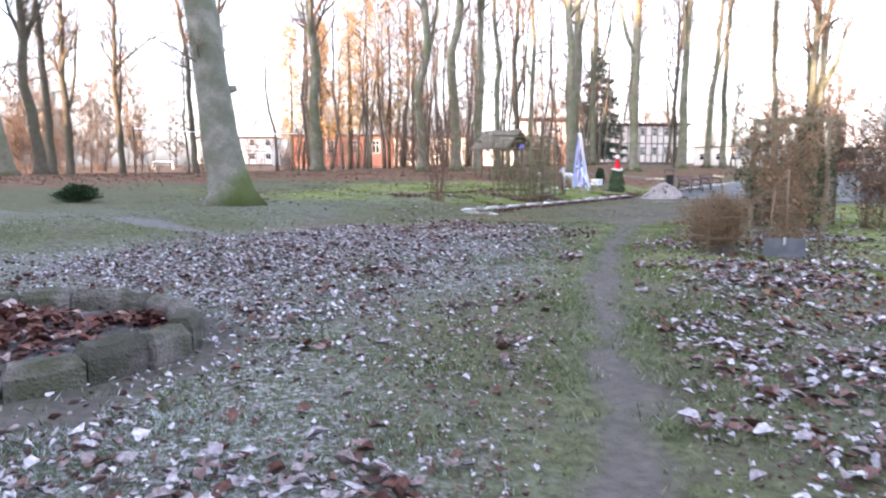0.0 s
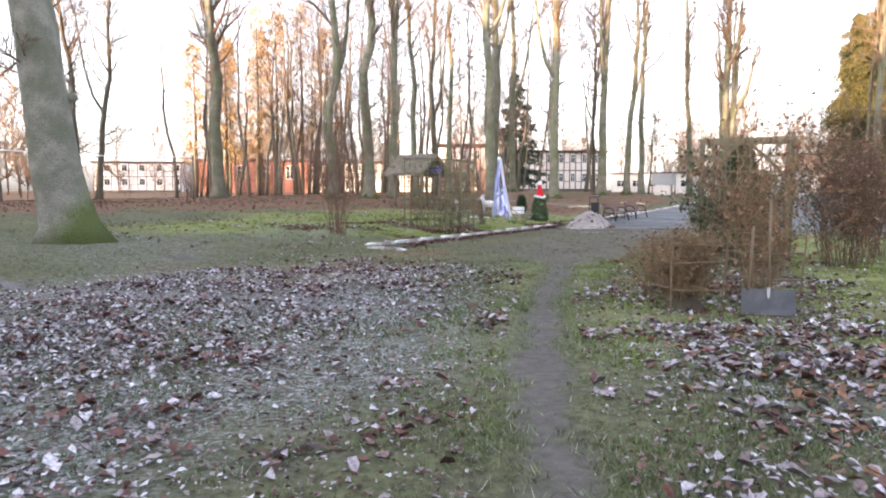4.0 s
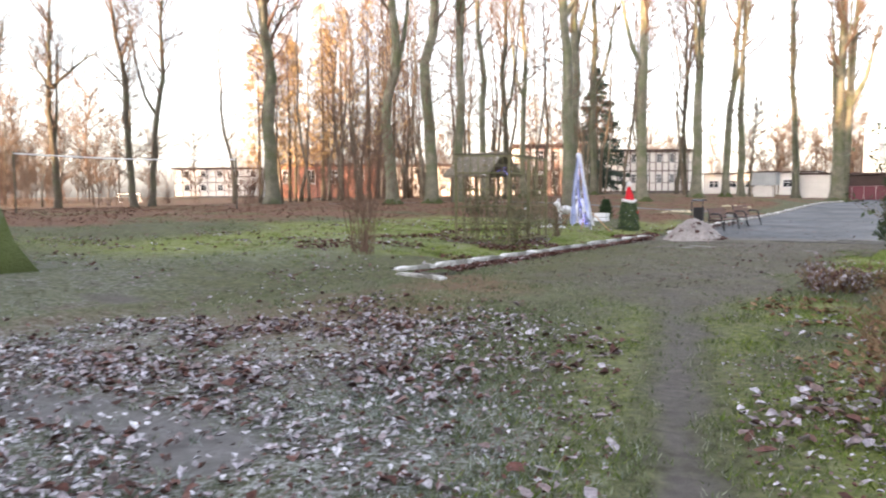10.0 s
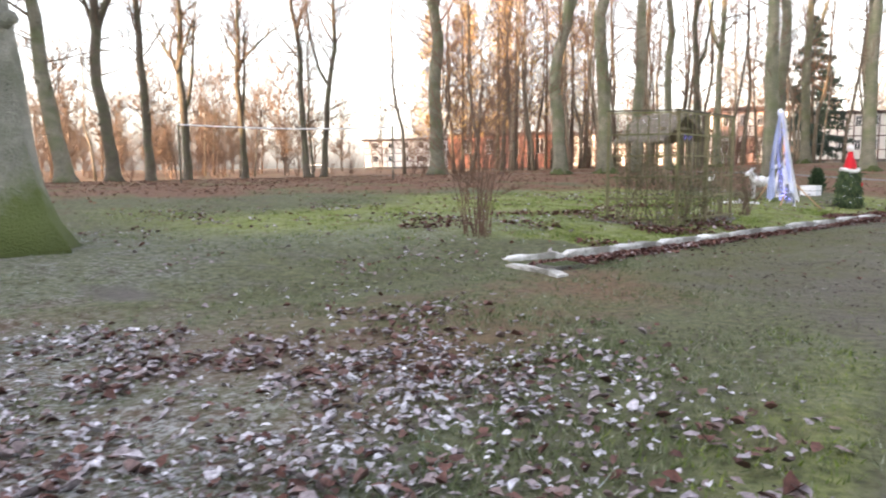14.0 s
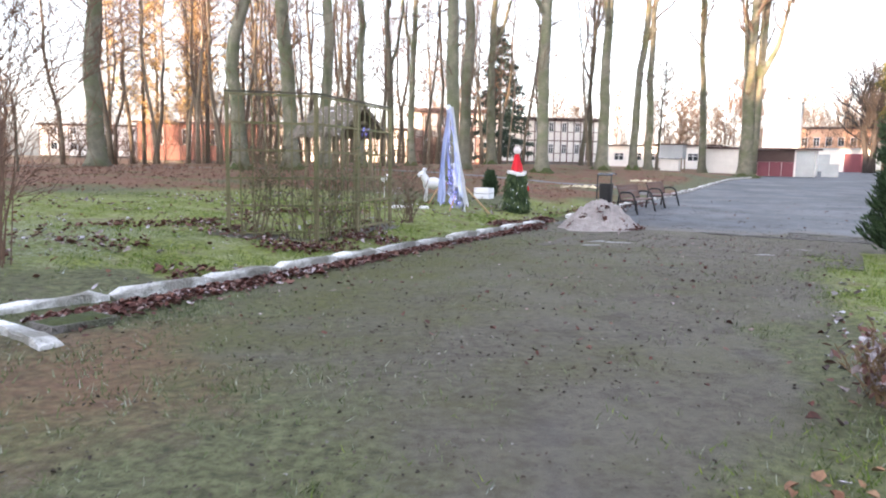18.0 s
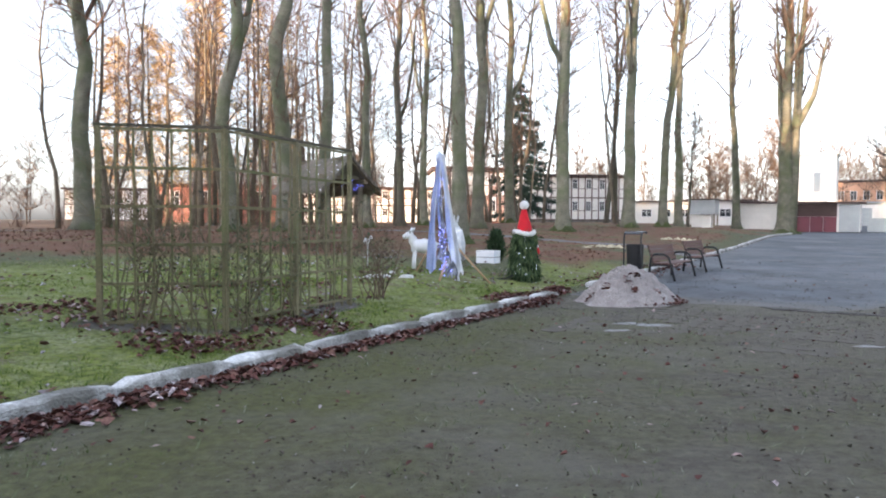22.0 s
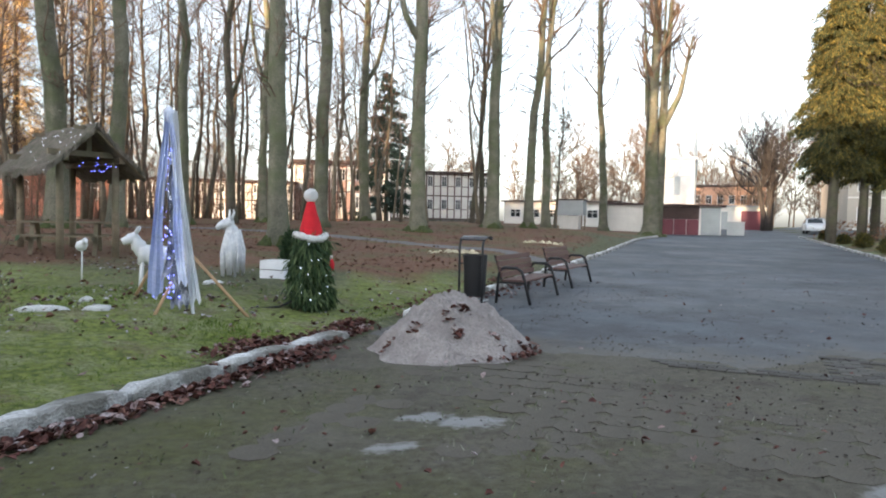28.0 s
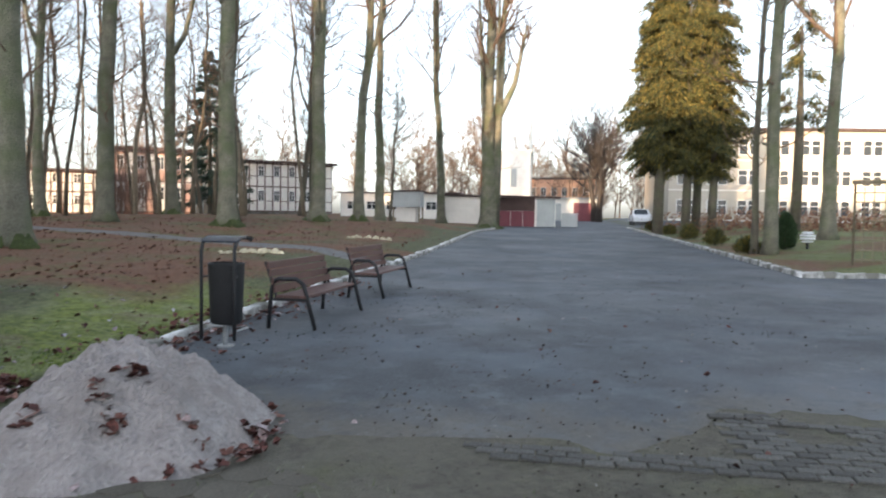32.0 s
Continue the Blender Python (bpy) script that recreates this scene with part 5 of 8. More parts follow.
kerb_line("kerb_drive", [(0.60, 22.30), xy(-0.7, 0.06), xy(10.3, 0.04)], "whitewashed worn concrete kerb along the drive", seed=2, step=1.26)
kerb_line("kerb_return", [(0.70, 22.14), (1.62, 21.2)], "short sunken kerb stone at the drive corner", seed=5, lift=-0.06)
kerb_line("kerb_road", [xy(12.2, 0.0), xy(40, 0.0), xy(57, 0.0)], "pale concrete kerb along the lawn", seed=3)
kerb_line("kerb_opposite", [xy(66, -10.4), xy(24.2, -10.4), xy(24.0, -16), xy(23.9, -60)], "pale concrete kerb along the far side", seed=4)


# ---- pergola lattice with climbers ----
def lattice(name, m, w, h, material, label, parent=None, cols=9, rows=6, post=0.062, slat=0.024, middle=False):
    """A lattice panel from x 0 to w, z 0 to h, with posts at both ends."""
    root = thing(name, m, label, "trellis") if parent is None else parent
    rnd = random.Random(int(w * 1000) + cols)
    k = m if parent is not None else Matrix()
    for x in (0, w / 2, w) if middle else (0, w):
        part("post", Acc().box((x - post / 2, -post / 2, -0.1), (x + post / 2, post / 2, h + 0.01), k, 0.05), material, root)
    if parent is None:
        part("cap_rail", Acc().box((-0.06, -0.03, h + 0.012), (w + 0.06, 0.03, h + 0.042), k @ pose(0, 0, 0, 0, 0.3, 0)), BARK_DARK, root, "dark weathered cap rail")
    for i in range(rows):
        z = 0.15 + (h - 0.17) * i / (rows - 1)
        part("rail", Acc().box((0, -slat * 0.9, z - slat * 0.7), (w, -slat * 0.1, z + slat * 0.7), k @ pose(0, 0, 0, 0, rnd.uniform(-0.5, 0.5), 0)), material, root)
    for i in range(1, cols):
        x = w * i / cols + rnd.uniform(-0.012, 0.012)
        part("slat", Acc().box((x - slat * 0.5, slat * 0.0, 0.05), (x + slat * 0.5, slat * 0.7, h), k @ pose(0, 0, 0, 0, rnd.uniform(-0.5, 0.5), 0)), material, root)
    return root


def panel_pose(a, b, z):
    return pose(a[0], a[1], z, 0, 0, math.degrees(math.atan2(b[1] - a[1], b[0] - a[0])))


P1, P2, P3 = (1.96, 27.42), (3.4, 27.5), (4.78, 30.05)
for a_, b_, c_ in ((P1, P2, 7), (P2, P3, 13)):
    zz = min(hz(*a_), hz(*b_))
    lattice("garden_trellis", panel_pose(a_, b_, zz), math.dist(a_, b_), 2.62 - zz, WOOD_MOSSY, "weathered mossy wooden lattice with bare climbing stems", cols=c_, rows=6, middle=c_ > 10)


def climber(name, a, b, h, seed, label, n=26, leaves=0, material=None, leafmat=None, size=0.06):
    root = thing(name, pose(a[0], a[1], hz(*a)), label, "climbing plant")
    rnd = random.Random(seed)
    st = Acc()
    dx, dy = b[0] - a[0], b[1] - a[1]
    pts, dirs = [], []
    for i in range(n):
        k = rnd.uniform(0.05, 0.95)
        p = Vector((dx * k + rnd.uniform(-0.1, 0.1), dy * k + rnd.uniform(-0.1, 0.1), hz(a[0] + dx * k, a[1] + dy * k) - hz(*a) - 0.02))
        d = Vector((rnd.uniform(-0.4, 0.4), rnd.uniform(-0.3, 0.3), 1))
        L = h * rnd.uniform(0.45, 1.05)
        limb(st, rnd, p, d, L, rnd.uniform(0.006, 0.015), 2, 4, 0.2, 4, 0.3, 0.0045)
    part("stem_tangle", st, material or TWIG, root)
    if leaves:
        rs = np.random.RandomState(seed)
        vv = np.array(st.v)
        idx = rs.randint(0, len(vv), leaves)
        p = vv[idx] + rs.normal(0, 0.04, (leaves, 3))
        part("foliage", sprays("leaves", p, rs.normal(0, 1, (leaves, 3)), size, leafmat or IVY, seed, 0.2, 1), None, root)
    return root


climber("climber", P2, P3, 1.9, 301, "bare brown climber stems grown through the lattice", 20, 420, TWIG_OLIVE, IVY)
climber("climber", P1, P2, 1.9, 302, "bare brown climber stems at the lattice foot", 24, 260, TWIG_OLIVE, IVY)
climber("climber", (4.9, 30.2), (5.4, 31.0), 1.3, 303, "bare brown shrub stems beside the lattice", 16, 150, None, IVY)


# ---- gazebo with thatched roof and its picnic table ----
def gazebo():
    fl, fr = Vector((3.65, 40.45, 0)), Vector((4.64, 41.09, 0))
    ax = (fr - fl).normalized()
    W = (fr - fl).length
    yaw = math.degrees(math.atan2(ax.y, ax.x))
    z = hz(3.9, 41.2)
    root = thing("gazebo", pose(fl.x, fl.y, z - 0.05, 0, 0, yaw), "open wooden gazebo with a mossy thatched gable roof", "gazebo")
    D, EV, AP = 2.5, 2.12, 2.86
    for x in (0, W):
        for y in (0, D):
            part("post", Acc().tube([(x, y, -0.2), (x, y, EV + 0.05)], [0.085, 0.075], 10), WOOD_OLD, root, smooth=True)
    for x in (0, W):
        part("plate_beam", Acc().box((x - 0.06, -0.35, EV), (x + 0.06, D + 0.3, EV + 0.13)), WOOD_OLD, root)
    for y in (0, D):
        part("tie_beam", Acc().box((-0.25, y - 0.05, EV + 0.13), (W + 0.25, y + 0.05, EV + 0.25)), WOOD_OLD, root)
        part("king_post", Acc().box((W / 2 - 0.05, y - 0.045, EV + 0.25), (W / 2 + 0.05, y + 0.045, AP - 0.1)), WOOD_OLD, root)
        part("collar", Acc().box((W * 0.25, y - 0.035, EV + 0.72), (W * 0.75, y + 0.035, EV + 0.8)), WOOD_OLD, root)
    rnd = random.Random(4)
    for sgn in (-1, 1):
        a = Acc()
        n, mm = 26, 30
        ov = 0.46
        for layer in (0, 1):
            for i in range(n + 1):
                k = i / n
                xx = W / 2 + sgn * k * (W / 2 + ov)
                zz = AP + 0.1 - k * (AP - EV + ov * 0.62) - (0.11 if layer else 0) - 0.05 * math.sin(k * 3.1)
                for j in range(mm + 1):
                    yy = -0.55 + (D + 1.1) * j / mm
                    rg = (rnd.uniform(-0.02, 0.03) if layer == 0 else 0) + (rnd.uniform(-0.09, 0.02) if i == n else 0)
                    a.v.append((xx + (sgn * rnd.uniform(-0.02, 0.06) if i == n else 0), yy + (rnd.uniform(-0.05, 0.05) if j in (0, mm) else 0), zz + rg))
        st = (n + 1) * (mm + 1)
        for i in range(n):
            for j in range(mm):
                p = i * (mm + 1) + j
                a.f.append((p, p + 1, p + mm + 2, p + mm + 1))
                a.f.append((st + p, st + p + mm + 1, st + p + mm + 2, st + p + 1))
        for j in range(mm):
            p = n * (mm + 1) + j
            a.f.append((p, p + 1, st + p + 1, st + p))
        for i in range(n):
            for j in (0, mm):
                p = i * (mm + 1) + j
                a.f.append((p, p + mm + 1, st + p + mm + 1, st + p))
        roof = part("roof_slope", a, THATCH, root)
        for y in (-0.42, D + 0.42):
            q = Acc()
            q.bar((W / 2, y, AP - 0.06), (W / 2 + sgn * (W / 2 + 0.46), y, EV - 0.29), 0.1, 0.05)
            part("verge_rafter", q, WOOD_OLD, root)
    # strings of small lights over the roof edge
    led = Acc()
    for i in range(34):
        k = rnd.random()
        sgn = -1
        xx = W / 2 + sgn * k * (W / 2 + 0.5)
        zz = AP + 0.17 - k * (AP - EV + 0.47)
        yy = rnd.uniform(-0.5, D * 0.9)
        c = Vector((xx, yy, zz))
        led.box(c - Vector((0.007,) * 3), c + Vector((0.007,) * 3))
    lights = thing("light_string", root.matrix_world.copy(), "string of small cold-white fairy lights on thatch", "fairy lights")
    tagged(part("bulbs", led, LAMP_COLD, lights), kind="stuff")
    led = Acc()
    for i in range(16):
        c = Vector((rnd.uniform(0.2, W - 0.2), -0.5, EV + rnd.uniform(-0.25, 0.1)))
        led.box(c - Vector((0.008,) * 3), c + Vector((0.008,) * 3))
    lights = thing("light_string", root.matrix_world.copy(), "string of small blue fairy lights under the gable", "fairy lights")
    tagged(part("bulbs", led, LAMP_BLUE, lights), kind="stuff")
    # picnic table inside
    tb = thing("picnic_table", root.matrix_world @ pose(W / 2, D / 2, 0.05, 0, 0, 62), "brown wooden picnic table with two fixed benches", "table")
    for i in range(5):
        part("top_plank", Acc().box((-0.38 + i * 0.155, -0.95, 0.72), (-0.38 + i * 0.155 + 0.145, 0.95, 0.76)), WOOD_OLD, tb)
    for sg in (-1, 1):
        for i in range(2):
            x0 = sg * 0.72 - 0.14 + i * 0.145
            part("bench_plank", Acc().box((x0, -0.95, 0.42), (x0 + 0.135, 0.95, 0.46)), WOOD_OLD, tb)
    for y in (-0.65, 0.65):
        for sg in (-1, 1):
            part("leg", Acc().bar((sg * 0.25, y, 0.72), (sg * 0.62, y, -0.05), 0.09, 0.05), WOOD_OLD, tb)
        part("cross_bar", Acc().box((-0.85, y + 0.03, 0.33), (0.85, y + 0.075, 0.42)), WOOD_OLD, tb)


gazebo()


# ---- Christmas decorations on the lawn ----
def film_band(root, top, bot, w0, w1, folds, material, seed):
    """A hanging band of thin film, narrow at the top, pleated and a little twisted."""
    rnd = random.Random(seed)
    a = Acc()
    n = 22
    ph = [rnd.uniform(0, 6) for _ in range(4)]
    m = folds * 2 + 1
    for k in range(n + 1):
        t = k / n
        c = top.lerp(bot, t) + Vector((0.018 * math.sin(t * 7 + ph[0]), 0.03 * math.sin(t * 5 + ph[1]), 0))
        w = (w0 + (w1 - w0) * t ** 1.2) * (1 + 0.14 * math.sin(t * 11 + ph[2]))
        row = []
        for i in range(m):
            g = i / (m - 1) - 0.5
            dy = (0.022 if i % 2 else -0.012) * (1 + 0.6 * math.sin(t * 9 + i + ph[3]))
            row.append(c + Vector((g * w, dy, 0.05 * math.sin(i * 1.9 + ph[0]) * (k == n))))
        a.v += [tuple(p) for p in row] + [tuple(p + Vector((0, 0.005, 0))) for p in row]
    for k in range(n):
        b, d = 2 * m * k, 2 * m
        for i in range(m - 1):
            a.f.append((b + i, b + i + 1, b + d + i + 1, b + d + i))
            a.f.append((b + m + i + 1, b + m + i, b + d + m + i, b + d + m + i + 1))
        a.f.append((b, b + d, b + d + m, b + m))
        a.f.append((b + m - 1, b + 2 * m - 1, b + d + 2 * m - 1, b + d + m - 1))
    return part("film_strip", a, material, root)


def ribbon_tree():
    x, y = 6.66, 34.0
    z = hz(x, y)
    root = thing("ribbon_tree", pose(x, y, z), "tall tent of blue and white film strips on wooden poles", "decoration")
    ap = Vector((-0.12, 0.1, 3.0 - z))
    rnd = random.Random(12)

    def ground(px, py):
        return hz(x + px, y + py) - z - 0.04
    for (px, py), (qx, qy, qz) in (((0.98, -0.45), (0.16, -0.1, 0.72)), ((-0.2, -0.85), (0.16, -0.25, 0.7)), ((-0.62, 0.45), (-0.22, 0.2, 0.75))):
        part("prop_pole", Acc().tube([(px, py, ground(px, py)), (qx, qy, qz)], [0.022, 0.02], 8), WOOD_PALE, root, "bare pale wooden prop pole", smooth=True)
    for fx, fy in ((-0.3, 0.2), (0.26, -0.55), (0.05, 0.55)):
        part("pole", Acc().tube([(fx, fy, ground(fx, fy)), tuple(ap)], [0.022, 0.015], 8), WHITE_BOARD, root)
    film_band(root, ap + Vector((-0.03, -0.02, 0)), Vector((-0.31, 0.1, 0.1)), 0.07, 0.2, 2, FILM_BLUE, 1)
    film_band(root, ap + Vector((0.02, -0.05, 0)), Vector((0.14, -0.62, 0.32)), 0.05, 0.13, 2, FOIL, 2)
    film_band(root, ap + Vector((0.06, -0.03, 0)), Vector((0.27, -0.58, 0.08)), 0.06, 0.13, 3, WHITE_BOARD, 3)
    film_band(root, ap + Vector((0.0, 0.05, 0)), Vector((-0.02, 0.35, 0.3)), 0.04, 0.16, 2, FOIL, 4)
    film_band(root, Vector((0.06, -0.5, 0.55)), Vector((0.12, -0.66, 0.03)), 0.14, 0.22, 4, SILVER_FILM, 5)
    film_band(root, Vector((-0.08, 0.0, 1.05)), Vector((-0.06, -0.15, 0.35)), 0.08, 0.2, 3, SILVER_FILM, 6)
    film_band(root, Vector((-0.1, 0.0, 1.9)), Vector((-0.06, -0.02, 0.95)), 0.03, 0.1, 2, SILVER_FILM, 7)
    knot = Acc()
    knot.tube([ap + Vector((0, 0, v)) for v in (-0.16, -0.08, 0.0, 0.06)], [0.05, 0.075, 0.07, 0.02], 10)
    part("film_knot", knot, FOIL, root, smooth=True)
    led, led2 = Acc(), Acc()
    for i in range(60):
        t = rnd.uniform(0.1, 1.0) ** 0.7
        g = rnd.gauss(0, 0.5)
        c = ap.lerp(Vector((-0.03 + 0.24 * g, -0.25 - 0.3 * max(0, g), 0.12)), t) + Vector((0, -0.05, 0))
        r = 0.006
        (led if i % 3 else led2).box(c - Vector((r,) * 3), c + Vector((r,) * 3))
    for hub in ((-0.06, -0.15, 0.85), (0.0, -0.5, 0.3), (-0.05, -0.3, 0.16)):
        for i in range(9):
            c = Vector(hub) + Vector((rnd.gauss(0, 0.05), rnd.gauss(0, 0.03) - 0.05, rnd.gauss(0, 0.09)))
            led.box(c - Vector((0.009,) * 3), c + Vector((0.009,) * 3))
    ls = thing("light_string", pose(x, y, z), "blue and white fairy lights on the film tent", "fairy lights")
    tagged(part("blue_bulbs", led, LAMP_BLUE, ls), kind="stuff")
    tagged(part("white_bulbs", led2, LAMP_COLD, ls), kind="stuff")


ribbon_tree()


def soft_animal(x, y, yaw, label, S):
    """A white reindeer figure of wrapped film on stick legs."""
    a = Acc()

    def blob(p0, p1, r0, r1, n=10):
        q = [Vector(p0).lerp(Vector(p1), k / 6) for k in range(7)]
        a.tube(q, [max(0.01, (r0 + (r1 - r0) * k / 6) * (0.5 + 0.5 * math.sin(math.pi * (0.12 + 0.76 * k / 6)) ** 0.6) * (1 + 0.1 * math.sin(k * 2.3 + S * 9))) for k in range(7)], n)
    blob((-0.36 * S, 0, 0.66 * S), (0.34 * S, 0, 0.70 * S), 0.19 * S, 0.23 * S)
    blob((0.26 * S, 0, 0.72 * S), (0.42 * S, 0, 1.02 * S), 0.15 * S, 0.11 * S)
    blob((0.34 * S, 0, 1.05 * S), (0.62 * S, 0, 0.93 * S), 0.12 * S, 0.075 * S)
    for lx in (-0.27, 0.27):
        for ly in (-0.1, 0.1):
            a.tube([(lx * S, ly * S, 0.6 * S), (lx * S * 1.15, ly * 1.2 * S, -0.04)], [0.035 * S, 0.028 * S], 7)
    for ly in (-1, 1):
        a.tube([(0.38 * S, ly * 0.06 * S, 1.1 * S), (0.33 * S, ly * 0.15 * S, 1.2 * S), (0.32 * S, ly * 0.16 * S, 1.22 * S)], [0.04 * S, 0.03 * S, 0.01], 6)
    a.tube([(-0.36 * S, 0, 0.72 * S), (-0.46 * S, 0, 0.76 * S)], [0.05 * S, 0.02 * S], 6)
    ob = new("reindeer_figure", a.mesh("reindeer_figure", WHITE_BOARD, True))
    ob.matrix_world = pose(x, y, hz(x, y), 0, 0, yaw)
    tagged(ob, label, "figure", "reindeer figures")


def draped_animal(x, y, yaw, label, S):
    """A standing reindeer figure hung with tinsel strips down to the grass."""
    a = Acc()
    rnd = random.Random(3)
    a.tube([(0, 0, 0.5 * S), (0, 0, 0.8 * S), (0.02 * S, 0, 1.0 * S), (0.05 * S, 0, 1.08 * S)], [0.14 * S, 0.15 * S, 0.11 * S, 0.05 * S], 12)
    a.tube([(0.0, 0, 1.06 * S), (0.14 * S, 0, 1.1 * S), (0.26 * S, 0, 1.04 * S), (0.33 * S, 0, 0.98 * S)], [0.08 * S, 0.1 * S, 0.07 * S, 0.04 * S], 9)
    for sg in (-1, 1):
        a.tube([(0.05 * S, sg * 0.07 * S, 1.14 * S), (0.02 * S, sg * 0.13 * S, 1.3 * S), (0.03 * S, sg * 0.12 * S, 1.36 * S)], [0.035 * S, 0.025 * S, 0.01], 6)
    for i in range(22):
        t = 2 * math.pi * i / 22
        r0, r1 = 0.13 * S, rnd.uniform(0.15, 0.25) * S
        p0 = Vector((math.cos(t) * r0, math.sin(t) * r0, rnd.uniform(0.72, 0.98) * S))
        p1 = Vector((math.cos(t) * r1, math.sin(t) * r1, rnd.uniform(0.0, 0.16) * S))
        mid = p0.lerp(p1, 0.45) + Vector((math.cos(t), math.sin(t), 0)) * 0.05 * S
        a.tube([p0, mid, p1], [0.028 * S, 0.036 * S, 0.018 * S], 5)
    for sg in (-1, 1):
        a.tube([(0, sg * 0.1 * S, 0.55 * S), (0, sg * 0.14 * S, -0.05)], [0.04 * S, 0.03 * S], 6)
    ob = new("reindeer_figure", a.mesh("reindeer_figure", TINSEL, True))
    ob.matrix_world = pose(x, y, hz(x, y), 0, 0, yaw)
    tagged(ob, label, "figure", "reindeer figures")


soft_animal(6.28, 35.1, 192, "white film-wrapped reindeer figure behind the tent", 0.8)
draped_animal(7.3, 37.4, 200, "white tinsel-draped reindeer figure standing on grass", 0.92)


def flamingo_bird():
    x, y = 4.95, 36.4
    a = Acc()
    a.tube([(0, 0, -0.05), (0.02, 0, 0.55)], [0.012, 0.012], 6)
    q = [Vector((-0.16, 0, 0.57)).lerp(Vector((0.14, 0, 0.65)), k / 6) for k in range(7)]
    a.tube(q, [0.02, 0.06, 0.085, 0.095, 0.085, 0.06, 0.02], 8)
    a.tube([(0.1, 0, 0.63), (0.17, 0, 0.71), (0.25, 0, 0.66)], [0.035, 0.04, 0.012], 7)
    ob = new("bird_figure", a.mesh("bird_figure", WHITE_BOARD, True))
    ob.matrix_world = pose(x, y, hz(x, y), 0, 0, -60)
    tagged(ob, "small white bird figure on a stick", "figure")


flamingo_bird()


def snow_patch(x, y, L, w, yaw, seed):
    rnd = random.Random(seed)
    a = Acc()
    n, mm = 12, 5
    ph = rnd.uniform(0, 6)
    for j in range(mm + 1):
        k = j / mm
        for i in range(n):
            an = 2 * math.pi * i / n
            rr = (1 - k ** 2) ** 0.5 if j < mm else 0.0
            wob = 1 + 0.22 * math.sin(3 * an + ph) + 0.12 * math.sin(5 * an + 2 * ph)
            a.v.append((L / 2 * rr * wob * math.cos(an), w / 2 * rr * wob * math.sin(an), -0.02 + 0.075 * k + rnd.uniform(-0.006, 0.006)))
    for j in range(mm):
        for i in range(n):
            p, q = j * n + i, j * n + (i + 1) % n
            a.f.append((p, q, q + n, p + n))
    ob = new("cotton_patch", a.mesh("cotton_patch", WHITE_FUR, True))
    ob.matrix_world = pose(x, y, hz(x, y) + 0.015, 0, 0, yaw)
    tagged(ob, "patch of white cotton fleece lying on grass", "fleece", "cotton patches")


snow_patch(5.2, 33.1, 0.52, 0.17, 5, 1)
snow_patch(5.52, 34.0, 0.2, 0.12, 40, 5)
snow_patch(5.82, 33.25, 0.34, 0.14, 25, 2)
snow_patch(7.0, 36.1, 0.35, 0.15, 10, 4)


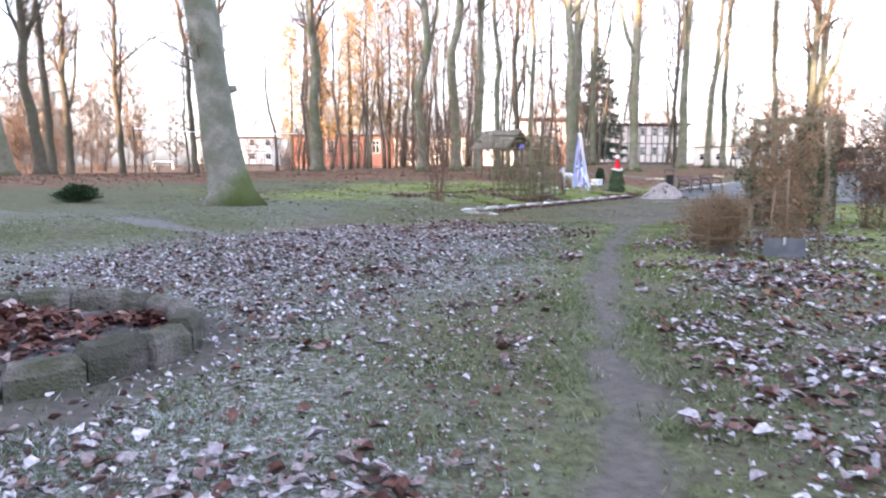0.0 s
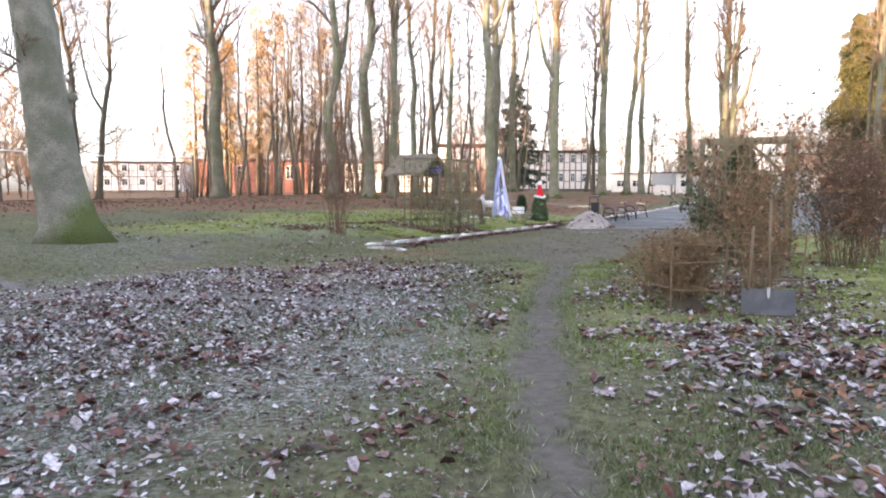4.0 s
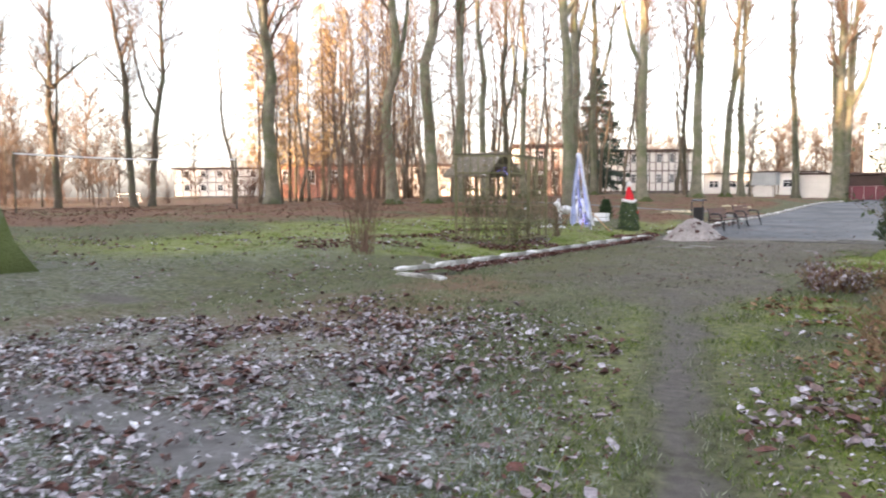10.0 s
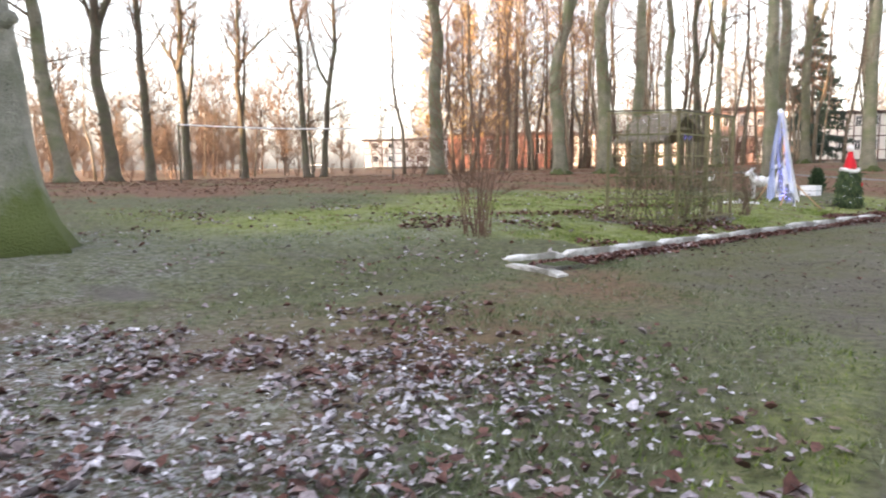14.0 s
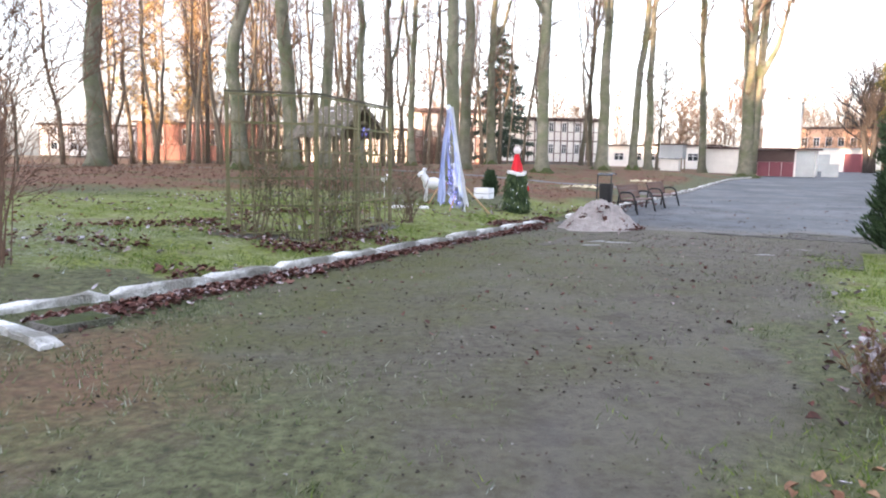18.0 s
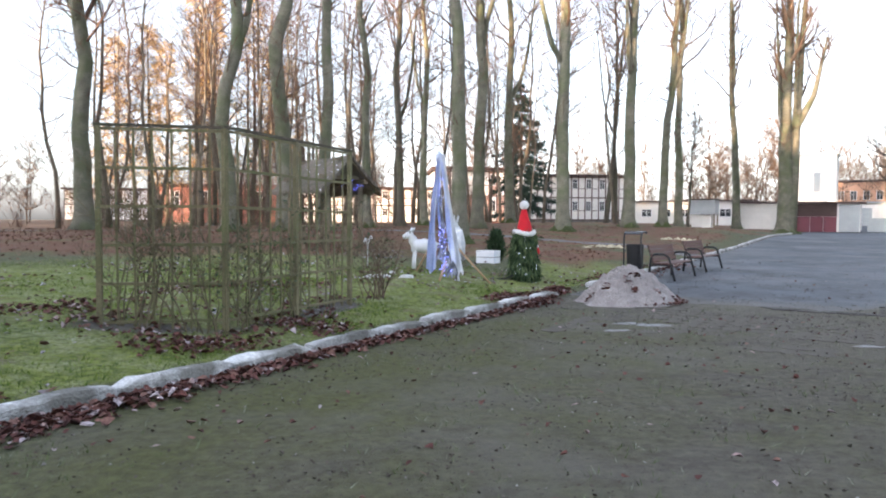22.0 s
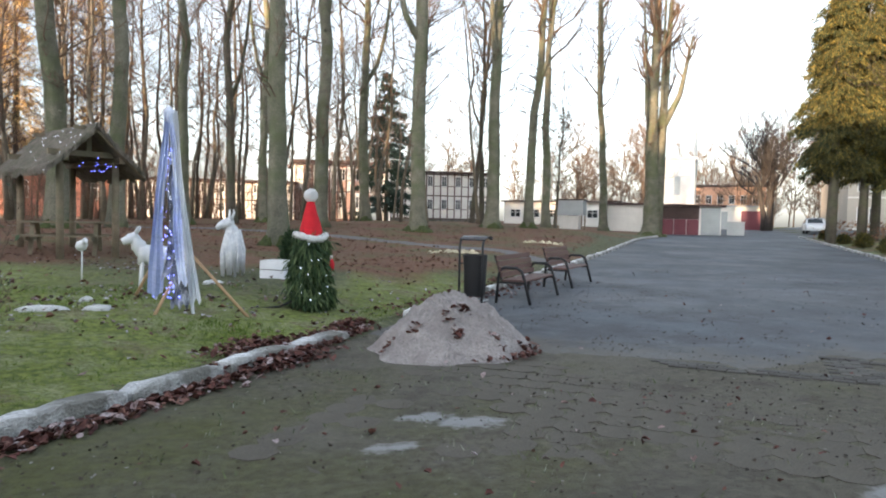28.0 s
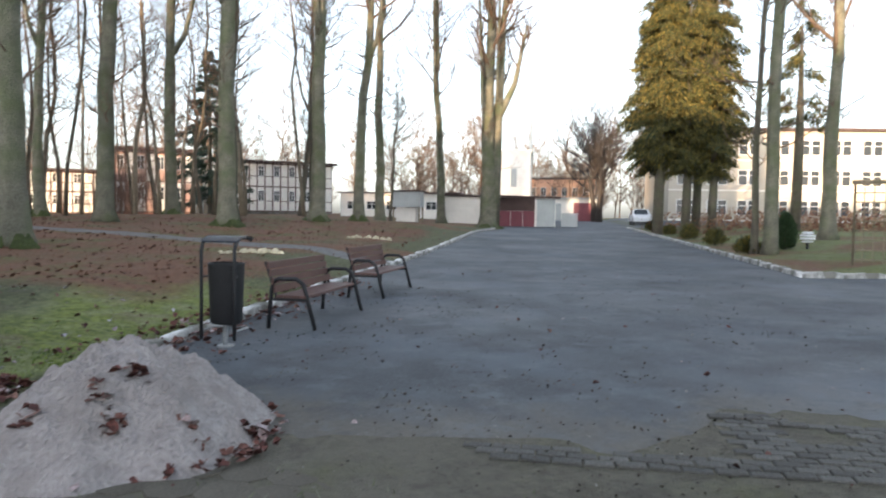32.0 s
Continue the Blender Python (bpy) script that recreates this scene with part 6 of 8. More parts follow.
def santa_tree():
    x, y = 8.5, 34.42
    z = hz(x, y)
    root = thing("spruce_gnome", pose(x, y, z), "spruce-branch gnome with a red felt hat", "decoration")
    p, d = crown_points(2600, 40, lambda k: 0.23 * (1 - 0.5 * k) + 0.015, 0.14, 1.14, 0.5)
    d = d * 0.25
    d[:, 2] = -1.0
    part("spruce_mantle", sprays("branches", p, d, 0.19, SPRUCE, 41, 0.5, 8, 0.07), None, root)
    part("stake", Acc().tube([(0, 0, -0.1), (0, 0, 1.4)], 0.03, 6), WOOD_OLD, root)
    hat = Acc()
    n, mm = 20, 9
    rnd = random.Random(2)
    pts = [(-0.0 + 0.0 * k, 0, 1.07 + 0.58 * k / mm) for k in range(mm + 1)]
    rad = [(lambda a, k=k: 0.205 * (1 - 0.78 * (k / mm) ** 0.9) * (1 + 0.05 * math.sin(3 * a + k * 0.8) + 0.03 * math.sin(5 * a - k))) for k in range(mm + 1)]
    part("hat", hat.tube(pts, rad, n), RED_FELT, root, "red felt hat", smooth=True)
    brim = Acc()
    ring = [(math.cos(t) * 0.215, math.sin(t) * 0.215, 1.08 + 0.03 * math.sin(t * 2 + 1)) for t in [2 * math.pi * i / 22 for i in range(23)]]
    part("brim", brim.tube(ring, [0.055 + 0.009 * math.sin(i * 2.4) for i in range(23)], 8), WHITE_FUR, root, "white fur brim", smooth=True)
    bm = bmesh.new()
    bmesh.ops.create_icosphere(bm, subdivisions=3, radius=0.105)
    for v in bm.verts:
        v.co *= 1 + 0.09 * noise.noise(v.co * 18)
        v.co += Vector((0, 0, 1.70))
    me = bpy.data.meshes.new("pompom")
    bm.to_mesh(me)
    bm.free()
    me.materials.append(WHITE_FUR)
    part("pompom", me, None, root, "white fur bobble")
    for sg in (1,):
        part("sleeve", Acc().tube([(0.16, 0.02, 1.05), (0.25, 0.03, 0.92), (0.28, 0.04, 0.8)], [0.05, 0.06, 0.055], 8), MOSS, root, "dark green sleeve", smooth=True)
        part("mitten", Acc().tube([(0.28 * sg, 0.05, 0.76), (0.31 * sg, 0.02, 0.66), (0.32 * sg, 0.0, 0.58)], [0.05, 0.06, 0.035], 8), RED_FELT, root, "red mitten", smooth=True)
        part("cuff", Acc().tube([(0.275 * sg, 0.05, 0.75), (0.28 * sg, 0.045, 0.81)], [0.066, 0.066], 9), WHITE_FUR, root, "white fur cuff", smooth=True)
    led = Acc()
    for i in range(60):
        a, k = rnd.uniform(0, 6.28), rnd.uniform(0.05, 0.75)
        r = 0.30 * (1 - 0.5 * k) + 0.03
        c = Vector((math.cos(a) * r, math.sin(a) * r, 0.05 + 1.25 * k))
        led.box(c - Vector((0.008,) * 3), c + Vector((0.008,) * 3))
    ls = thing("light_string", pose(x, y, z), "cold-white fairy lights on spruce branches", "fairy lights")
    tagged(part("bulbs", led, LAMP_COLD, ls), kind="stuff")
    part("cable", Acc().tube([(-0.2, -0.12, 0.16), (-0.45, -0.2, 0.06), (-0.7, -0.3, 0.05), (-0.95, -0.35, 0.06)], 0.018, 6), RUBBER, ls)


santa_tree()


def planter_box(x, y, yaw, w=0.5, d=0.45, h=0.34):
    root = thing("planter_box", pose(x, y, hz(x, y) - 0.02, 0, 0, yaw), "white painted slatted crate used as a planter", "planter")
    t = 0.02
    for z0, z1 in ((0.0, 0.16), (0.175, h)):
        for lo, hi in (((-w / 2, -d / 2, z0), (w / 2, -d / 2 + t, z1)), ((-w / 2, d / 2 - t, z0), (w / 2, d / 2, z1)), ((-w / 2, -d / 2 + t, z0), (-w / 2 + t, d / 2 - t, z1)), ((w / 2 - t, -d / 2 + t, z0), (w / 2, d / 2 - t, z1))):
            part("board", Acc().box(lo, hi), WHITE_BOARD, root)
    for px in (-1, 1):
        for py in (-1, 1):
            part("corner_post", Acc().box((px * (w / 2 - 0.045) - 0.022, py * (d / 2 - 0.045) - 0.022, 0), (px * (w / 2 - 0.045) + 0.022, py * (d / 2 - 0.045) + 0.022, h - 0.01)), WHITE_BOARD, root)
    part("soil", Acc().box((-w / 2 + t + 0.002, -d / 2 + t + 0.002, 0.02), (w / 2 - t - 0.002, d / 2 - t - 0.002, h - 0.06)), STONE, root)


planter_box(8.12, 37.2, -32)
cone_shrub(8.42, 37.75, 0.8, 0.17, 95, "small spruce sprig standing behind the white crate", "spruce_sprig", 420, 0.14)


def mulch_mound(x, y, r, h, seed):
    """A small mound of brown mulch."""
    a = Acc()
    n, mm = 22, 8
    for j in range(mm + 1):
        k = j / mm
        for i in range(n):
            an = 2 * math.pi * i / n
            q = r * k * (1 + 0.16 * math.sin(3 * an + seed) + 0.1 * math.sin(7 * an + 2 * seed))
            px, py = x + q * math.cos(an), y + q * math.sin(an)
            a.v.append((px, py, hz(px, py) - 0.035 + h * (1 - k * k) + 0.03 * noise.noise((px * 9, py * 9, seed)) * (1 - k)))
    for j in range(mm):
        for i in range(n):
            p, q = j * n + i, j * n + (i + 1) % n
            a.f.append((p, p + n, q + n, q))
    tagged(new("mulch_mound", a.mesh("mulch_mound", DARK_SOIL, True)), "dark brown mulch heaped round a shrub's foot", "mulch", "mulch mounds")



# ---- sand heap ----
HEAP = (10.0, 31.85, 0.92, 0.57)


def heap_height(x, y):
    """Height of the sand over the drive, lumpy and domed."""
    cx, cy, R, H = HEAP
    an = math.atan2(y - cy, x - cx)
    k = min(1.0, math.hypot(x - cx, y - cy) / (R * (1 + 0.06 * math.sin(2 * an + 0.6) + 0.05 * math.sin(5 * an + 1) + 0.04 * math.sin(9 * an))))
    dome = H * (0.95 * (1 - k ** 1.95) + 0.08 * (1 - k) ** 1.3)
    lumps = 0.5 * noise.noise((x * 2.4, y * 2.4, 1)) + 0.6 * noise.noise((x * 5.5, y * 5.5, 2)) + 0.5 * noise.noise((x * 12, y * 12, 3)) + 0.32 * noise.noise((x * 27, y * 27, 4))
    return dome + 0.11 * lumps * (1 - k ** 4) + 0.03 * (1 - k)


def sand_mound():
    cx, cy, R, H = HEAP
    n, mm = 120, 54
    a = Acc()
    for j in range(mm + 1):
        k = 1.12 * j / mm
        for i in range(n):
            an = 2 * math.pi * i / n
            q = R * k * (1 + 0.06 * math.sin(2 * an + 0.6) + 0.05 * math.sin(5 * an + 1) + 0.04 * math.sin(9 * an))
            x, y = cx + q * math.cos(an), cy + q * math.sin(an)
            rim = max(0.0, k - 1.0) / 0.12
            a.v.append((x, y, float(height(*xy(us(x, y)[0], -0.5))) + heap_height(x, y) + 0.03 - 0.07 * rim))
    for j in range(mm):
        for i in range(n):
            p, q = j * n + i, j * n + (i + 1) % n
            a.f.append((p, p + n, q + n, q))
    a.f.append(tuple(range(n)))
    ob = new("sand_mound", a.mesh("sand_mound", SAND, True))
    tagged(ob, "heap of pale grey-brown sand with fallen leaves", "sand")


sand_mound()


# ---- benches and bin ----
def bench(m):
    root = thing("park_bench", m, "brown wooden park bench with black metal armrest legs", "bench", "park benches")
    L = 1.95
    for x in (0.03, L - 0.03):
        prof = [(0.62, -0.0), (0.50, 0.45), (0.46, 0.58), (0.36, 0.645), (0.12, 0.645), (0.05, 0.60), (0.02, 0.5), (-0.02, 0.0)]
        leg = Acc().tube([(x, y, z) for y, z in prof], 0.028, 8)
        part("side_frame", leg, BLACK_METAL, root, smooth=True)
        part("seat_bearer", Acc().box((x - 0.02, 0.05, 0.36), (x + 0.02, 0.5, 0.4)), BLACK_METAL, root)
        part("back_bearer", Acc().bar((x, 0.1, 0.38), (x, -0.06, 0.86), 0.04, 0.025), BLACK_METAL, root)
    for i in range(4):
        y0 = 0.10 + i * 0.105
        part("seat_slat", Acc().box((0, y0, 0.402), (L, y0 + 0.092, 0.435)), BENCH_WOOD, root)
    for i in range(4):
        z0 = 0.47 + i * 0.1
        y0 = 0.095 - (z0 - 0.38) * 0.33
        part("back_slat", Acc().box((0, y0, z0), (L, y0 + 0.03, z0 + 0.088)), BENCH_WOOD, root)
    for x in (0.06, L - 0.06):
        for i in range(4):
            z0 = 0.51 + i * 0.1
            y0 = 0.125 - (z0 - 0.38) * 0.33
            part("bolt", Acc().tube([(x, y0, z0), (x, y0 + 0.012, z0)], 0.009, 6), GREY_METAL, root)
    return root


BD = (0.634, 0.774)
byaw = math.degrees(math.atan2(BD[1], BD[0]))
# the seat faces the road: local +y points to the road side
b1 = bench(pose(0, 0, 0))
b1.matrix_world = pose(13.14, 37.13, hz(12.9, 36.2) + 0.012, 0, 0, byaw + 180)
copy_thing(b1, pose(15.14, 39.62, hz(14.9, 38.8) + 0.012, 0, 0, byaw + 180))


def litter_bin():
    x, y = 11.2, 34.75
    z = hz(11.5, 34.4) + 0.015
    root = thing("litter_bin", pose(x, y, z, 0, 0, byaw + 90), "black metal litter bin with a curved rain hood", "litter bin")
    w = 0.4
    for sx in (-1, 1):
        arch = [(sx * w / 2, 0.17, 0.1), (sx * w / 2, 0.17, 0.6), (sx * w / 2, 0.17, 1.08), (sx * w / 2, 0.14, 1.17), (sx * w / 2, 0.06, 1.215), (sx * w / 2, -0.1, 1.235), (sx * w / 2, -0.22, 1.2)]
        part("frame_post", Acc().tube(arch, 0.02, 8), BLACK_METAL, root, smooth=True)
    body = Acc()
    n = 22
    for zz, k in ((0.26, 0.86), (0.285, 0.95), (0.92, 1.08), (0.94, 1.1), (0.945, 1.02), (0.32, 0.9)):
        for i in range(n):
            a = 2 * math.pi * i / n
            cx_ = math.copysign(abs(math.cos(a)) ** 0.75, math.cos(a))
            sy_ = math.copysign(abs(math.sin(a)) ** 0.75, math.sin(a))
            body.v.append((cx_ * 0.18 * k, sy_ * 0.155 * k - 0.02, zz))
    for j in range(5):
        for i in range(n):
            p, q = j * n + i, j * n + (i + 1) % n
            body.f.append((p, q, q + n, p + n))
    body.f.append(tuple(reversed(range(n))))
    body.f.append(tuple(5 * n + i for i in range(n)))
    basket = part("basket", body, BLACK_METAL, root, smooth=True)
    part("rim", Acc().tube([(math.cos(t) * 0.195, math.sin(t) * 0.168 - 0.02, 0.94) for t in [2 * math.pi * i / 20 for i in range(21)]], 0.011, 6), BLACK_METAL, basket, smooth=True)
    hood = Acc()
    for i in range(10):
        t = i / 9
        y_ = 0.15 - 0.40 * t
        z_ = 1.16 + 0.075 * math.sin(math.pi * (0.08 + 0.72 * t))
        e = 0.02 if i in (0, 9) else 0.0
        hood.v += [(-w / 2 - 0.03 + e, y_, z_), (w / 2 + 0.03 - e, y_, z_), (w / 2 + 0.03 - e, y_, z_ + 0.018), (-w / 2 - 0.03 + e, y_, z_ + 0.018)]
    for i in range(9):
        for j in range(4):
            p, q = i * 4 + j, i * 4 + (j + 1) % 4
            hood.f.append((p, p + 4, q + 4, q))
    hood.f += [(0, 1, 2, 3), (39, 38, 37, 36)]
    part("hood", hood, HOOD_METAL, root, "glossy blue-black rain hood")
    part("hoop", Acc().tube([(-w / 2, 0.17, 0.2), (-w / 2, -0.14, 0.2), (w / 2, -0.14, 0.2), (w / 2, 0.17, 0.2)], 0.012, 6), GREY_METAL, root)
    for sx in (-1, 1):
        part("hanger", Acc().bar((sx * w / 2, 0.16, 0.8), (sx * 0.17, 0.05, 0.8), 0.018), BLACK_METAL, root)
    part("pedestal", Acc().tube([(0, 0, -0.02), (0, 0, 0.27)], 0.03, 9), GREY_METAL, root)
    part("foot_plate", Acc().tube([(0, 0, -0.01), (0, 0, 0.014)], 0.1, 14), GREY_METAL, root)


litter_bin()


# ---- round flower bed of stones ----
def stone_bed():
    cx, cy, R = -3.65, 5.6, 1.57
    root = thing("flower_bed", pose(cx, cy, hz(cx, cy)), "round raised flower bed of mossy concrete stones", "flower bed")
    rnd = random.Random(6)
    n = 19
    for i in range(n):
        a = Acc()
        a0, a1 = 2 * math.pi * (i + 0.02) / n, 2 * math.pi * (i + 0.98) / n
        h = 0.24 + rnd.uniform(-0.05, 0.03)
        dr = rnd.uniform(-0.07, 0.06)
        pts = []
        for zz, ins in ((-0.12, 0), (h - 0.07, 0.0), (h, 0.06)):
            for ang in (a0 + ins * 0.4, (a0 + a1) / 2, a1 - ins * 0.4):
                pts.append(((R + dr - ins) * math.cos(ang), (R + dr - ins) * math.sin(ang), zz + rnd.uniform(-0.04, 0.03)))
            for ang in (a1 - ins * 0.4, (a0 + a1) / 2, a0 + ins * 0.4):
                pts.append(((R + dr - 0.24 + ins) * math.cos(ang), (R + dr - 0.24 + ins) * math.sin(ang), zz + rnd.uniform(-0.012, 0.012)))
        a.v = pts
        for j in range(2):
            for q in range(6):
                a.f.append((j * 6 + q, j * 6 + (q + 1) % 6, j * 6 + 6 + (q + 1) % 6, j * 6 + 6 + q))
        a.f.append((12, 13, 16, 17))
        a.f.append((13, 14, 15, 16))
        part("stone", a, STONE, root)
    so = Acc()
    m2, n2 = 10, 40
    for j in range(m2 + 1):
        for i in range(n2):
            an = 2 * math.pi * i / n2
            r = (R - 0.2) * j / m2
            x, y = r * math.cos(an), r * math.sin(an)
            hp = 0.3 * math.exp(-((x + 0.45) ** 2 + y ** 2) / 0.5)
            so.v.append((x, y, 0.03 + hp + 0.04 * noise.noise((x * 3, y * 3, 0))))
    for j in range(m2):
        for i in range(n2):
            p, q = j * n2 + i, j * n2 + (i + 1) % n2
            so.f.append((p, p + n2, q + n2, q))
    part("soil", so, BED_SOIL, root, "frosted bare soil", smooth=True)


stone_bed()


# ---- shrubs on the path's right ----
def twiggy_bush(x, y, r, h, seed, label, stems=40, leaves=1200, leafmat=None, twig=None, size=0.07, name="bush", spread=0.35):
    root = thing(name, pose(x, y, hz(x, y) - 0.03), label, "shrub")
    rnd = random.Random(seed)
    st = Acc()
    for i in range(stems):
        a, rr = rnd.uniform(0, 6.28), r * 0.55 * math.sqrt(rnd.random())
        d = Vector((math.cos(a) * spread * rnd.random(), math.sin(a) * spread * rnd.random(), 1))
        limb(st, rnd, (rr * math.cos(a), rr * math.sin(a), 0), d, h * rnd.uniform(0.6, 1.05), rnd.uniform(0.006, 0.013), 2, 4, 0.15, 4, 0.2)
    if name == "dry_shrub":
        st.v = [(px * 0.8, py * 0.8, pz) for px, py, pz in st.v]
    part("stem_tangle", st, twig or TWIG, root)
    if leaves:
        rs = np.random.RandomState(seed)
        vv = np.array(st.v)
        vv = vv[vv[:, 2] > h * 0.12]
        p = vv[rs.randint(0, len(vv), leaves)] + rs.normal(0, 0.03, (leaves, 3))
        part("foliage", sprays("leaves", p, rs.normal(0, 1, (leaves, 3)), size, leafmat or BROWN_LEAF, seed, 0.3, 1), None, root)
    return root


twiggy_bush(-0.17, 24.0, 0.5, 3.5, 401, "bare many-stemmed reddish shrub on the lawn", 30, 300, BROWN_LEAF, TWIG_SHRUB, 0.04, "bare_shrub", 0.4)
twiggy_bush(4.75, 11.95, 0.44, 0.88, 402, "low dry brown shrub in a frame of canes", 60, 1100, DRY_LEAF, TWIG_TAN, 0.05, "dry_shrub", 0.2)
twiggy_bush(5.05, 13.1, 0.6, 0.7, 408, "loose clump of dry tan stalks behind the caned shrub", 44, 700, DRY_LEAF, TWIG_TAN, 0.055, "dry_stalks", 0.5)
twiggy_bush(6.3, 12.75, 0.5, 2.3, 403, "tall dry beech bush with brown leaves", 30, 1000, BROWN_LEAF, TWIG_TAN, 0.08, "beech_bush", 0.2)
twiggy_bush(10.4, 16.6, 0.9, 2.6, 404, "tall dry beech bush with brown leaves", 60, 2600, BROWN_LEAF, TWIG, 0.085, "beech_bush", 0.25)
twiggy_bush(12.6, 18.4, 1.0, 2.6, 405, "dry brown hedge bush behind the lawn", 60, 2600, BROWN_LEAF, TWIG, 0.085, "beech_bush", 0.25)
twiggy_bush(7.75, 19.25, 0.75, 0.38, 406, "low clump of dead perennials with frosted leaves", 46, 900, LITTER, TWIG_TAN, 0.085, "dead_perennials", 0.7)
twiggy_bush(8.6, 18.6, 0.75, 0.45, 407, "low clump of dead brown perennials by the arbour", 46, 800, DRY_LEAF, TWIG_TAN, 0.08, "dead_perennials", 0.7)
twiggy_bush(6.0, 14.9, 0.6, 0.28, 409, "thin patch of dead brown stalks in grass", 22, 260, BROWN_LEAF, TWIG_TAN, 0.07, "dead_perennials", 0.6)


def cane_frame(x, y, r, h):
    root = thing("cane_frame", pose(x, y, hz(x, y)), "square frame of canes tied round a shrub", "plant support")
    c = [(-r, -r), (r, -r), (r, r), (-r, r)]
    rnd = random.Random(9)
    for px, py in c:
        part("upright_cane", Acc().tube([(px, py, -0.1), (px + rnd.uniform(-0.06, 0.06), py + rnd.uniform(-0.06, 0.06), h + rnd.uniform(-0.12, 0.12))], 0.012, 6), CANE, root)
    for z in (h * 0.28, h * 0.62, h * 0.88):
        for (ax, ay), (bx, by) in zip(c, c[1:] + c[:1]):
            part("cross_cane", Acc().tube([(ax * 1.1, ay * 1.1, z + rnd.uniform(-0.03, 0.03)), (bx * 1.1, by * 1.1, z + rnd.uniform(-0.05, 0.05))], 0.010, 6), CANE, root)


cane_frame(4.75, 11.95, 0.33, 1.0)
cane_frame(6.3, 12.75, 0.36, 1.05)
mulch_mound(4.75, 11.9, 0.3, 0.24, 5.0)
mulch_mound(6.3, 12.7, 0.3, 0.2, 8.0)


def snow_shovel(x, y, yaw, lean, label, blade=True):
    root = thing("snow_shovel", pose(x, y, hz(x, y), -lean, 0, yaw), label, "shovel")
    part("shaft", Acc().tube([(0, 0, 0.2), (0.01, 0, 1.45)], [0.017, 0.016], 8), CANE, root, "pale wooden shaft", smooth=True)
    b = Acc()
    n = 10
    for i in range(n + 1):
        t = -1 + 2 * i / n
        for z, d in ((0.0, -0.09), (0.16, -0.03), (0.32, -0.0)):
            b.v.append((t * 0.31, d - 0.05 * t * t * -1, z))
    for i in range(n):
        for j in range(2):
            p = i * 3 + j
            b.f.append((p, p + 3, p + 4, p + 1))
    me = b.mesh("blade", SHOVEL_BLADE)
    ob = part("blade", me, None, root, "dark grey scoop blade")
    so_ = ob.modifiers.new("thickness", "SOLIDIFY")
    so_.thickness = 0.008
    part("socket", Acc().tube([(0, 0, 0.14), (0, 0, 0.34)], [0.026, 0.02], 8), GREY_METAL, root)


snow_shovel(5.56, 11.34, -26, 10, "snow shovel with dark scoop leaning on the bush")
stick = thing("wooden_stick", pose(5.36, 11.5, hz(5.36, 11.5), -6, 3, -24), "pale wooden tool handle leaning beside the shovel", "stick")
part("shaft", Acc().tube([(0, 0, 0.0), (0.01, 0, 1.1)], [0.017, 0.015], 8), CANE, stick, smooth=True)


# ---- arbour with ivy at the right ----
def arbour(x, y, yaw, w, d, h, label):
    z = hz(x, y)
    m = pose(x, y, z, 0, 0, yaw)
    root = thing("garden_arbour", m, label, "arbour")
    for k, ww, cc in ((Matrix(), w, 7), (pose(w, 0, 0, 0, 0, 90), d, 5), (pose(0, 0, 0, 0, 0, 90), d, 5)):
        lattice("arbour", k, ww, h, WOOD_OLD, "", root, cols=cc, rows=9, slat=0.026)
    if d > 1.3:
        part("seat_plank", Acc().box((0.1, d * 0.55, 0.42), (w - 0.1, d * 0.9, 0.47)), WOOD_OLD, root)
        part("seat_plank", Acc().box((0.1, d * 0.2, 0.42), (w - 0.1, d * 0.5, 0.47)), WOOD_OLD, root)
        for bx, sg in ((0.0, 1), (w, -1)):
            part("brace", Acc().bar((bx, -0.06, h - 0.75), (bx + sg * 0.7, -0.06, h - 0.05), 0.06), WOOD_OLD, root)
            part("rustic_post", Acc().tube([(bx - 0.02, -0.07, -0.1), (bx + 0.02, -0.08, h * 0.4), (bx - 0.01, -0.07, h * 0.75), (bx, -0.07, h + 0.05)], [0.055, 0.05, 0.05, 0.042], 9), WOOD_OLD, root)
    for i in range(5):
        part("rafter", Acc().box((-0.08, d * i / 4 - 0.025, h), (w + 0.08, d * i / 4 + 0.025, h + 0.06)), WOOD_OLD, root)


arbour(7.55, 17.15, -36, 1.6, 1.5, 2.55, "weathered wooden garden arbour with lattice sides")
climber("ivy", (7.6, 17.15), (8.75, 16.35), 2.1, 501, "green ivy grown over the arbour", 34, 4200, None, IVY, 0.09)
arbour(29.4, 38.9, -58, 1.7, 1.2, 2.35, "pale wooden garden arbour on the far lawn")

# ---- two posts with a rope on the lawn ----
POST_L, POST_R = (-17.0, 39.0), (-9.3, 45.6)
for qx, qy in (POST_L, POST_R):
    ps = thing("net_post", pose(qx, qy, hz(qx, qy) - 0.1), "thin dark steel post for a net on the lawn", "post", "net posts")
    part("pole", Acc().tube([(0, 0, 0), (0, 0, 2.75)], 0.045, 8), BARK_DARK, ps)
    part("cap", Acc().tube([(0, 0, 2.75), (0, 0, 2.79)], 0.055, 8), BARK_DARK, ps)
wire = thing("rope", pose(0, 0, 0), "pale rope strung between two posts", "rope")
wp = []
for i in range(17):
    k = i / 16
    wp.append((POST_L[0] + (POST_R[0] - POST_L[0]) * k, POST_L[1] + (POST_R[1] - POST_L[1]) * k, hz(*POST_L) * (1 - k) + hz(*POST_R) * k + 2.6 - 0.12 * math.sin(math.pi * k)))
part("cord", Acc().tube(wp, 0.03, 5), WHITE_BOARD, wire)


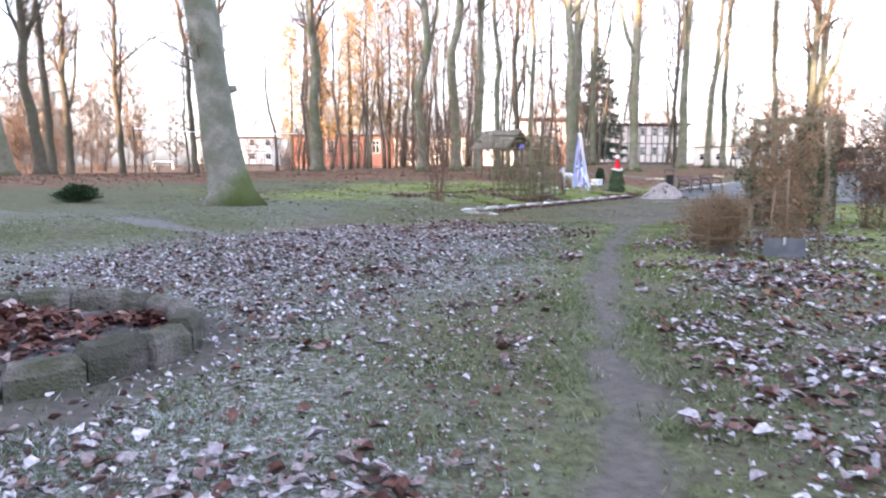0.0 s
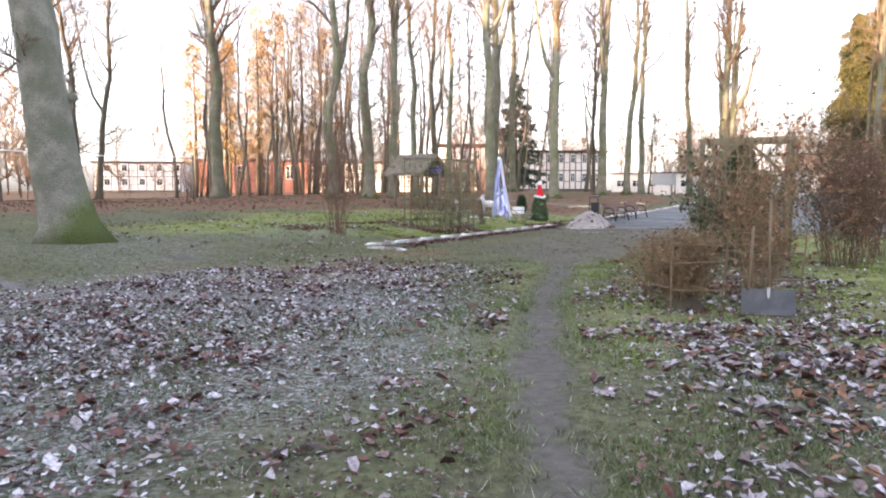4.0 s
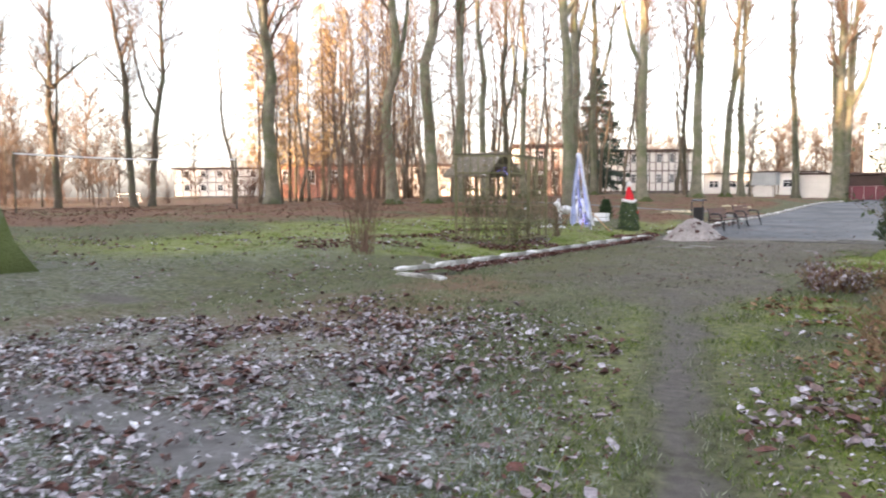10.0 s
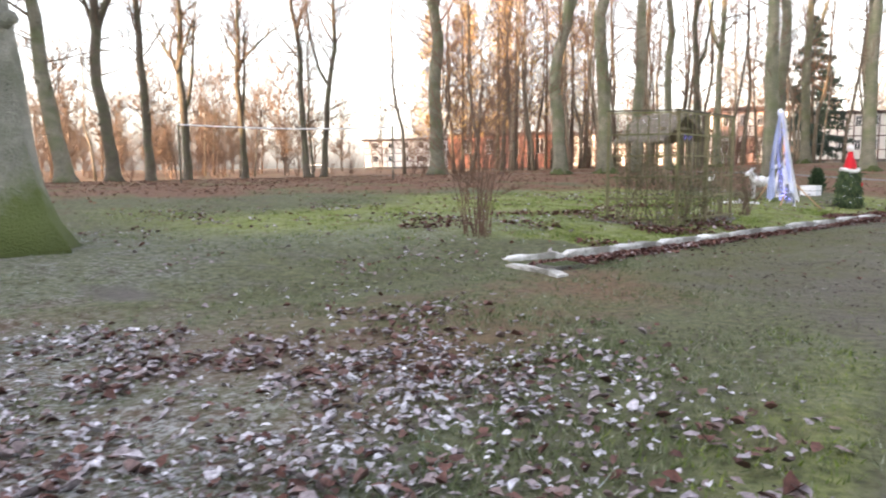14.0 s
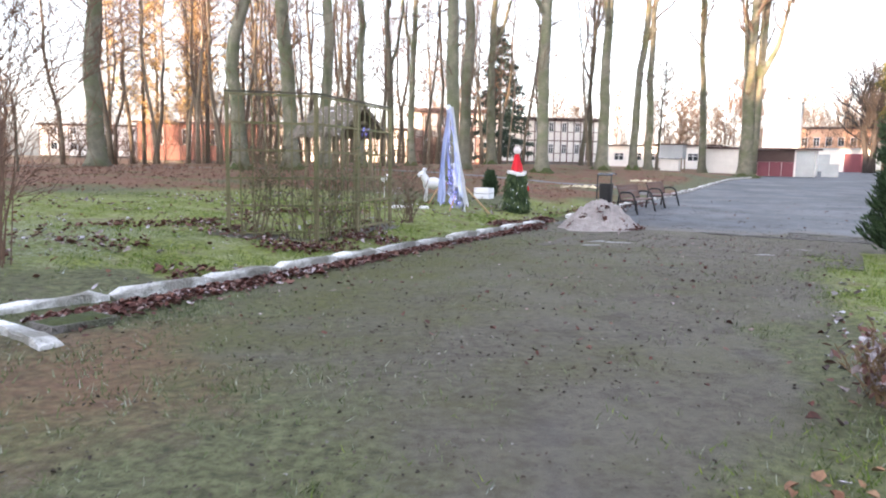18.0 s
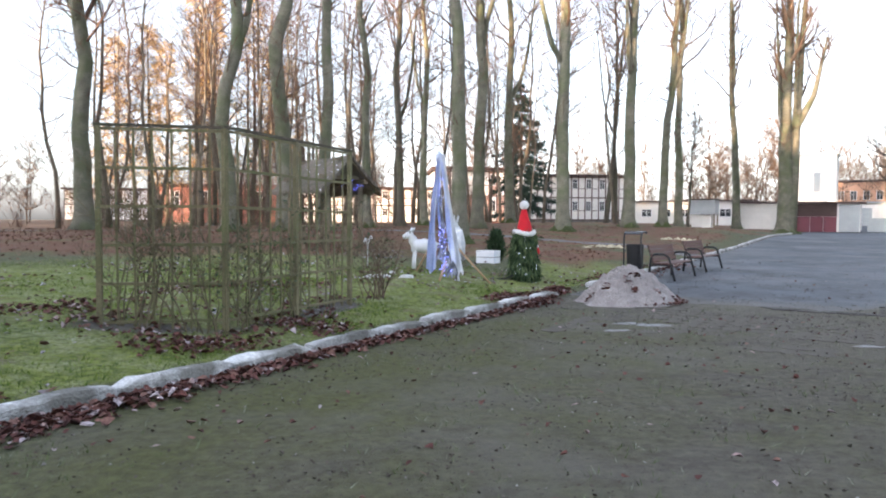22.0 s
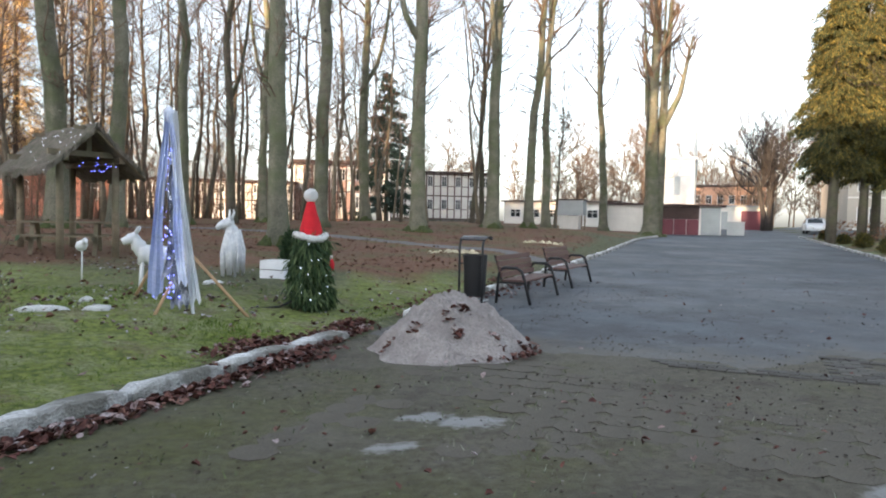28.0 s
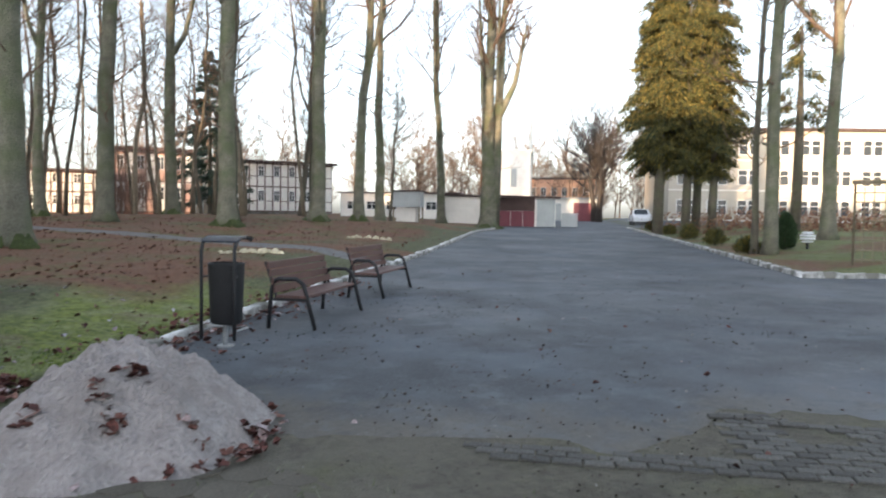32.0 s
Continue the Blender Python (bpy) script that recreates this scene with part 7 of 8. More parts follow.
# ---- small football goal at the far end of the lawn ----
goal = thing("football_goal", pose(-44.8, 109.0, hz(-44.8, 109.0), 0, 0, 0), "small white-painted football goal frame", "goal")
for gx_ in (0.0, 3.0):
    part("goal_post", Acc().tube([(gx_, 0, -0.1), (gx_, 0, 1.25)], 0.06, 8), FRAME_WHITE, goal)
    part("back_stay", Acc().tube([(gx_, 0, 1.25), (gx_, 0.9, 0.0)], 0.04, 6), FRAME_WHITE, goal)
part("crossbar", Acc().tube([(-0.06, 0, 1.28), (3.06, 0, 1.28)], 0.06, 8), FRAME_WHITE, goal)


# ---- white ornament across the road ----
def white_ornament(x, y):
    root = thing("garden_ornament", pose(x, y, hz(x, y)), "white banded garden ornament on a short post", "ornament")
    part("post", Acc().tube([(0, 0, -0.1), (0, 0, 0.3)], 0.05, 8), BLACK_METAL, root)
    for i, (z, r) in enumerate(((0.22, 0.2), (0.33, 0.28), (0.44, 0.28), (0.55, 0.2))):
        part("band", Acc().tube([(0, 0, z), (0, 0, z + 0.02), (0, 0, z + 0.065), (0, 0, z + 0.085)], [r * 0.85, r, r, r * 0.8], 18), WHITE_BOARD, root, smooth=True)
    part("core", Acc().tube([(0, 0, 0.24), (0, 0, 0.62)], 0.1, 10), STEEL_GREY, root)


white_ornament(34.35, 43.75)


# ---- mossy slab lying at the kerb's corner ----
def mossy_slab(x, y, yaw):
    root = thing("loose_slab", pose(x, y, hz(x, y) - 0.03, 0, 2, yaw), "old concrete slab with mossy top at the kerb corner", "slab")
    part("slab_body", Acc().box((-0.34, -0.2, 0), (0.34, 0.2, 0.1), None, 0.04), STONE, root)
    a = Acc()
    nx, ny = 14, 8
    for j in range(ny + 1):
        for i in range(nx + 1):
            px, py = -0.31 + 0.62 * i / nx, -0.17 + 0.34 * j / ny
            rim = min(i, nx - i, j, ny - j)
            a.v.append((px, py, 0.096 + (0.03 + 0.02 * noise.noise((px * 9, py * 9, 3))) * min(1, rim / 2)))
    for j in range(ny):
        for i in range(nx):
            p = j * (nx + 1) + i
            a.f.append((p, p + 1, p + nx + 2, p + nx + 1))
    part("moss_cushion", a, MOSS, root, "green moss cushion", smooth=True)


mossy_slab(1.5, 22.0, 53)


# ---- buildings ----
def window_part(root, x, y, z, w, h, m, frame=FRAME_WHITE, bars=1):
    """A window on the face y: a frame with a pane, standing a little proud."""
    win = part("window", Acc().box((x, y - 0.03, z), (x + w, y + 0.02, z + h), m), DARK_GLASS, root)
    f = Acc()
    t = 0.07
    for lo, hi in (((x - t, y - 0.07, z - t), (x, y + 0.02, z + h + t)), ((x + w, y - 0.07, z - t), (x + w + t, y + 0.02, z + h + t)), ((x, y - 0.07, z - t), (x + w, y + 0.02, z)), ((x, y - 0.07, z + h), (x + w, y + 0.02, z + h + t))):
        f.box(lo, hi, m)
    for i in range(bars):
        xx = x + w * (i + 1) / (bars + 1)
        f.box((xx - 0.03, y - 0.06, z), (xx + 0.03, y - 0.02, z + h), m)
    f.box((x, y - 0.055, z + h * 0.62), (x + w, y - 0.022, z + h * 0.62 + 0.05), m)
    fr = part("frame", f, frame, win)


def timber_house(x0, x1, y, depth, h, storeys, label, bays, face=PLASTER_WHITE, rise=0.24, brick=False, turn=0):
    """A flat-roofed half-timbered block: plaster walls, dark beams, windows, overhanging roof."""
    z = hz((x0 + x1) / 2, y) - 0.1
    w = x1 - x0
    root = thing("house", pose(x0, y, z, 0, 0, turn), label, "house", "timbered houses")
    M = Matrix()
    part("wall", Acc().box((0, 0, -0.5), (w, depth, h)), face, root)
    part("roof", Acc().box((-0.5, -0.6, h), (w + 0.5, depth + 0.5, h + rise)), ROOF_DARK, root, "dark flat roof edge")
    part("plinth", Acc().box((-0.03, -0.06, -0.5), (w + 0.03, 0.0, 0.35)), BRICK_RED if brick else STONE, root)
    fh = (h - 0.35) / storeys
    for i in range(bays + 1):
        xx = w * i / bays
        part("timber_post", Acc().box((max(0, xx - 0.075), -0.045, 0.35), (min(w, xx + 0.075), 0.0, h)), TIMBER, root)
    for s in range(storeys + 1):
        zz = 0.35 + fh * s
        part("timber_rail", Acc().box((0, -0.05, min(zz, h - 0.2)), (w, -0.001, min(zz, h - 0.2) + 0.15)), TIMBER, root)
        if s < storeys:
            part("timber_rail", Acc().box((0, -0.04, zz + fh * 0.42), (w, -0.001, zz + fh * 0.42 + 0.1)), TIMBER, root)
    for s in range(storeys):
        for b in range(bays):
            if brick and (b + s) % 2 == 0:
                part("brick_panel", Acc().box((w * b / bays + 0.08, -0.02, 0.52 + fh * s), (w * (b + 1) / bays - 0.08, -0.002, 0.35 + fh * (s + 1) - 0.06)), PANEL_TAN, root)
            if b % 2 == 1:
                window_part(root, w * b / bays + w / bays * 0.2, -0.0, 0.35 + fh * s + fh * 0.45, w / bays * 0.6, fh * 0.4, M)
    return root


timber_house(24.5, 38.6, 112.0, 10, 6.3, 2, "white half-timbered two-storey house with a dark flat roof", 15)
timber_house(12.8, 22.6, 116.0, 11, 7.5, 2, "taller white timbered house with red brick parts", 9, rise=0.5, brick=True)
timber_house(-8.0, 12.6, 114.0, 10, 5.0, 2, "long low white half-timbered wing with dark roof", 20)
timber_house(-25.0, -8.2, 116.0, 9, 5.4, 1, "low reddish timbered wing among trees", 9, BRICK_RED)
timber_house(-63.0, -43.0, 178.0, 10, 7.0, 2, "long white house in full sunlight", 10, rise=0.35)


def garage_row():
    u0, sA, sB = 66.5, 5.5, -4.4
    x, y = xy(u0, sA)
    w = sA - sB
    z = hz(*xy(u0, -2)) - 0.02
    yaw = math.degrees(math.atan2(-KX, KY))
    root = thing("garage", pose(x, y, z, 0, 0, yaw), "low flat-roofed garage with red double doors", "garage")
    D = 7.0
    part("wall", Acc().box((0, 0.02, -0.6), (w, D, 2.55)), PLASTER_WHITE, root)
    r = Acc()
    r.v = [(-0.3, -0.35, 2.62), (w + 0.4, -0.35, 2.45), (w + 0.4, D, 2.6), (-0.3, D, 2.75), (-0.3, -0.35, 2.78), (w + 0.4, -0.35, 2.62), (w + 0.4, D, 2.75), (-0.3, D, 2.9)]
    r.f = [(0, 3, 2, 1), (4, 5, 6, 7), (0, 1, 5, 4), (1, 2, 6, 5), (2, 3, 7, 6), (3, 0, 4, 7)]
    part("roof", r, ROOF_DARK, root)
    x0 = 4.0
    part("transom", Acc().box((x0, -0.05, 1.38), (w - 1.75, 0.02, 2.5)), ROOF_DARK, root, "dark louvred band over the doors")
    for i in range(7):
        part("louvre", Acc().box((x0, -0.075, 1.44 + i * 0.14), (w - 1.75, -0.05, 1.50 + i * 0.14)), ROOF_DARK, root)
    nd = 4
    ww = (w - 1.75 - x0) / nd
    for i in range(nd):
        d = part("door", Acc().box((x0 + i * ww + 0.02, -0.06, -0.3), (x0 + (i + 1) * ww - 0.02, 0.02, 1.37)), GARAGE_RED, root, "red painted garage door leaf")
        part("handle", Acc().box((x0 + i * ww + ww * (0.85 if i % 2 == 0 else 0.15), -0.09, 0.8), (x0 + i * ww + ww * (0.85 if i % 2 == 0 else 0.15) + 0.05, -0.06, 1.0)), BLACK_METAL, d)
    part("steel_door", Acc().box((w - 1.6, -0.05, -0.3), (w - 0.05, 0.02, 2.4)), STEEL_GREY, root, "grey sheet-steel door")
    for i in range(7):
        part("steel_rib", Acc().box((w - 1.55 + i * 0.22, -0.075, -0.3), (w - 1.51 + i * 0.22, -0.05, 2.38)), STEEL_GREY, root)
    cb = thing("utility_box", pose(*xy(u0 + 1.5, -5.6), hz(*xy(u0 + 1.5, -5.6)) - 0.02, 0, 0, yaw), "grey metal utility box beside the garage", "utility box")
    part("body", Acc().box((-0.7, -0.4, 0), (0.7, 0.4, 1.15)), STEEL_GREY, cb)
    part("lid", Acc().box((-0.75, -0.45, 1.15), (0.75, 0.45, 1.22)), GREY_METAL, cb)
    # long white wall going left behind the trees, and a kiosk
    wl = thing("shed", pose(*xy(u0 + 14, 19.0), hz(*xy(u0 + 14, 12)) - 0.1, 0, 0, yaw), "long low white shed behind the trees", "shed")
    part("wall", Acc().box((0, 0, -0.5), (13, 5, 2.7)), PLASTER_WHITE, wl)
    part("roof", Acc().box((-0.3, -0.4, 2.7), (13.3, 5.3, 2.85)), ROOF_DARK, wl)
    for i in range(6):
        window_part(wl, 0.8 + i * 2.2, 0, 1.0, 1.1, 0.8, Matrix())
    kk = thing("kiosk", pose(*xy(u0 - 3, 9.2), hz(*xy(u0 - 3, 9.2)) - 0.05, 0, 0, yaw), "small grey raised hut on posts", "hut")
    part("cabin", Acc().box((0, 0, 1.3), (2.4, 1.8, 2.6)), STEEL_GREY, kk)
    part("roof", Acc().box((-0.15, -0.15, 2.6), (2.55, 1.95, 2.7)), ROOF_DARK, kk)
    for px in (0.1, 2.3):
        for py in (0.1, 1.7):
            part("post", Acc().box((px - 0.06, py - 0.06, -0.2), (px + 0.06, py + 0.06, 1.3)), WOOD_OLD, kk)
    part("store", Acc().box((0.3, 0.3, -0.1), (2.0, 1.5, 1.25)), PLASTER_WHITE, kk)
    # second garage farther on
    g2 = thing("garage", pose(*xy(98, -2.5), hz(*xy(98, -6)) - 0.05, 0, 0, yaw), "white garage with a bright red door farther on", "garage")
    part("wall", Acc().box((0, 0.02, -0.4), (7.0, 6, 2.9)), PLASTER_WHITE, g2)
    part("roof", Acc().box((-0.3, -0.4, 2.9), (7.3, 6.3, 3.1)), STEEL_GREY, g2)
    part("door", Acc().box((4.2, -0.05, -0.3), (6.6, 0.02, 2.4)), GARAGE_RED, g2, "bright red garage door")
    part("door", Acc().box((1.0, -0.05, -0.3), (2.6, 0.02, 2.3)), STEEL_GREY, g2, "grey door")


garage_row()


def orange_house():
    x, y = 84.0, 142.0
    yaw = math.degrees(math.atan2(-KX, KY))
    z = hz(x, y)
    root = thing("house", pose(x, y, z, 0, 0, yaw), "orange plastered house with white ground floor in sunlight", "house")
    part("wall", Acc().box((0, 0, -1), (17, 10, 7.4)), PLASTER_ORANGE, root)
    part("ground_floor", Acc().box((-0.05, -0.06, -1), (17.05, 0.0, 3.3)), PLASTER_WHITE, root)
    part("roof", Acc().box((-0.4, -0.5, 7.4), (17.4, 10.4, 7.8)), ROOF_DARK, root)
    for s in range(2):
        for i in range(8):
            window_part(root, 0.8 + i * 2.0, -0.06 if s == 0 else 0, 1.0 + 3.3 * s, 0.9, 1.5, Matrix())
    tx, ty = 71.2, 119.6
    tw = thing("tower", pose(tx, ty, hz(tx, ty), 0, 0, yaw), "square white plastered tower with a tall mast", "tower")
    part("shaft", Acc().box((-2.6, -2.6, -1), (2.6, 2.6, 10.2), None, 0.04), PLASTER_WHITE, tw)
    part("cornice", Acc().box((-2.75, -2.75, 10.2), (2.75, 2.75, 10.5)), PLASTER_WHITE, tw)
    part("slot_window", Acc().box((-0.45, -2.62, 4.8), (0.45, -2.5, 7.6)), STEEL_GREY, tw)
    part("mast", Acc().tube([(2.4, 0, 8), (2.4, 0, 24)], [0.28, 0.16], 8), STEEL_GREY, tw, "tall thin steel mast")


orange_house()


def long_block():
    """The three-storey tan block beyond the road."""
    a, b = Vector((66, 82, 0)), Vector((108, 57, 0))
    d = (b - a)
    L = d.length
    yaw = math.degrees(math.atan2(d.y, d.x))
    z = 0.9
    root = thing("apartment_block", pose(a.x, a.y, z, 0, 0, yaw), "three-storey tan block with white-framed windows", "building")
    H = 10.2
    part("wall", Acc().box((0, 0, -1.5), (L, 11, H)), PLASTER_TAN, root)
    part("roof", Acc().box((-0.4, -0.5, H), (L + 0.4, 11.4, H + 0.3)), ROOF_DARK, root)
    n = 15
    for s in range(3):
        part("string_course", Acc().box((0, -0.05, 0.6 + 3.2 * s), (L, -0.001, 0.75 + 3.2 * s)), PLASTER_WHITE, root)
        for i in range(n):
            window_part(root, 0.9 + i * (L - 1) / n, 0, 1.3 + 3.2 * s, 0.85, 1.5, Matrix(), bars=0)
            window_part(root, 2.0 + i * (L - 1) / n, 0, 1.3 + 3.2 * s, 0.85, 1.5, Matrix(), bars=0)


long_block()


def low_hedge(pts, h, w, seed, label):
    for (ax, ay), (bx, by) in zip(pts[:-1], pts[1:]):
        root = thing("hedge", pose(ax, ay, hz(ax, ay)), label, "hedge")
        rs = np.random.RandomState(seed)
        n = int(math.dist((ax, ay), (bx, by)) * 90)
        k = rs.uniform(0, 1, n)
        p = np.stack([(bx - ax) * k + rs.normal(0, w / 2.5, n), (by - ay) * k + rs.normal(0, w / 2.5, n), rs.uniform(0, h, n) + height(ax + (bx - ax) * k, ay + (by - ay) * k) - hz(ax, ay)], 1)
        st = Acc()
        rnd = random.Random(seed)
        for i in range(int(n / 30)):
            q = p[rs.randint(0, n)]
            st.tube([(q[0], q[1], -0.1), (q[0] + rnd.uniform(-0.1, 0.1), q[1], h * 0.9)], 0.012, 3, cap=False)
        part("stem_tangle", st, TWIG, root)
        part("foliage", sprays("leaves", p, rs.normal(0, 1, (n, 3)), 0.2, BROWN_LEAF, seed, 0, 2), None, root)


low_hedge([(46, 63), (66, 52)], 1.3, 1.6, 7, "reddish brown hedge before the tan block")
low_hedge([(43.0, 57.0), (56.0, 49.8)], 0.95, 1.1, 8, "low reddish brown hedge under the tall conifers")


# ---- parked car ----
def car(x, y, yaw, paint, label):
    root = thing("car", pose(x, y, hz(x, y) + 0.012, 0, 0, yaw), label, "car", "parked cars")
    prof = [(-2.05, 0.35), (-2.1, 0.62), (-1.95, 0.88), (-1.55, 0.95), (-0.95, 1.4), (0.45, 1.45), (1.05, 0.98), (1.9, 0.82), (2.1, 0.6), (2.08, 0.32)]
    b = Acc()
    for yy, s in ((-0.84, 0.97), (-0.7, 1.0), (0.7, 1.0), (0.84, 0.97)):
        for px, pz in prof:
            b.v.append((px * s, yy * (0.82 if pz > 1.1 else 1.0), pz * (1.0 if abs(yy) < 0.8 else 0.985)))
    n = len(prof)
    for j in range(3):
        for i in range(n):
            p, q = j * n + i, j * n + (i + 1) % n
            b.f.append((p, q, q + n, p + n))
    b.f.append(tuple(reversed(range(n))))
    b.f.append(tuple(3 * n + i for i in range(n)))
    part("body", b, paint, root)
    for sy in (-1, 1):
        w = Acc()
        q = [(-0.95, 0.95, 0.845), (-0.75, 1.33, 0.715), (0.35, 1.38, 0.715), (0.85, 1.0, 0.845)]
        w.v = [(px, sy * py, pz) for px, pz, py in q] + [(px, sy * (py - 0.03), pz) for px, pz, py in q]
        w.f = [(0, 1, 2, 3), (7, 6, 5, 4), (0, 4, 5, 1), (1, 5, 6, 2), (2, 6, 7, 3), (3, 7, 4, 0)]
        part("side_window", w, DARK_GLASS, root)
        for wx in (-1.3, 1.3):
            wh = part("wheel", Acc().tube([(wx, sy * 0.66, 0.31), (wx, sy * 0.85, 0.31)], 0.31, 18), RUBBER, root)
            part("rim", Acc().tube([(wx, sy * 0.85, 0.31), (wx, sy * 0.865, 0.31)], 0.2, 14), GREY_METAL, wh)
    ws = Acc()
    ws.v = [(1.02, -0.66, 1.03), (1.02, 0.66, 1.03), (0.5, 0.6, 1.43), (0.5, -0.6, 1.43), (1.0, -0.66, 1.0), (1.0, 0.66, 1.0), (0.47, 0.6, 1.4), (0.47, -0.6, 1.4)]
    ws.f = [(0, 1, 2, 3), (7, 6, 5, 4), (0, 4, 5, 1), (1, 5, 6, 2), (2, 6, 7, 3), (3, 7, 4, 0)]
    part("windscreen", ws, DARK_GLASS, root)
    for sy in (-1, 1):
        part("headlight", Acc().box((2.03, sy * 0.55 - 0.14, 0.62), (2.115, sy * 0.55 + 0.14, 0.74)), FRAME_WHITE, root)


car(*xy(77, -12.6), math.degrees(math.atan2(KY, KX)) + 180, CAR_WHITE, "white parked car at the end of the drive")
car(*xy(83, -13.4), math.degrees(math.atan2(KY, KX)) + 180, STEEL_GREY, "grey parked car behind the white one")


# ---- white stones round small beds on the lawn ----
def pebble_row(cx, cy, n, L, seed):
    rnd = random.Random(seed)
    root = thing("stone_edging", pose(cx, cy, hz(cx, cy)), "row of pale field stones edging a small bed", "stones")
    for i in range(n):
        k = i / (n - 1) - 0.5
        x, y = k * L * 0.98 + rnd.uniform(-0.04, 0.04), k * L * 0.1 + rnd.uniform(-0.12, 0.12)
        r = rnd.uniform(0.07, 0.12)
        a = Acc()
        q = [(x, y, hz(cx + x, cy + y) - hz(cx, cy) - 0.03 + j * r * 0.45) for j in range(4)]
        a.tube(q, [r, r * 1.05, r * 0.8, r * 0.3], 8)
        part("stone", a, PALE_STONE, root, smooth=True)


pebble_row(13.65, 44.6, 13, 1.5, 3)
pebble_row(19.5, 51.3, 11, 1.7, 4)


# ---- fallen leaves, grass: what nobody could count ----
def scatter_leaves(name, x, y, size, material, seed, label, lift=0.012, on=None):
    rs = np.random.RandomState(seed)
    n = len(x)
    z = (height(x, y) if on is None else on) + lift + rs.uniform(0, 0.022, n)
    u, s = us(x, y)
    a = rs.uniform(0, 2 * np.pi, n)
    L = size * rs.uniform(0.5, 1.5, n)
    W = L * rs.uniform(0.6, 1.0, n)
    tx, ty = rs.normal(0, 0.22, n), rs.normal(0, 0.22, n)
    curl = rs.uniform(-0.12, 0.5, n) * L
    ca, sa = np.cos(a), np.sin(a)
    shape = [(0.0, 0.0, 0.0), (-0.5, 0.0, 0.25), (-0.22, 0.36, 0.9), (0.2, 0.42, 1.0), (0.54, 0.05, 0.3), (0.22, -0.40, 1.0), (-0.2, -0.38, 0.9)]
    vs = []
    for k, (lx, ly, c) in enumerate(shape):
        px, py = lx * L * rs.uniform(0.75, 1.2, n), ly * W * rs.uniform(0.65, 1.25, n)
        vs.append(np.stack([x + px * ca - py * sa, y + px * sa + py * ca, z + px * tx + py * ty + c * curl + rs.normal(0, 0.07, n) * L], 1))
    V = np.stack(vs, 1).reshape(-1, 3)
    tri = np.array([(0, k, k % 6 + 1) for k in range(1, 7)])
    F = (np.arange(n)[:, None, None] * 7 + tri[None]).reshape(-1, 3)[:, ::-1]
    tagged(new(name, arrays_mesh(name, V, F, material)), label, "leaves", kind="stuff")


rs_ = np.random.RandomState(11)
# frosted leaf litter left of the path
n_ = 220000
lx, ly = rs_.uniform(-16, 6, n_), rs_.uniform(0.8, 25, n_)
e_, d_, li_, fr_, lu_ = zones(lx, ly)
u_, s_ = us(lx, ly)
left_ = lx - np.interp(ly, [p[1] for p in FOOTPATH], [p[0] for p in FOOTPATH])
clump = noise2(lx, ly, 0.5, 21) * 0.5 + noise2(lx, ly, 1.6, 22) * 0.3 + noise2(lx, ly, 5.0, 23) * 0.2
clump = clump * (1 - 0.14 * smooth01((ly - 11.5) / 3)) + 0.10 * (noise2(lx, ly, 11.0, 24) - 0.5)
dens = np.clip((clump - 0.43) * 7.0, 0.05 + 0.3 * smooth01((-1.0 - left_) / 1.6) * smooth01((ly - 6.5) / 3) * smooth01((17.5 - ly) / 4), 1) * 0.85 * smooth01((-0.45 - left_) / 2.1) * (1 - 0.62 * e_) * (1 - 0.98 * d_) * smooth01((0.6 - s_) / 2.0)
dens *= np.where(np.hypot(lx, ly - 7) > 11, 0.55, 1.0)
dens *= (1 - smooth01((u_ + 7.5) / 2.5) * (s_ < 0)) * (0.42 + 0.58 * smooth01((ly - 4.0) / 3.0))
keep = (rs_.uniform(0, 1, n_) < dens) & (np.hypot(lx + 3.65, ly - 5.6) > 1.64)
half = rs_.uniform(0, 1, n_) < 0.74
scatter_leaves("frosted_litter", lx[keep & half], ly[keep & half], 0.05, LITTER_GREY, 1, "grey frosted leaf litter left of the path")
scatter_leaves("frosted_leaves", lx[keep & ~half], ly[keep & ~half], 0.062, LITTER, 9, "brown and frosted fallen leaves on the lawn")
# drifts of frosted leaves right of the path and in the middle of the lawn
n_ = 110000
lx, ly = rs_.uniform(0, 13, n_), 1.0 + 23 * rs_.uniform(0, 1, n_) ** 1.3
e_, d_, li_, fr_, lu_ = zones(lx, ly)
left_ = lx - np.interp(ly, [p[1] for p in FOOTPATH], [p[0] for p in FOOTPATH])
u_, s_ = us(lx, ly)
clump = noise2(lx, ly, 0.8, 51) * 0.45 + noise2(lx, ly, 2.4, 52) * 0.35 + noise2(lx, ly, 7, 53) * 0.2
dens = np.clip((clump - 0.455 + 0.09 * smooth01((7 - ly) / 3)) * 5, 0.04, 1) * 0.62 * smooth01((left_ - 0.6) / 1.1) * (1 - e_) * (1 - 0.98 * d_) * np.where(left_ > 6, 0.3, 1.0) * (1 - 0.8 * smooth01((ly - 11) / 4)) * (1 - smooth01((u_ + 6.5) / 2.5) * (s_ > -6.5))
keep = rs_.uniform(0, 1, n_) < dens
half = rs_.uniform(0, 1, n_) < 0.5
scatter_leaves("leaf_drifts", lx[keep & half], ly[keep & half], 0.078, LITTER, 10, "drifts of frosted and red-brown leaves in grass")
scatter_leaves("white_leaf_drifts", lx[keep & ~half], ly[keep & ~half], 0.075, LITTER_GREY, 20, "drifts of leaves white with frost in grass")
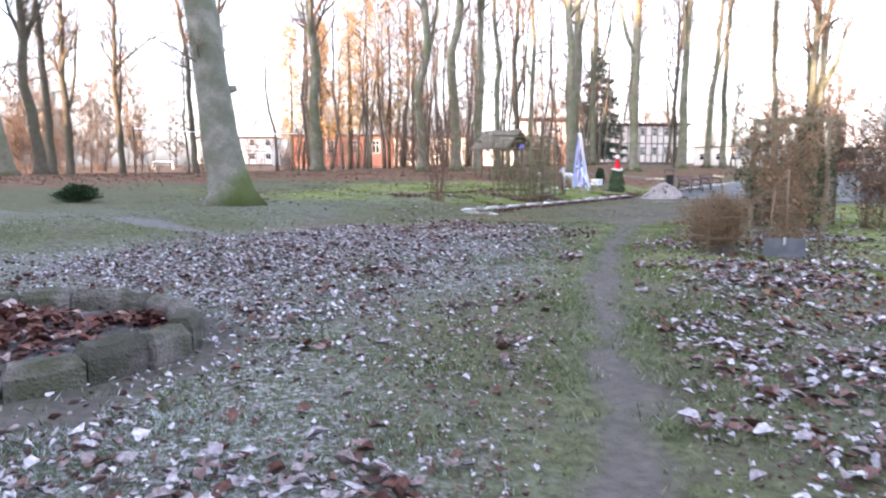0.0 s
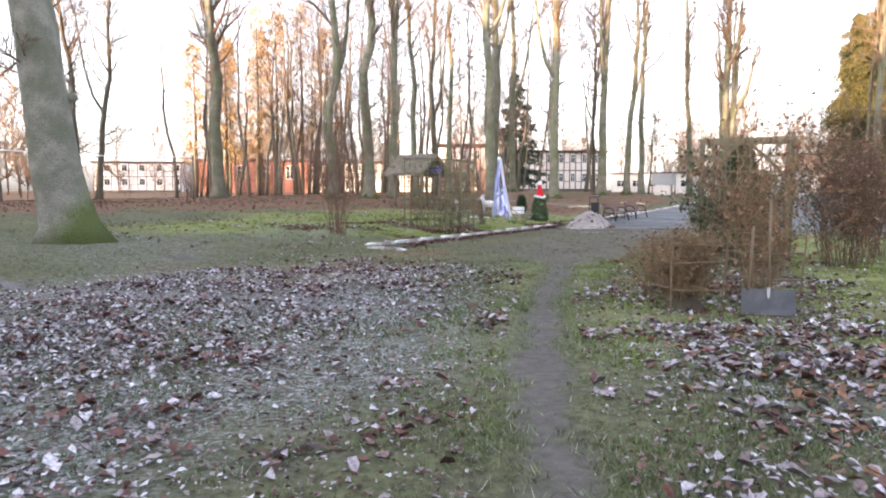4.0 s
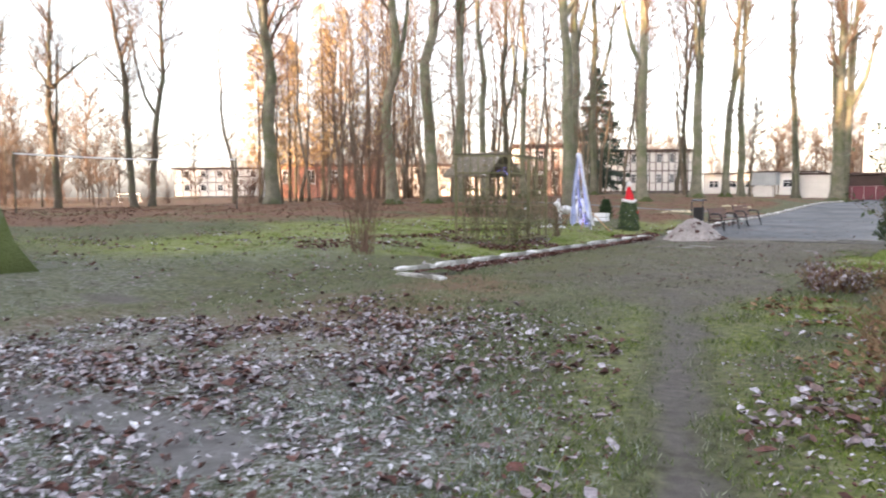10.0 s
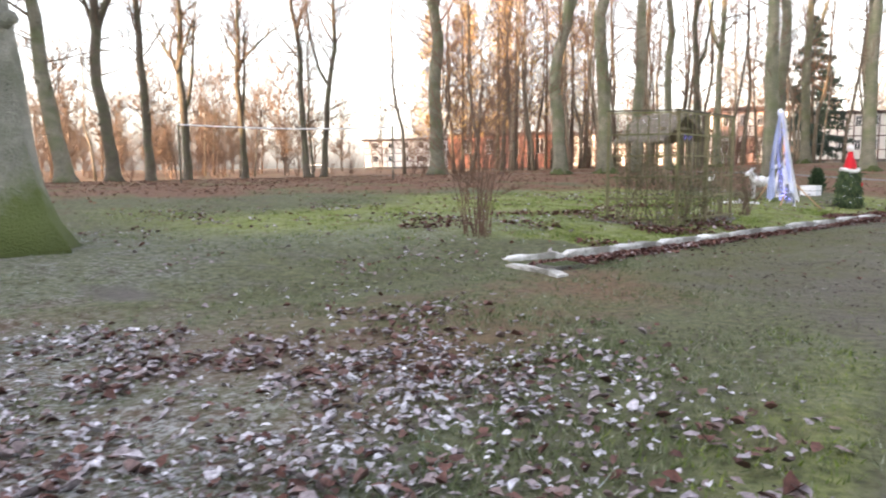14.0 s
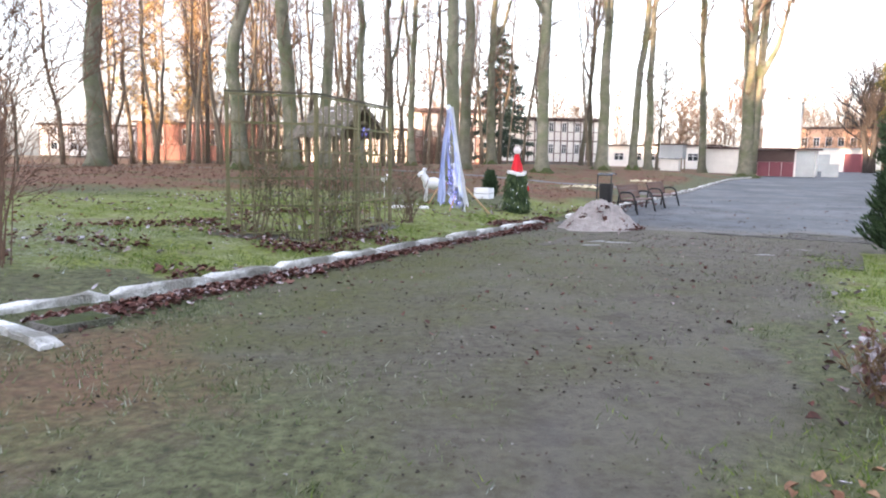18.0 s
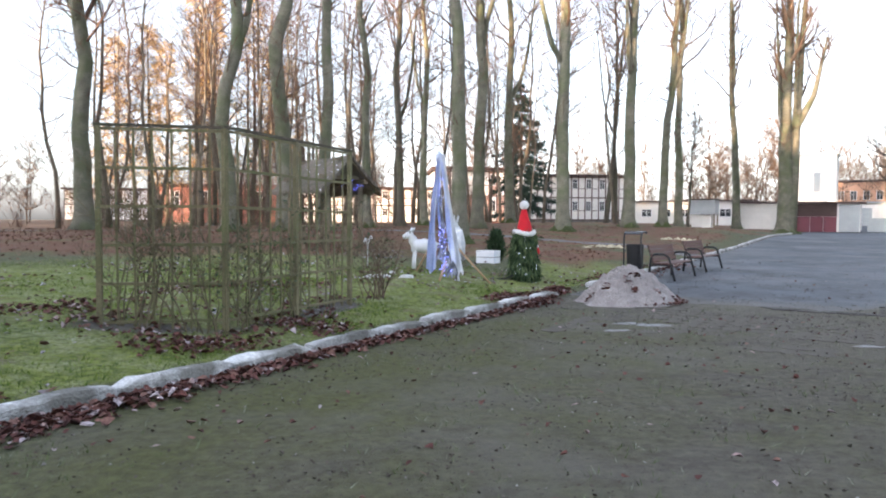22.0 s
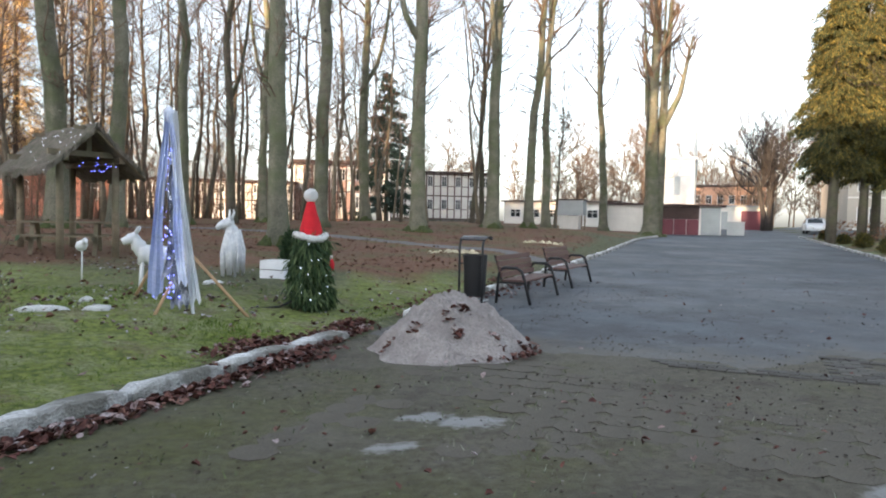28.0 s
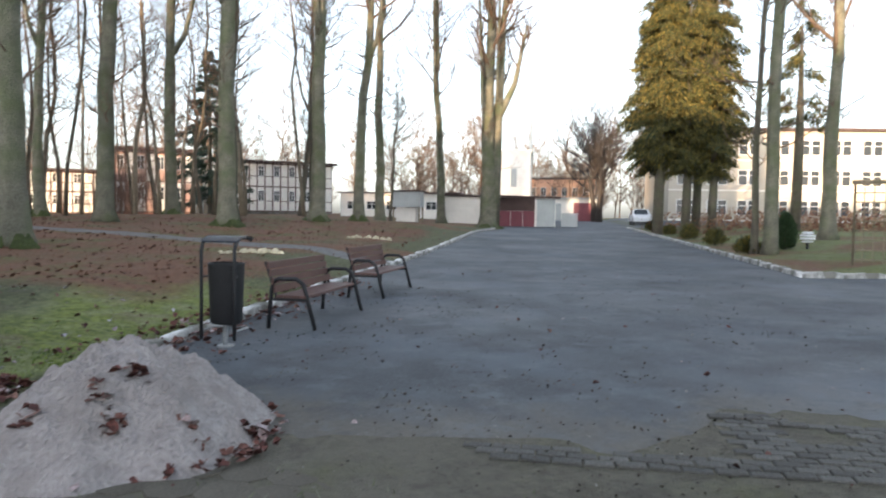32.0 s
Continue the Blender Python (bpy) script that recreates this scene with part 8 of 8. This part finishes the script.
# the leaf band across the lawn in the middle of the walk, and drifts by the path's left edge
n_ = 50000
lx, ly = rs_.uniform(-6, 5, n_), rs_.uniform(2, 21, n_)
e_, d_, li_, fr_, lu_ = zones(lx, ly)
u_, s_ = us(lx, ly)
left_ = lx - np.interp(ly, [p[1] for p in FOOTPATH], [p[0] for p in FOOTPATH])
band = np.exp(-((s_ + 2.6) / 1.3) ** 2) * smooth01((-4.5 - u_) / 2.5) * smooth01((u_ + 15) / 5) + 0.6 * np.exp(-((left_ + 1.0) / 0.35) ** 2) * (noise2(lx, ly, 0.4, 61) > 0.45)
keep = (rs_.uniform(0, 1, n_) < band * np.clip((noise2(lx, ly, 1.6, 62) * 0.5 + noise2(lx, ly, 4.5, 63) * 0.5 - 0.44) * 6, 0.04, 1) * (1 - 0.9 * e_)) & (np.hypot(lx + 3.65, ly - 5.6) > 1.64)
scatter_leaves("leaf_band", lx[keep], ly[keep], 0.072, LITTER, 12, "dense band of brown and frosted leaves")
# loose clumps of leaves in the grass on the near lawn, and crumbs of leaf between the blades
n_ = 60000
lx, ly = rs_.uniform(-5.5, 8.5, n_), 1.6 + 13.5 * rs_.uniform(0, 1, n_) ** 1.2
e_, d_, li_, fr_, lu_ = zones(lx, ly)
left_ = lx - np.interp(ly, [p[1] for p in FOOTPATH], [p[0] for p in FOOTPATH])
spot_ = noise2(lx, ly, 1.25, 131) * 0.6 + noise2(lx, ly, 4.0, 132) * 0.4
ok_ = (np.hypot(lx + 3.65, ly - 5.6) > 1.72) & (e_ < 0.55) & (np.abs(left_) > 0.4)
keep = ok_ & (rs_.uniform(0, 1, n_) < np.clip((spot_ - 0.6) * 4.0, 0.01, 0.45))
scatter_leaves("lawn_clumps", lx[keep], ly[keep], 0.085, LITTER, 22, "loose clumps of crumpled leaves in frosty grass", 0.02)
keep = ok_ & (rs_.uniform(0, 1, n_) < 0.75)
scatter_leaves("leaf_crumbs", lx[keep], ly[keep], 0.03, LITTER, 23, "small crumbs of broken leaves between grass blades", 0.006)
# orange-brown leaves in the green strip right of the path
n_ = 5000
lx, ly = rs_.uniform(2.0, 8.0, n_), rs_.uniform(6.0, 18.5, n_)
left_ = lx - np.interp(ly, [p[1] for p in FOOTPATH], [p[0] for p in FOOTPATH])
u_, s_ = us(lx, ly)
keep = (rs_.uniform(0, 1, n_) < np.clip((noise2(lx, ly, 0.9, 91) * 0.6 + noise2(lx, ly, 3.0, 92) * 0.4 - 0.42) * 5, 0.03, 1) * smooth01((left_ - 0.7) / 0.8) * smooth01((4.6 - left_) / 1.5)) & (s_ < -6.3)
scatter_leaves("orange_leaves", lx[keep], ly[keep], 0.075, BROWN_LEAF, 15, "orange-brown leaves in green grass")
# brown drifts by the lattice foot
n_ = 6000
lx, ly = rs_.uniform(-3, 6, n_), rs_.uniform(23.5, 32, n_)
u_, s_ = us(lx, ly)
lat_ = seg_dist(lx, ly, [(1.96, 27.42), (3.4, 27.5), (4.78, 30.05)])
keep = (s_ > 0.3) & (s_ < 4.5) & ((noise2(lx, ly, 0.9, 71) > 0.66) | (lat_ < 0.3 + 0.5 * noise2(lx, ly, 1.7, 72)) & (noise2(lx, ly, 2.2, 73) > 0.45))
scatter_leaves("lawn_drifts", lx[keep], ly[keep], 0.08, LITTER_RED, 13, "red-brown leaf drifts by the lattice")
# heaps of red-brown leaves before the lattice
n_ = 1100
pick_ = rs_.randint(0, 3, n_)
lx = np.array((3.25, 1.6, 4.2))[pick_] + rs_.normal(0, 0.42, n_)
ly = np.array((26.75, 28.5, 28.3))[pick_] + rs_.normal(0, 0.26, n_)
keep = noise2(lx, ly, 2.5, 111) > 0.42
lx, ly = lx[keep], ly[keep]
scatter_leaves("lattice_leaves", lx, ly, 0.065, LITTER_RED, 19, "heaps of red-brown leaves before the lattice", 0.02)
# wet red leaves along the kerb foot
n_ = 3800
uu_ = -3.0 + 12.2 * rs_.uniform(0, 1, n_) ** 1.5
ss_ = -0.12 - np.abs(rs_.normal(0, 0.13, n_)) * (1 + 1.2 * np.clip(1 - (uu_ + 3) / 6, 0, 1))
x_, y_ = xy(uu_, ss_)
scatter_leaves("kerb_leaves", x_, y_, 0.075, LITTER_RED, 2, "wet red-brown leaves drifted along the kerb")
# leaves on and around the heap, by the benches
n_ = 900
uu_, ss_ = rs_.normal(8.7, 0.35, n_), rs_.normal(0.1, 0.2, n_)
x_, y_ = xy(uu_, ss_)
scatter_leaves("heap_leaves", x_, y_, 0.08, LITTER_RED, 3, "red-brown leaves swept against the sand heap", 0.05)
n_ = 900
uu_, ss_ = rs_.uniform(12, 20, n_), rs_.normal(-0.05, 0.28, n_)
x_, y_ = xy(uu_, ss_)
scatter_leaves("bench_leaves", x_, y_, 0.075, LITTER_RED, 4, "red-brown leaves under the benches", 0.03)
# brown leaves over the far lawn and the wood floor
n_ = 60000
lx, ly = rs_.uniform(-30, 30, n_), rs_.uniform(24, 62, n_)
e_, d_, li_, fr_, lu_ = zones(lx, ly)
u_, s_ = us(lx, ly)
keep = (s_ > 0.2) & (rs_.uniform(0, 1, n_) < 0.1 + 0.75 * li_ * noise2(lx, ly, 0.5, 31)) & (e_ < 0.5)
scatter_leaves("wood_leaves", lx[keep], ly[keep], 0.07, WOOD_LEAF, 5, "brown leaf litter under the park trees")
# a few leaves on the drive and the road
n_ = 520
uu_, ss_ = rs_.uniform(-2, 24, n_), rs_.uniform(-9, -0.4, n_)
uu_ = np.where(rs_.uniform(0, 1, n_) < 0.6, rs_.uniform(-2, 9, n_), uu_)
x_, y_ = xy(uu_, ss_)
scatter_leaves("drive_leaves", x_, y_, 0.05, LITTER_RED, 6, "single fallen leaves scattered on the drive", 0.016)
# crumbs of earth, grit and leaf on the drive
n_ = 12000
uu_, ss_ = rs_.uniform(-5.5, 11.0, n_), rs_.uniform(-6.8, -0.15, n_)
x_, y_ = xy(uu_, ss_)
keep = rs_.uniform(0, 1, n_) < np.clip((noise2(x_, y_, 0.8, 95) * 0.4 + noise2(x_, y_, 2.5, 96) * 0.35 + noise2(x_, y_, 8.0, 97) * 0.25 - 0.4) * 4.5, 0.06, 1)
keep &= np.hypot(x_ - 10.0, y_ - 31.85) > 1.12
scatter_leaves("drive_grit", x_[keep], y_[keep], 0.024, GRIT, 16, "dark crumbs of earth and grit on the drive", 0.004)
n_ = 9000
uu_, ss_ = rs_.uniform(10.5, 24.0, n_), rs_.uniform(-10.2, -0.15, n_)
x_, y_ = xy(uu_, ss_)
keep = rs_.uniform(0, 1, n_) < np.clip((noise2(x_, y_, 0.6, 98) * 0.5 + noise2(x_, y_, 3.0, 99) * 0.5 - 0.42) * 4, 0.05, 1) * np.clip(1.3 - (uu_ - 10) / 9, 0.15, 1)
keep &= np.hypot(x_ - 10.0, y_ - 31.85) > 1.12
scatter_leaves("road_grit", x_[keep], y_[keep], 0.026, GRIT, 17, "loose grit and leaf crumbs on the asphalt", 0.018)
# small brown leaves over the lawn by the kerb
n_ = 9000
uu_, ss_ = rs_.uniform(-8, 15, n_), rs_.uniform(0.3, 9, n_)
x_, y_ = xy(uu_, ss_)
keep = rs_.uniform(0, 1, n_) < np.clip((noise2(x_, y_, 0.5, 101) * 0.5 + noise2(x_, y_, 1.9, 102) * 0.5 - 0.5) * 5, 0.03, 1)
scatter_leaves("lawn_leaves", x_[keep], y_[keep], 0.065, LITTER, 18, "brown and frosted leaves strewn over the lawn")
# leaf pile in the bed
n_ = 2400
lx, ly = rs_.normal(-4.1, 0.5, n_), rs_.normal(5.6, 0.42, n_)
lx[:260], ly[:260] = rs_.normal(-2.75, 0.2, 260), rs_.normal(6.45, 0.12, 260)
ok_ = np.hypot(lx + 3.65, ly - 5.6) < 1.33
lx, ly = lx[ok_], ly[ok_]
zz_ = 0.05 + 0.3 * np.exp(-((lx + 4.1) ** 2 + (ly - 5.6) ** 2) / 0.5)
scatter_leaves("bed_leaves", lx, ly, 0.1, LITTER_RED, 7, "heap of red-brown leaves in the stone bed", 0.01, zz_)
# leaves on the heap itself, in small clumps
n_ = 110
hub_ = rs_.randint(0, 8, n_)
ha_, hr_ = np.array((-2.0, -1.4, -1.1, -2.5, -0.5, -0.8, -1.75, -2.9)), np.array((0.45, 0.3, 0.75, 0.7, 0.9, 0.95, 0.62, 0.85))
lx = HEAP[0] + (hr_ * np.cos(ha_))[hub_] + rs_.normal(0, 0.045, n_)
ly = HEAP[1] + (hr_ * np.sin(ha_))[hub_] + rs_.normal(0, 0.045, n_)
hp_ = np.array([heap_height(a_, b_) + float(height(*xy(us(a_, b_)[0], -0.5))) for a_, b_ in zip(lx, ly)])
scatter_leaves("sand_leaves", lx, ly, 0.08, LITTER_RED, 8, "clumps of red-brown leaves lying on the sand", 0.02, hp_)
n_ = 90
an_ = rs_.uniform(-1.6, 1.0, n_)
rr2_ = HEAP[2] * rs_.uniform(0.98, 1.2, n_)
x_, y_ = HEAP[0] + rr2_ * np.cos(an_), HEAP[1] + rr2_ * np.sin(an_)
scatter_leaves("heap_foot_leaves", x_, y_, 0.06, LITTER_RED, 28, "brown leaf crumbs round the foot of the sand", 0.03)
# drift of leaves between the kerb's end and the sand
n_ = 700
uu_ = rs_.uniform(9.2, 11.2, n_)
ss_ = 0.05 + 0.1 * (uu_ - 9.5) + rs_.normal(0, 0.12, n_)
x_, y_ = xy(uu_, ss_)
scatter_leaves("drift_leaves", x_, y_, 0.075, LITTER_RED, 14, "drift of wet red-brown leaves by the kerb's end", 0.02)

def grass_tufts():
    rs = np.random.RandomState(21)
    n = 400000
    x, y = rs.uniform(-9, 15, n), 1.0 + 35 * rs.uniform(0, 1, n) ** 1.35
    e, d, li, fr, lu = zones(x, y)
    u, s = us(x, y)
    g = noise2(x, y, 0.8, 41) * 0.6 + noise2(x, y, 2.6, 42) * 0.4
    p = np.clip((g - 0.28) * 2.2, 0.05, 1) * (1 - e) * (1 - 0.95 * d) * (1 - 0.75 * li)
    road = (u > 9.8) & (s < 0.1)
    dist = np.abs(x - np.interp(y, [0, 20, 36], [0.5, 5.5, 6.0]))
    keep = (rs.uniform(0, 1, n) < p) & ~road & (rs.uniform(0, 1, n) < np.clip(1.3 - dist / 8, 0.25, 1)) & (np.hypot(x + 3.65, y - 5.6) > 1.62)
    x, y, lu, fr = x[keep], y[keep], lu[keep], fr[keep]
    lush = rs.uniform(0, 1, len(x)) < lu
    icy = (rs.uniform(0, 1, len(x)) < 0.75 * fr * smooth01((noise2(x, y, 0.7, 44) - 0.25) / 0.3))
    for name, pick, material, label in (("grass", ~lush & ~icy, GRASS, "short green winter grass"), ("frosted_grass", icy, GRASS_FROST, "short grass white with frost"), ("lush_grass", lush & ~icy, GRASS_LUSH, "short bright green mossy grass")):
        gx, gy = x[pick], y[pick]
        n = len(gx)
        z = height(gx, gy) - 0.012
        V = []
        for k in range(3):
            a = rs.uniform(0, 2 * np.pi, n)
            L = rs.uniform(0.025, 0.075, n)
            w = rs.uniform(0.003, 0.007, n)
            ox, oy = gx + rs.normal(0, 0.025, n), gy + rs.normal(0, 0.025, n)
            tx, ty = rs.normal(0, 0.6, n) * L, rs.normal(0, 0.6, n) * L
            c, s_ = np.cos(a) * w, np.sin(a) * w
            V.append(np.stack([np.stack([ox - c, oy - s_, z], 1), np.stack([ox + c, oy + s_, z], 1), np.stack([ox + tx, oy + ty, z + L], 1)], 1))
        V = np.concatenate(V, 0).reshape(-1, 3)
        F = np.arange(len(V)).reshape(-1, 3)
        tagged(new(name, arrays_mesh(name, V, F, material)), label, "grass", kind="stuff")


grass_tufts()


# ---- block pavers where the asphalt begins ----
def pavers():
    root = thing("paving", pose(0, 0, 0), "worn mossy block paving at the asphalt edge", "paving", kind="structure")
    rnd = random.Random(31)
    a = Acc()
    L, W, H = 0.2, 0.1, 0.05
    b = 0.008
    for z, i in ((-H, 0), (-b, 0), (0, b)):
        a.v += [(i, i, z), (L - 0.012 - i, i, z), (L - 0.012 - i, W - 0.012 - i, z), (i, W - 0.012 - i, z)]
    for j in range(2):
        for q in range(4):
            a.f.append((j * 4 + q, j * 4 + (q + 1) % 4, j * 4 + 4 + (q + 1) % 4, j * 4 + 4 + q))
    a.f.append((8, 9, 10, 11))
    me = a.mesh("paver", PAVER)
    yaw = math.degrees(math.atan2(KX, -KY))
    rest = Acc()
    made = 0
    cells = []
    for r in range(15):
        for c in range(30):
            u = 10.25 + r * 0.1
            s = -3.6 - c * 0.2 - (0.1 if r % 2 else 0)
            if u > 11.5 + 0.15 * math.sin(s * 3.1) or (s > -5.6 and u > 10.5):
                continue
            if noise.noise((u * 1.4, s * 1.4, 4)) < -0.42 + (0.25 if u < 10.5 else 0):
                continue
            cells.append((u, s))
    cells.sort(key=lambda q: (q[1] > -4.2, -q[0]))
    for u, s in cells:
        x, y = xy(u, s)
        m = pose(x, y, hz(x, y) + 0.02 + rnd.uniform(-0.006, 0.006), rnd.uniform(-1.5, 1.5), rnd.uniform(-1.5, 1.5), yaw + 180 + rnd.uniform(-1.5, 1.5))
        if made < 300:
            o = new("paver", me)
            o.parent = root
            o.matrix_basis = m
            made += 1
        else:
            k = len(rest.v)
            rest.v += [tuple(m @ Vector(v)) for v in a.v]
            rest.f += [tuple(i + k for i in f) for f in a.f]
    o = part("pavers", rest, PAVER_JOINED, root)
    tagged(o, kind="stuff")


pavers()


# ---- concrete slabs with planted corners on the drive ----
def slabs():
    root = thing("slab_paving", pose(0, 0, 0), "mossy concrete slabs with open corners", "paving", kind="structure")
    rnd = random.Random(41)
    a = Acc()
    S, C = 0.3046, 0.08
    oct_ = [(C, 0), (S - C, 0), (S, C), (S, S - C), (S - C, S), (C, S), (0, S - C), (0, C)]
    for z, k in ((-0.06, 1.0), (-0.006, 1.0), (0.0, 0.997)):
        a.v += [((px - S / 2) * k + S / 2, (py - S / 2) * k + S / 2, z) for px, py in oct_]
    for j in range(2):
        for q in range(8):
            a.f.append((j * 8 + q, j * 8 + (q + 1) % 8, j * 8 + 8 + (q + 1) % 8, j * 8 + 8 + q))
    a.f.append(tuple(range(16, 24)))
    me = a.mesh("slab", SLAB)
    yaw = math.degrees(math.atan2(KY, KX))
    made = 0
    for r in range(14):
        for c in range(18):
            u, s = 5.95 + r * 0.305, -7.0 + c * 0.305
            if math.hypot(*(Vector(xy(u, s)) - Vector((10.0, 31.85)))) < 0.9 or made >= 290 or (u > 9.8):
                continue
            if math.dist(xy(u, s), (9.2, 28.8)) < 0.6 or noise.noise((u * 0.7, s * 0.7, 9)) < -0.28 + 0.25 * (u < 7.0):
                continue
            x, y = xy(u, s)
            o = new("slab", me)
            o.parent = root
            o.matrix_basis = pose(x, y, hz(x, y) + 0.002 + 0.012 * noise.noise((u * 0.9, s * 0.9, 2)) + rnd.uniform(-0.001, 0.001), rnd.uniform(-0.1, 0.1), rnd.uniform(-0.1, 0.1), yaw)
            made += 1


slabs()
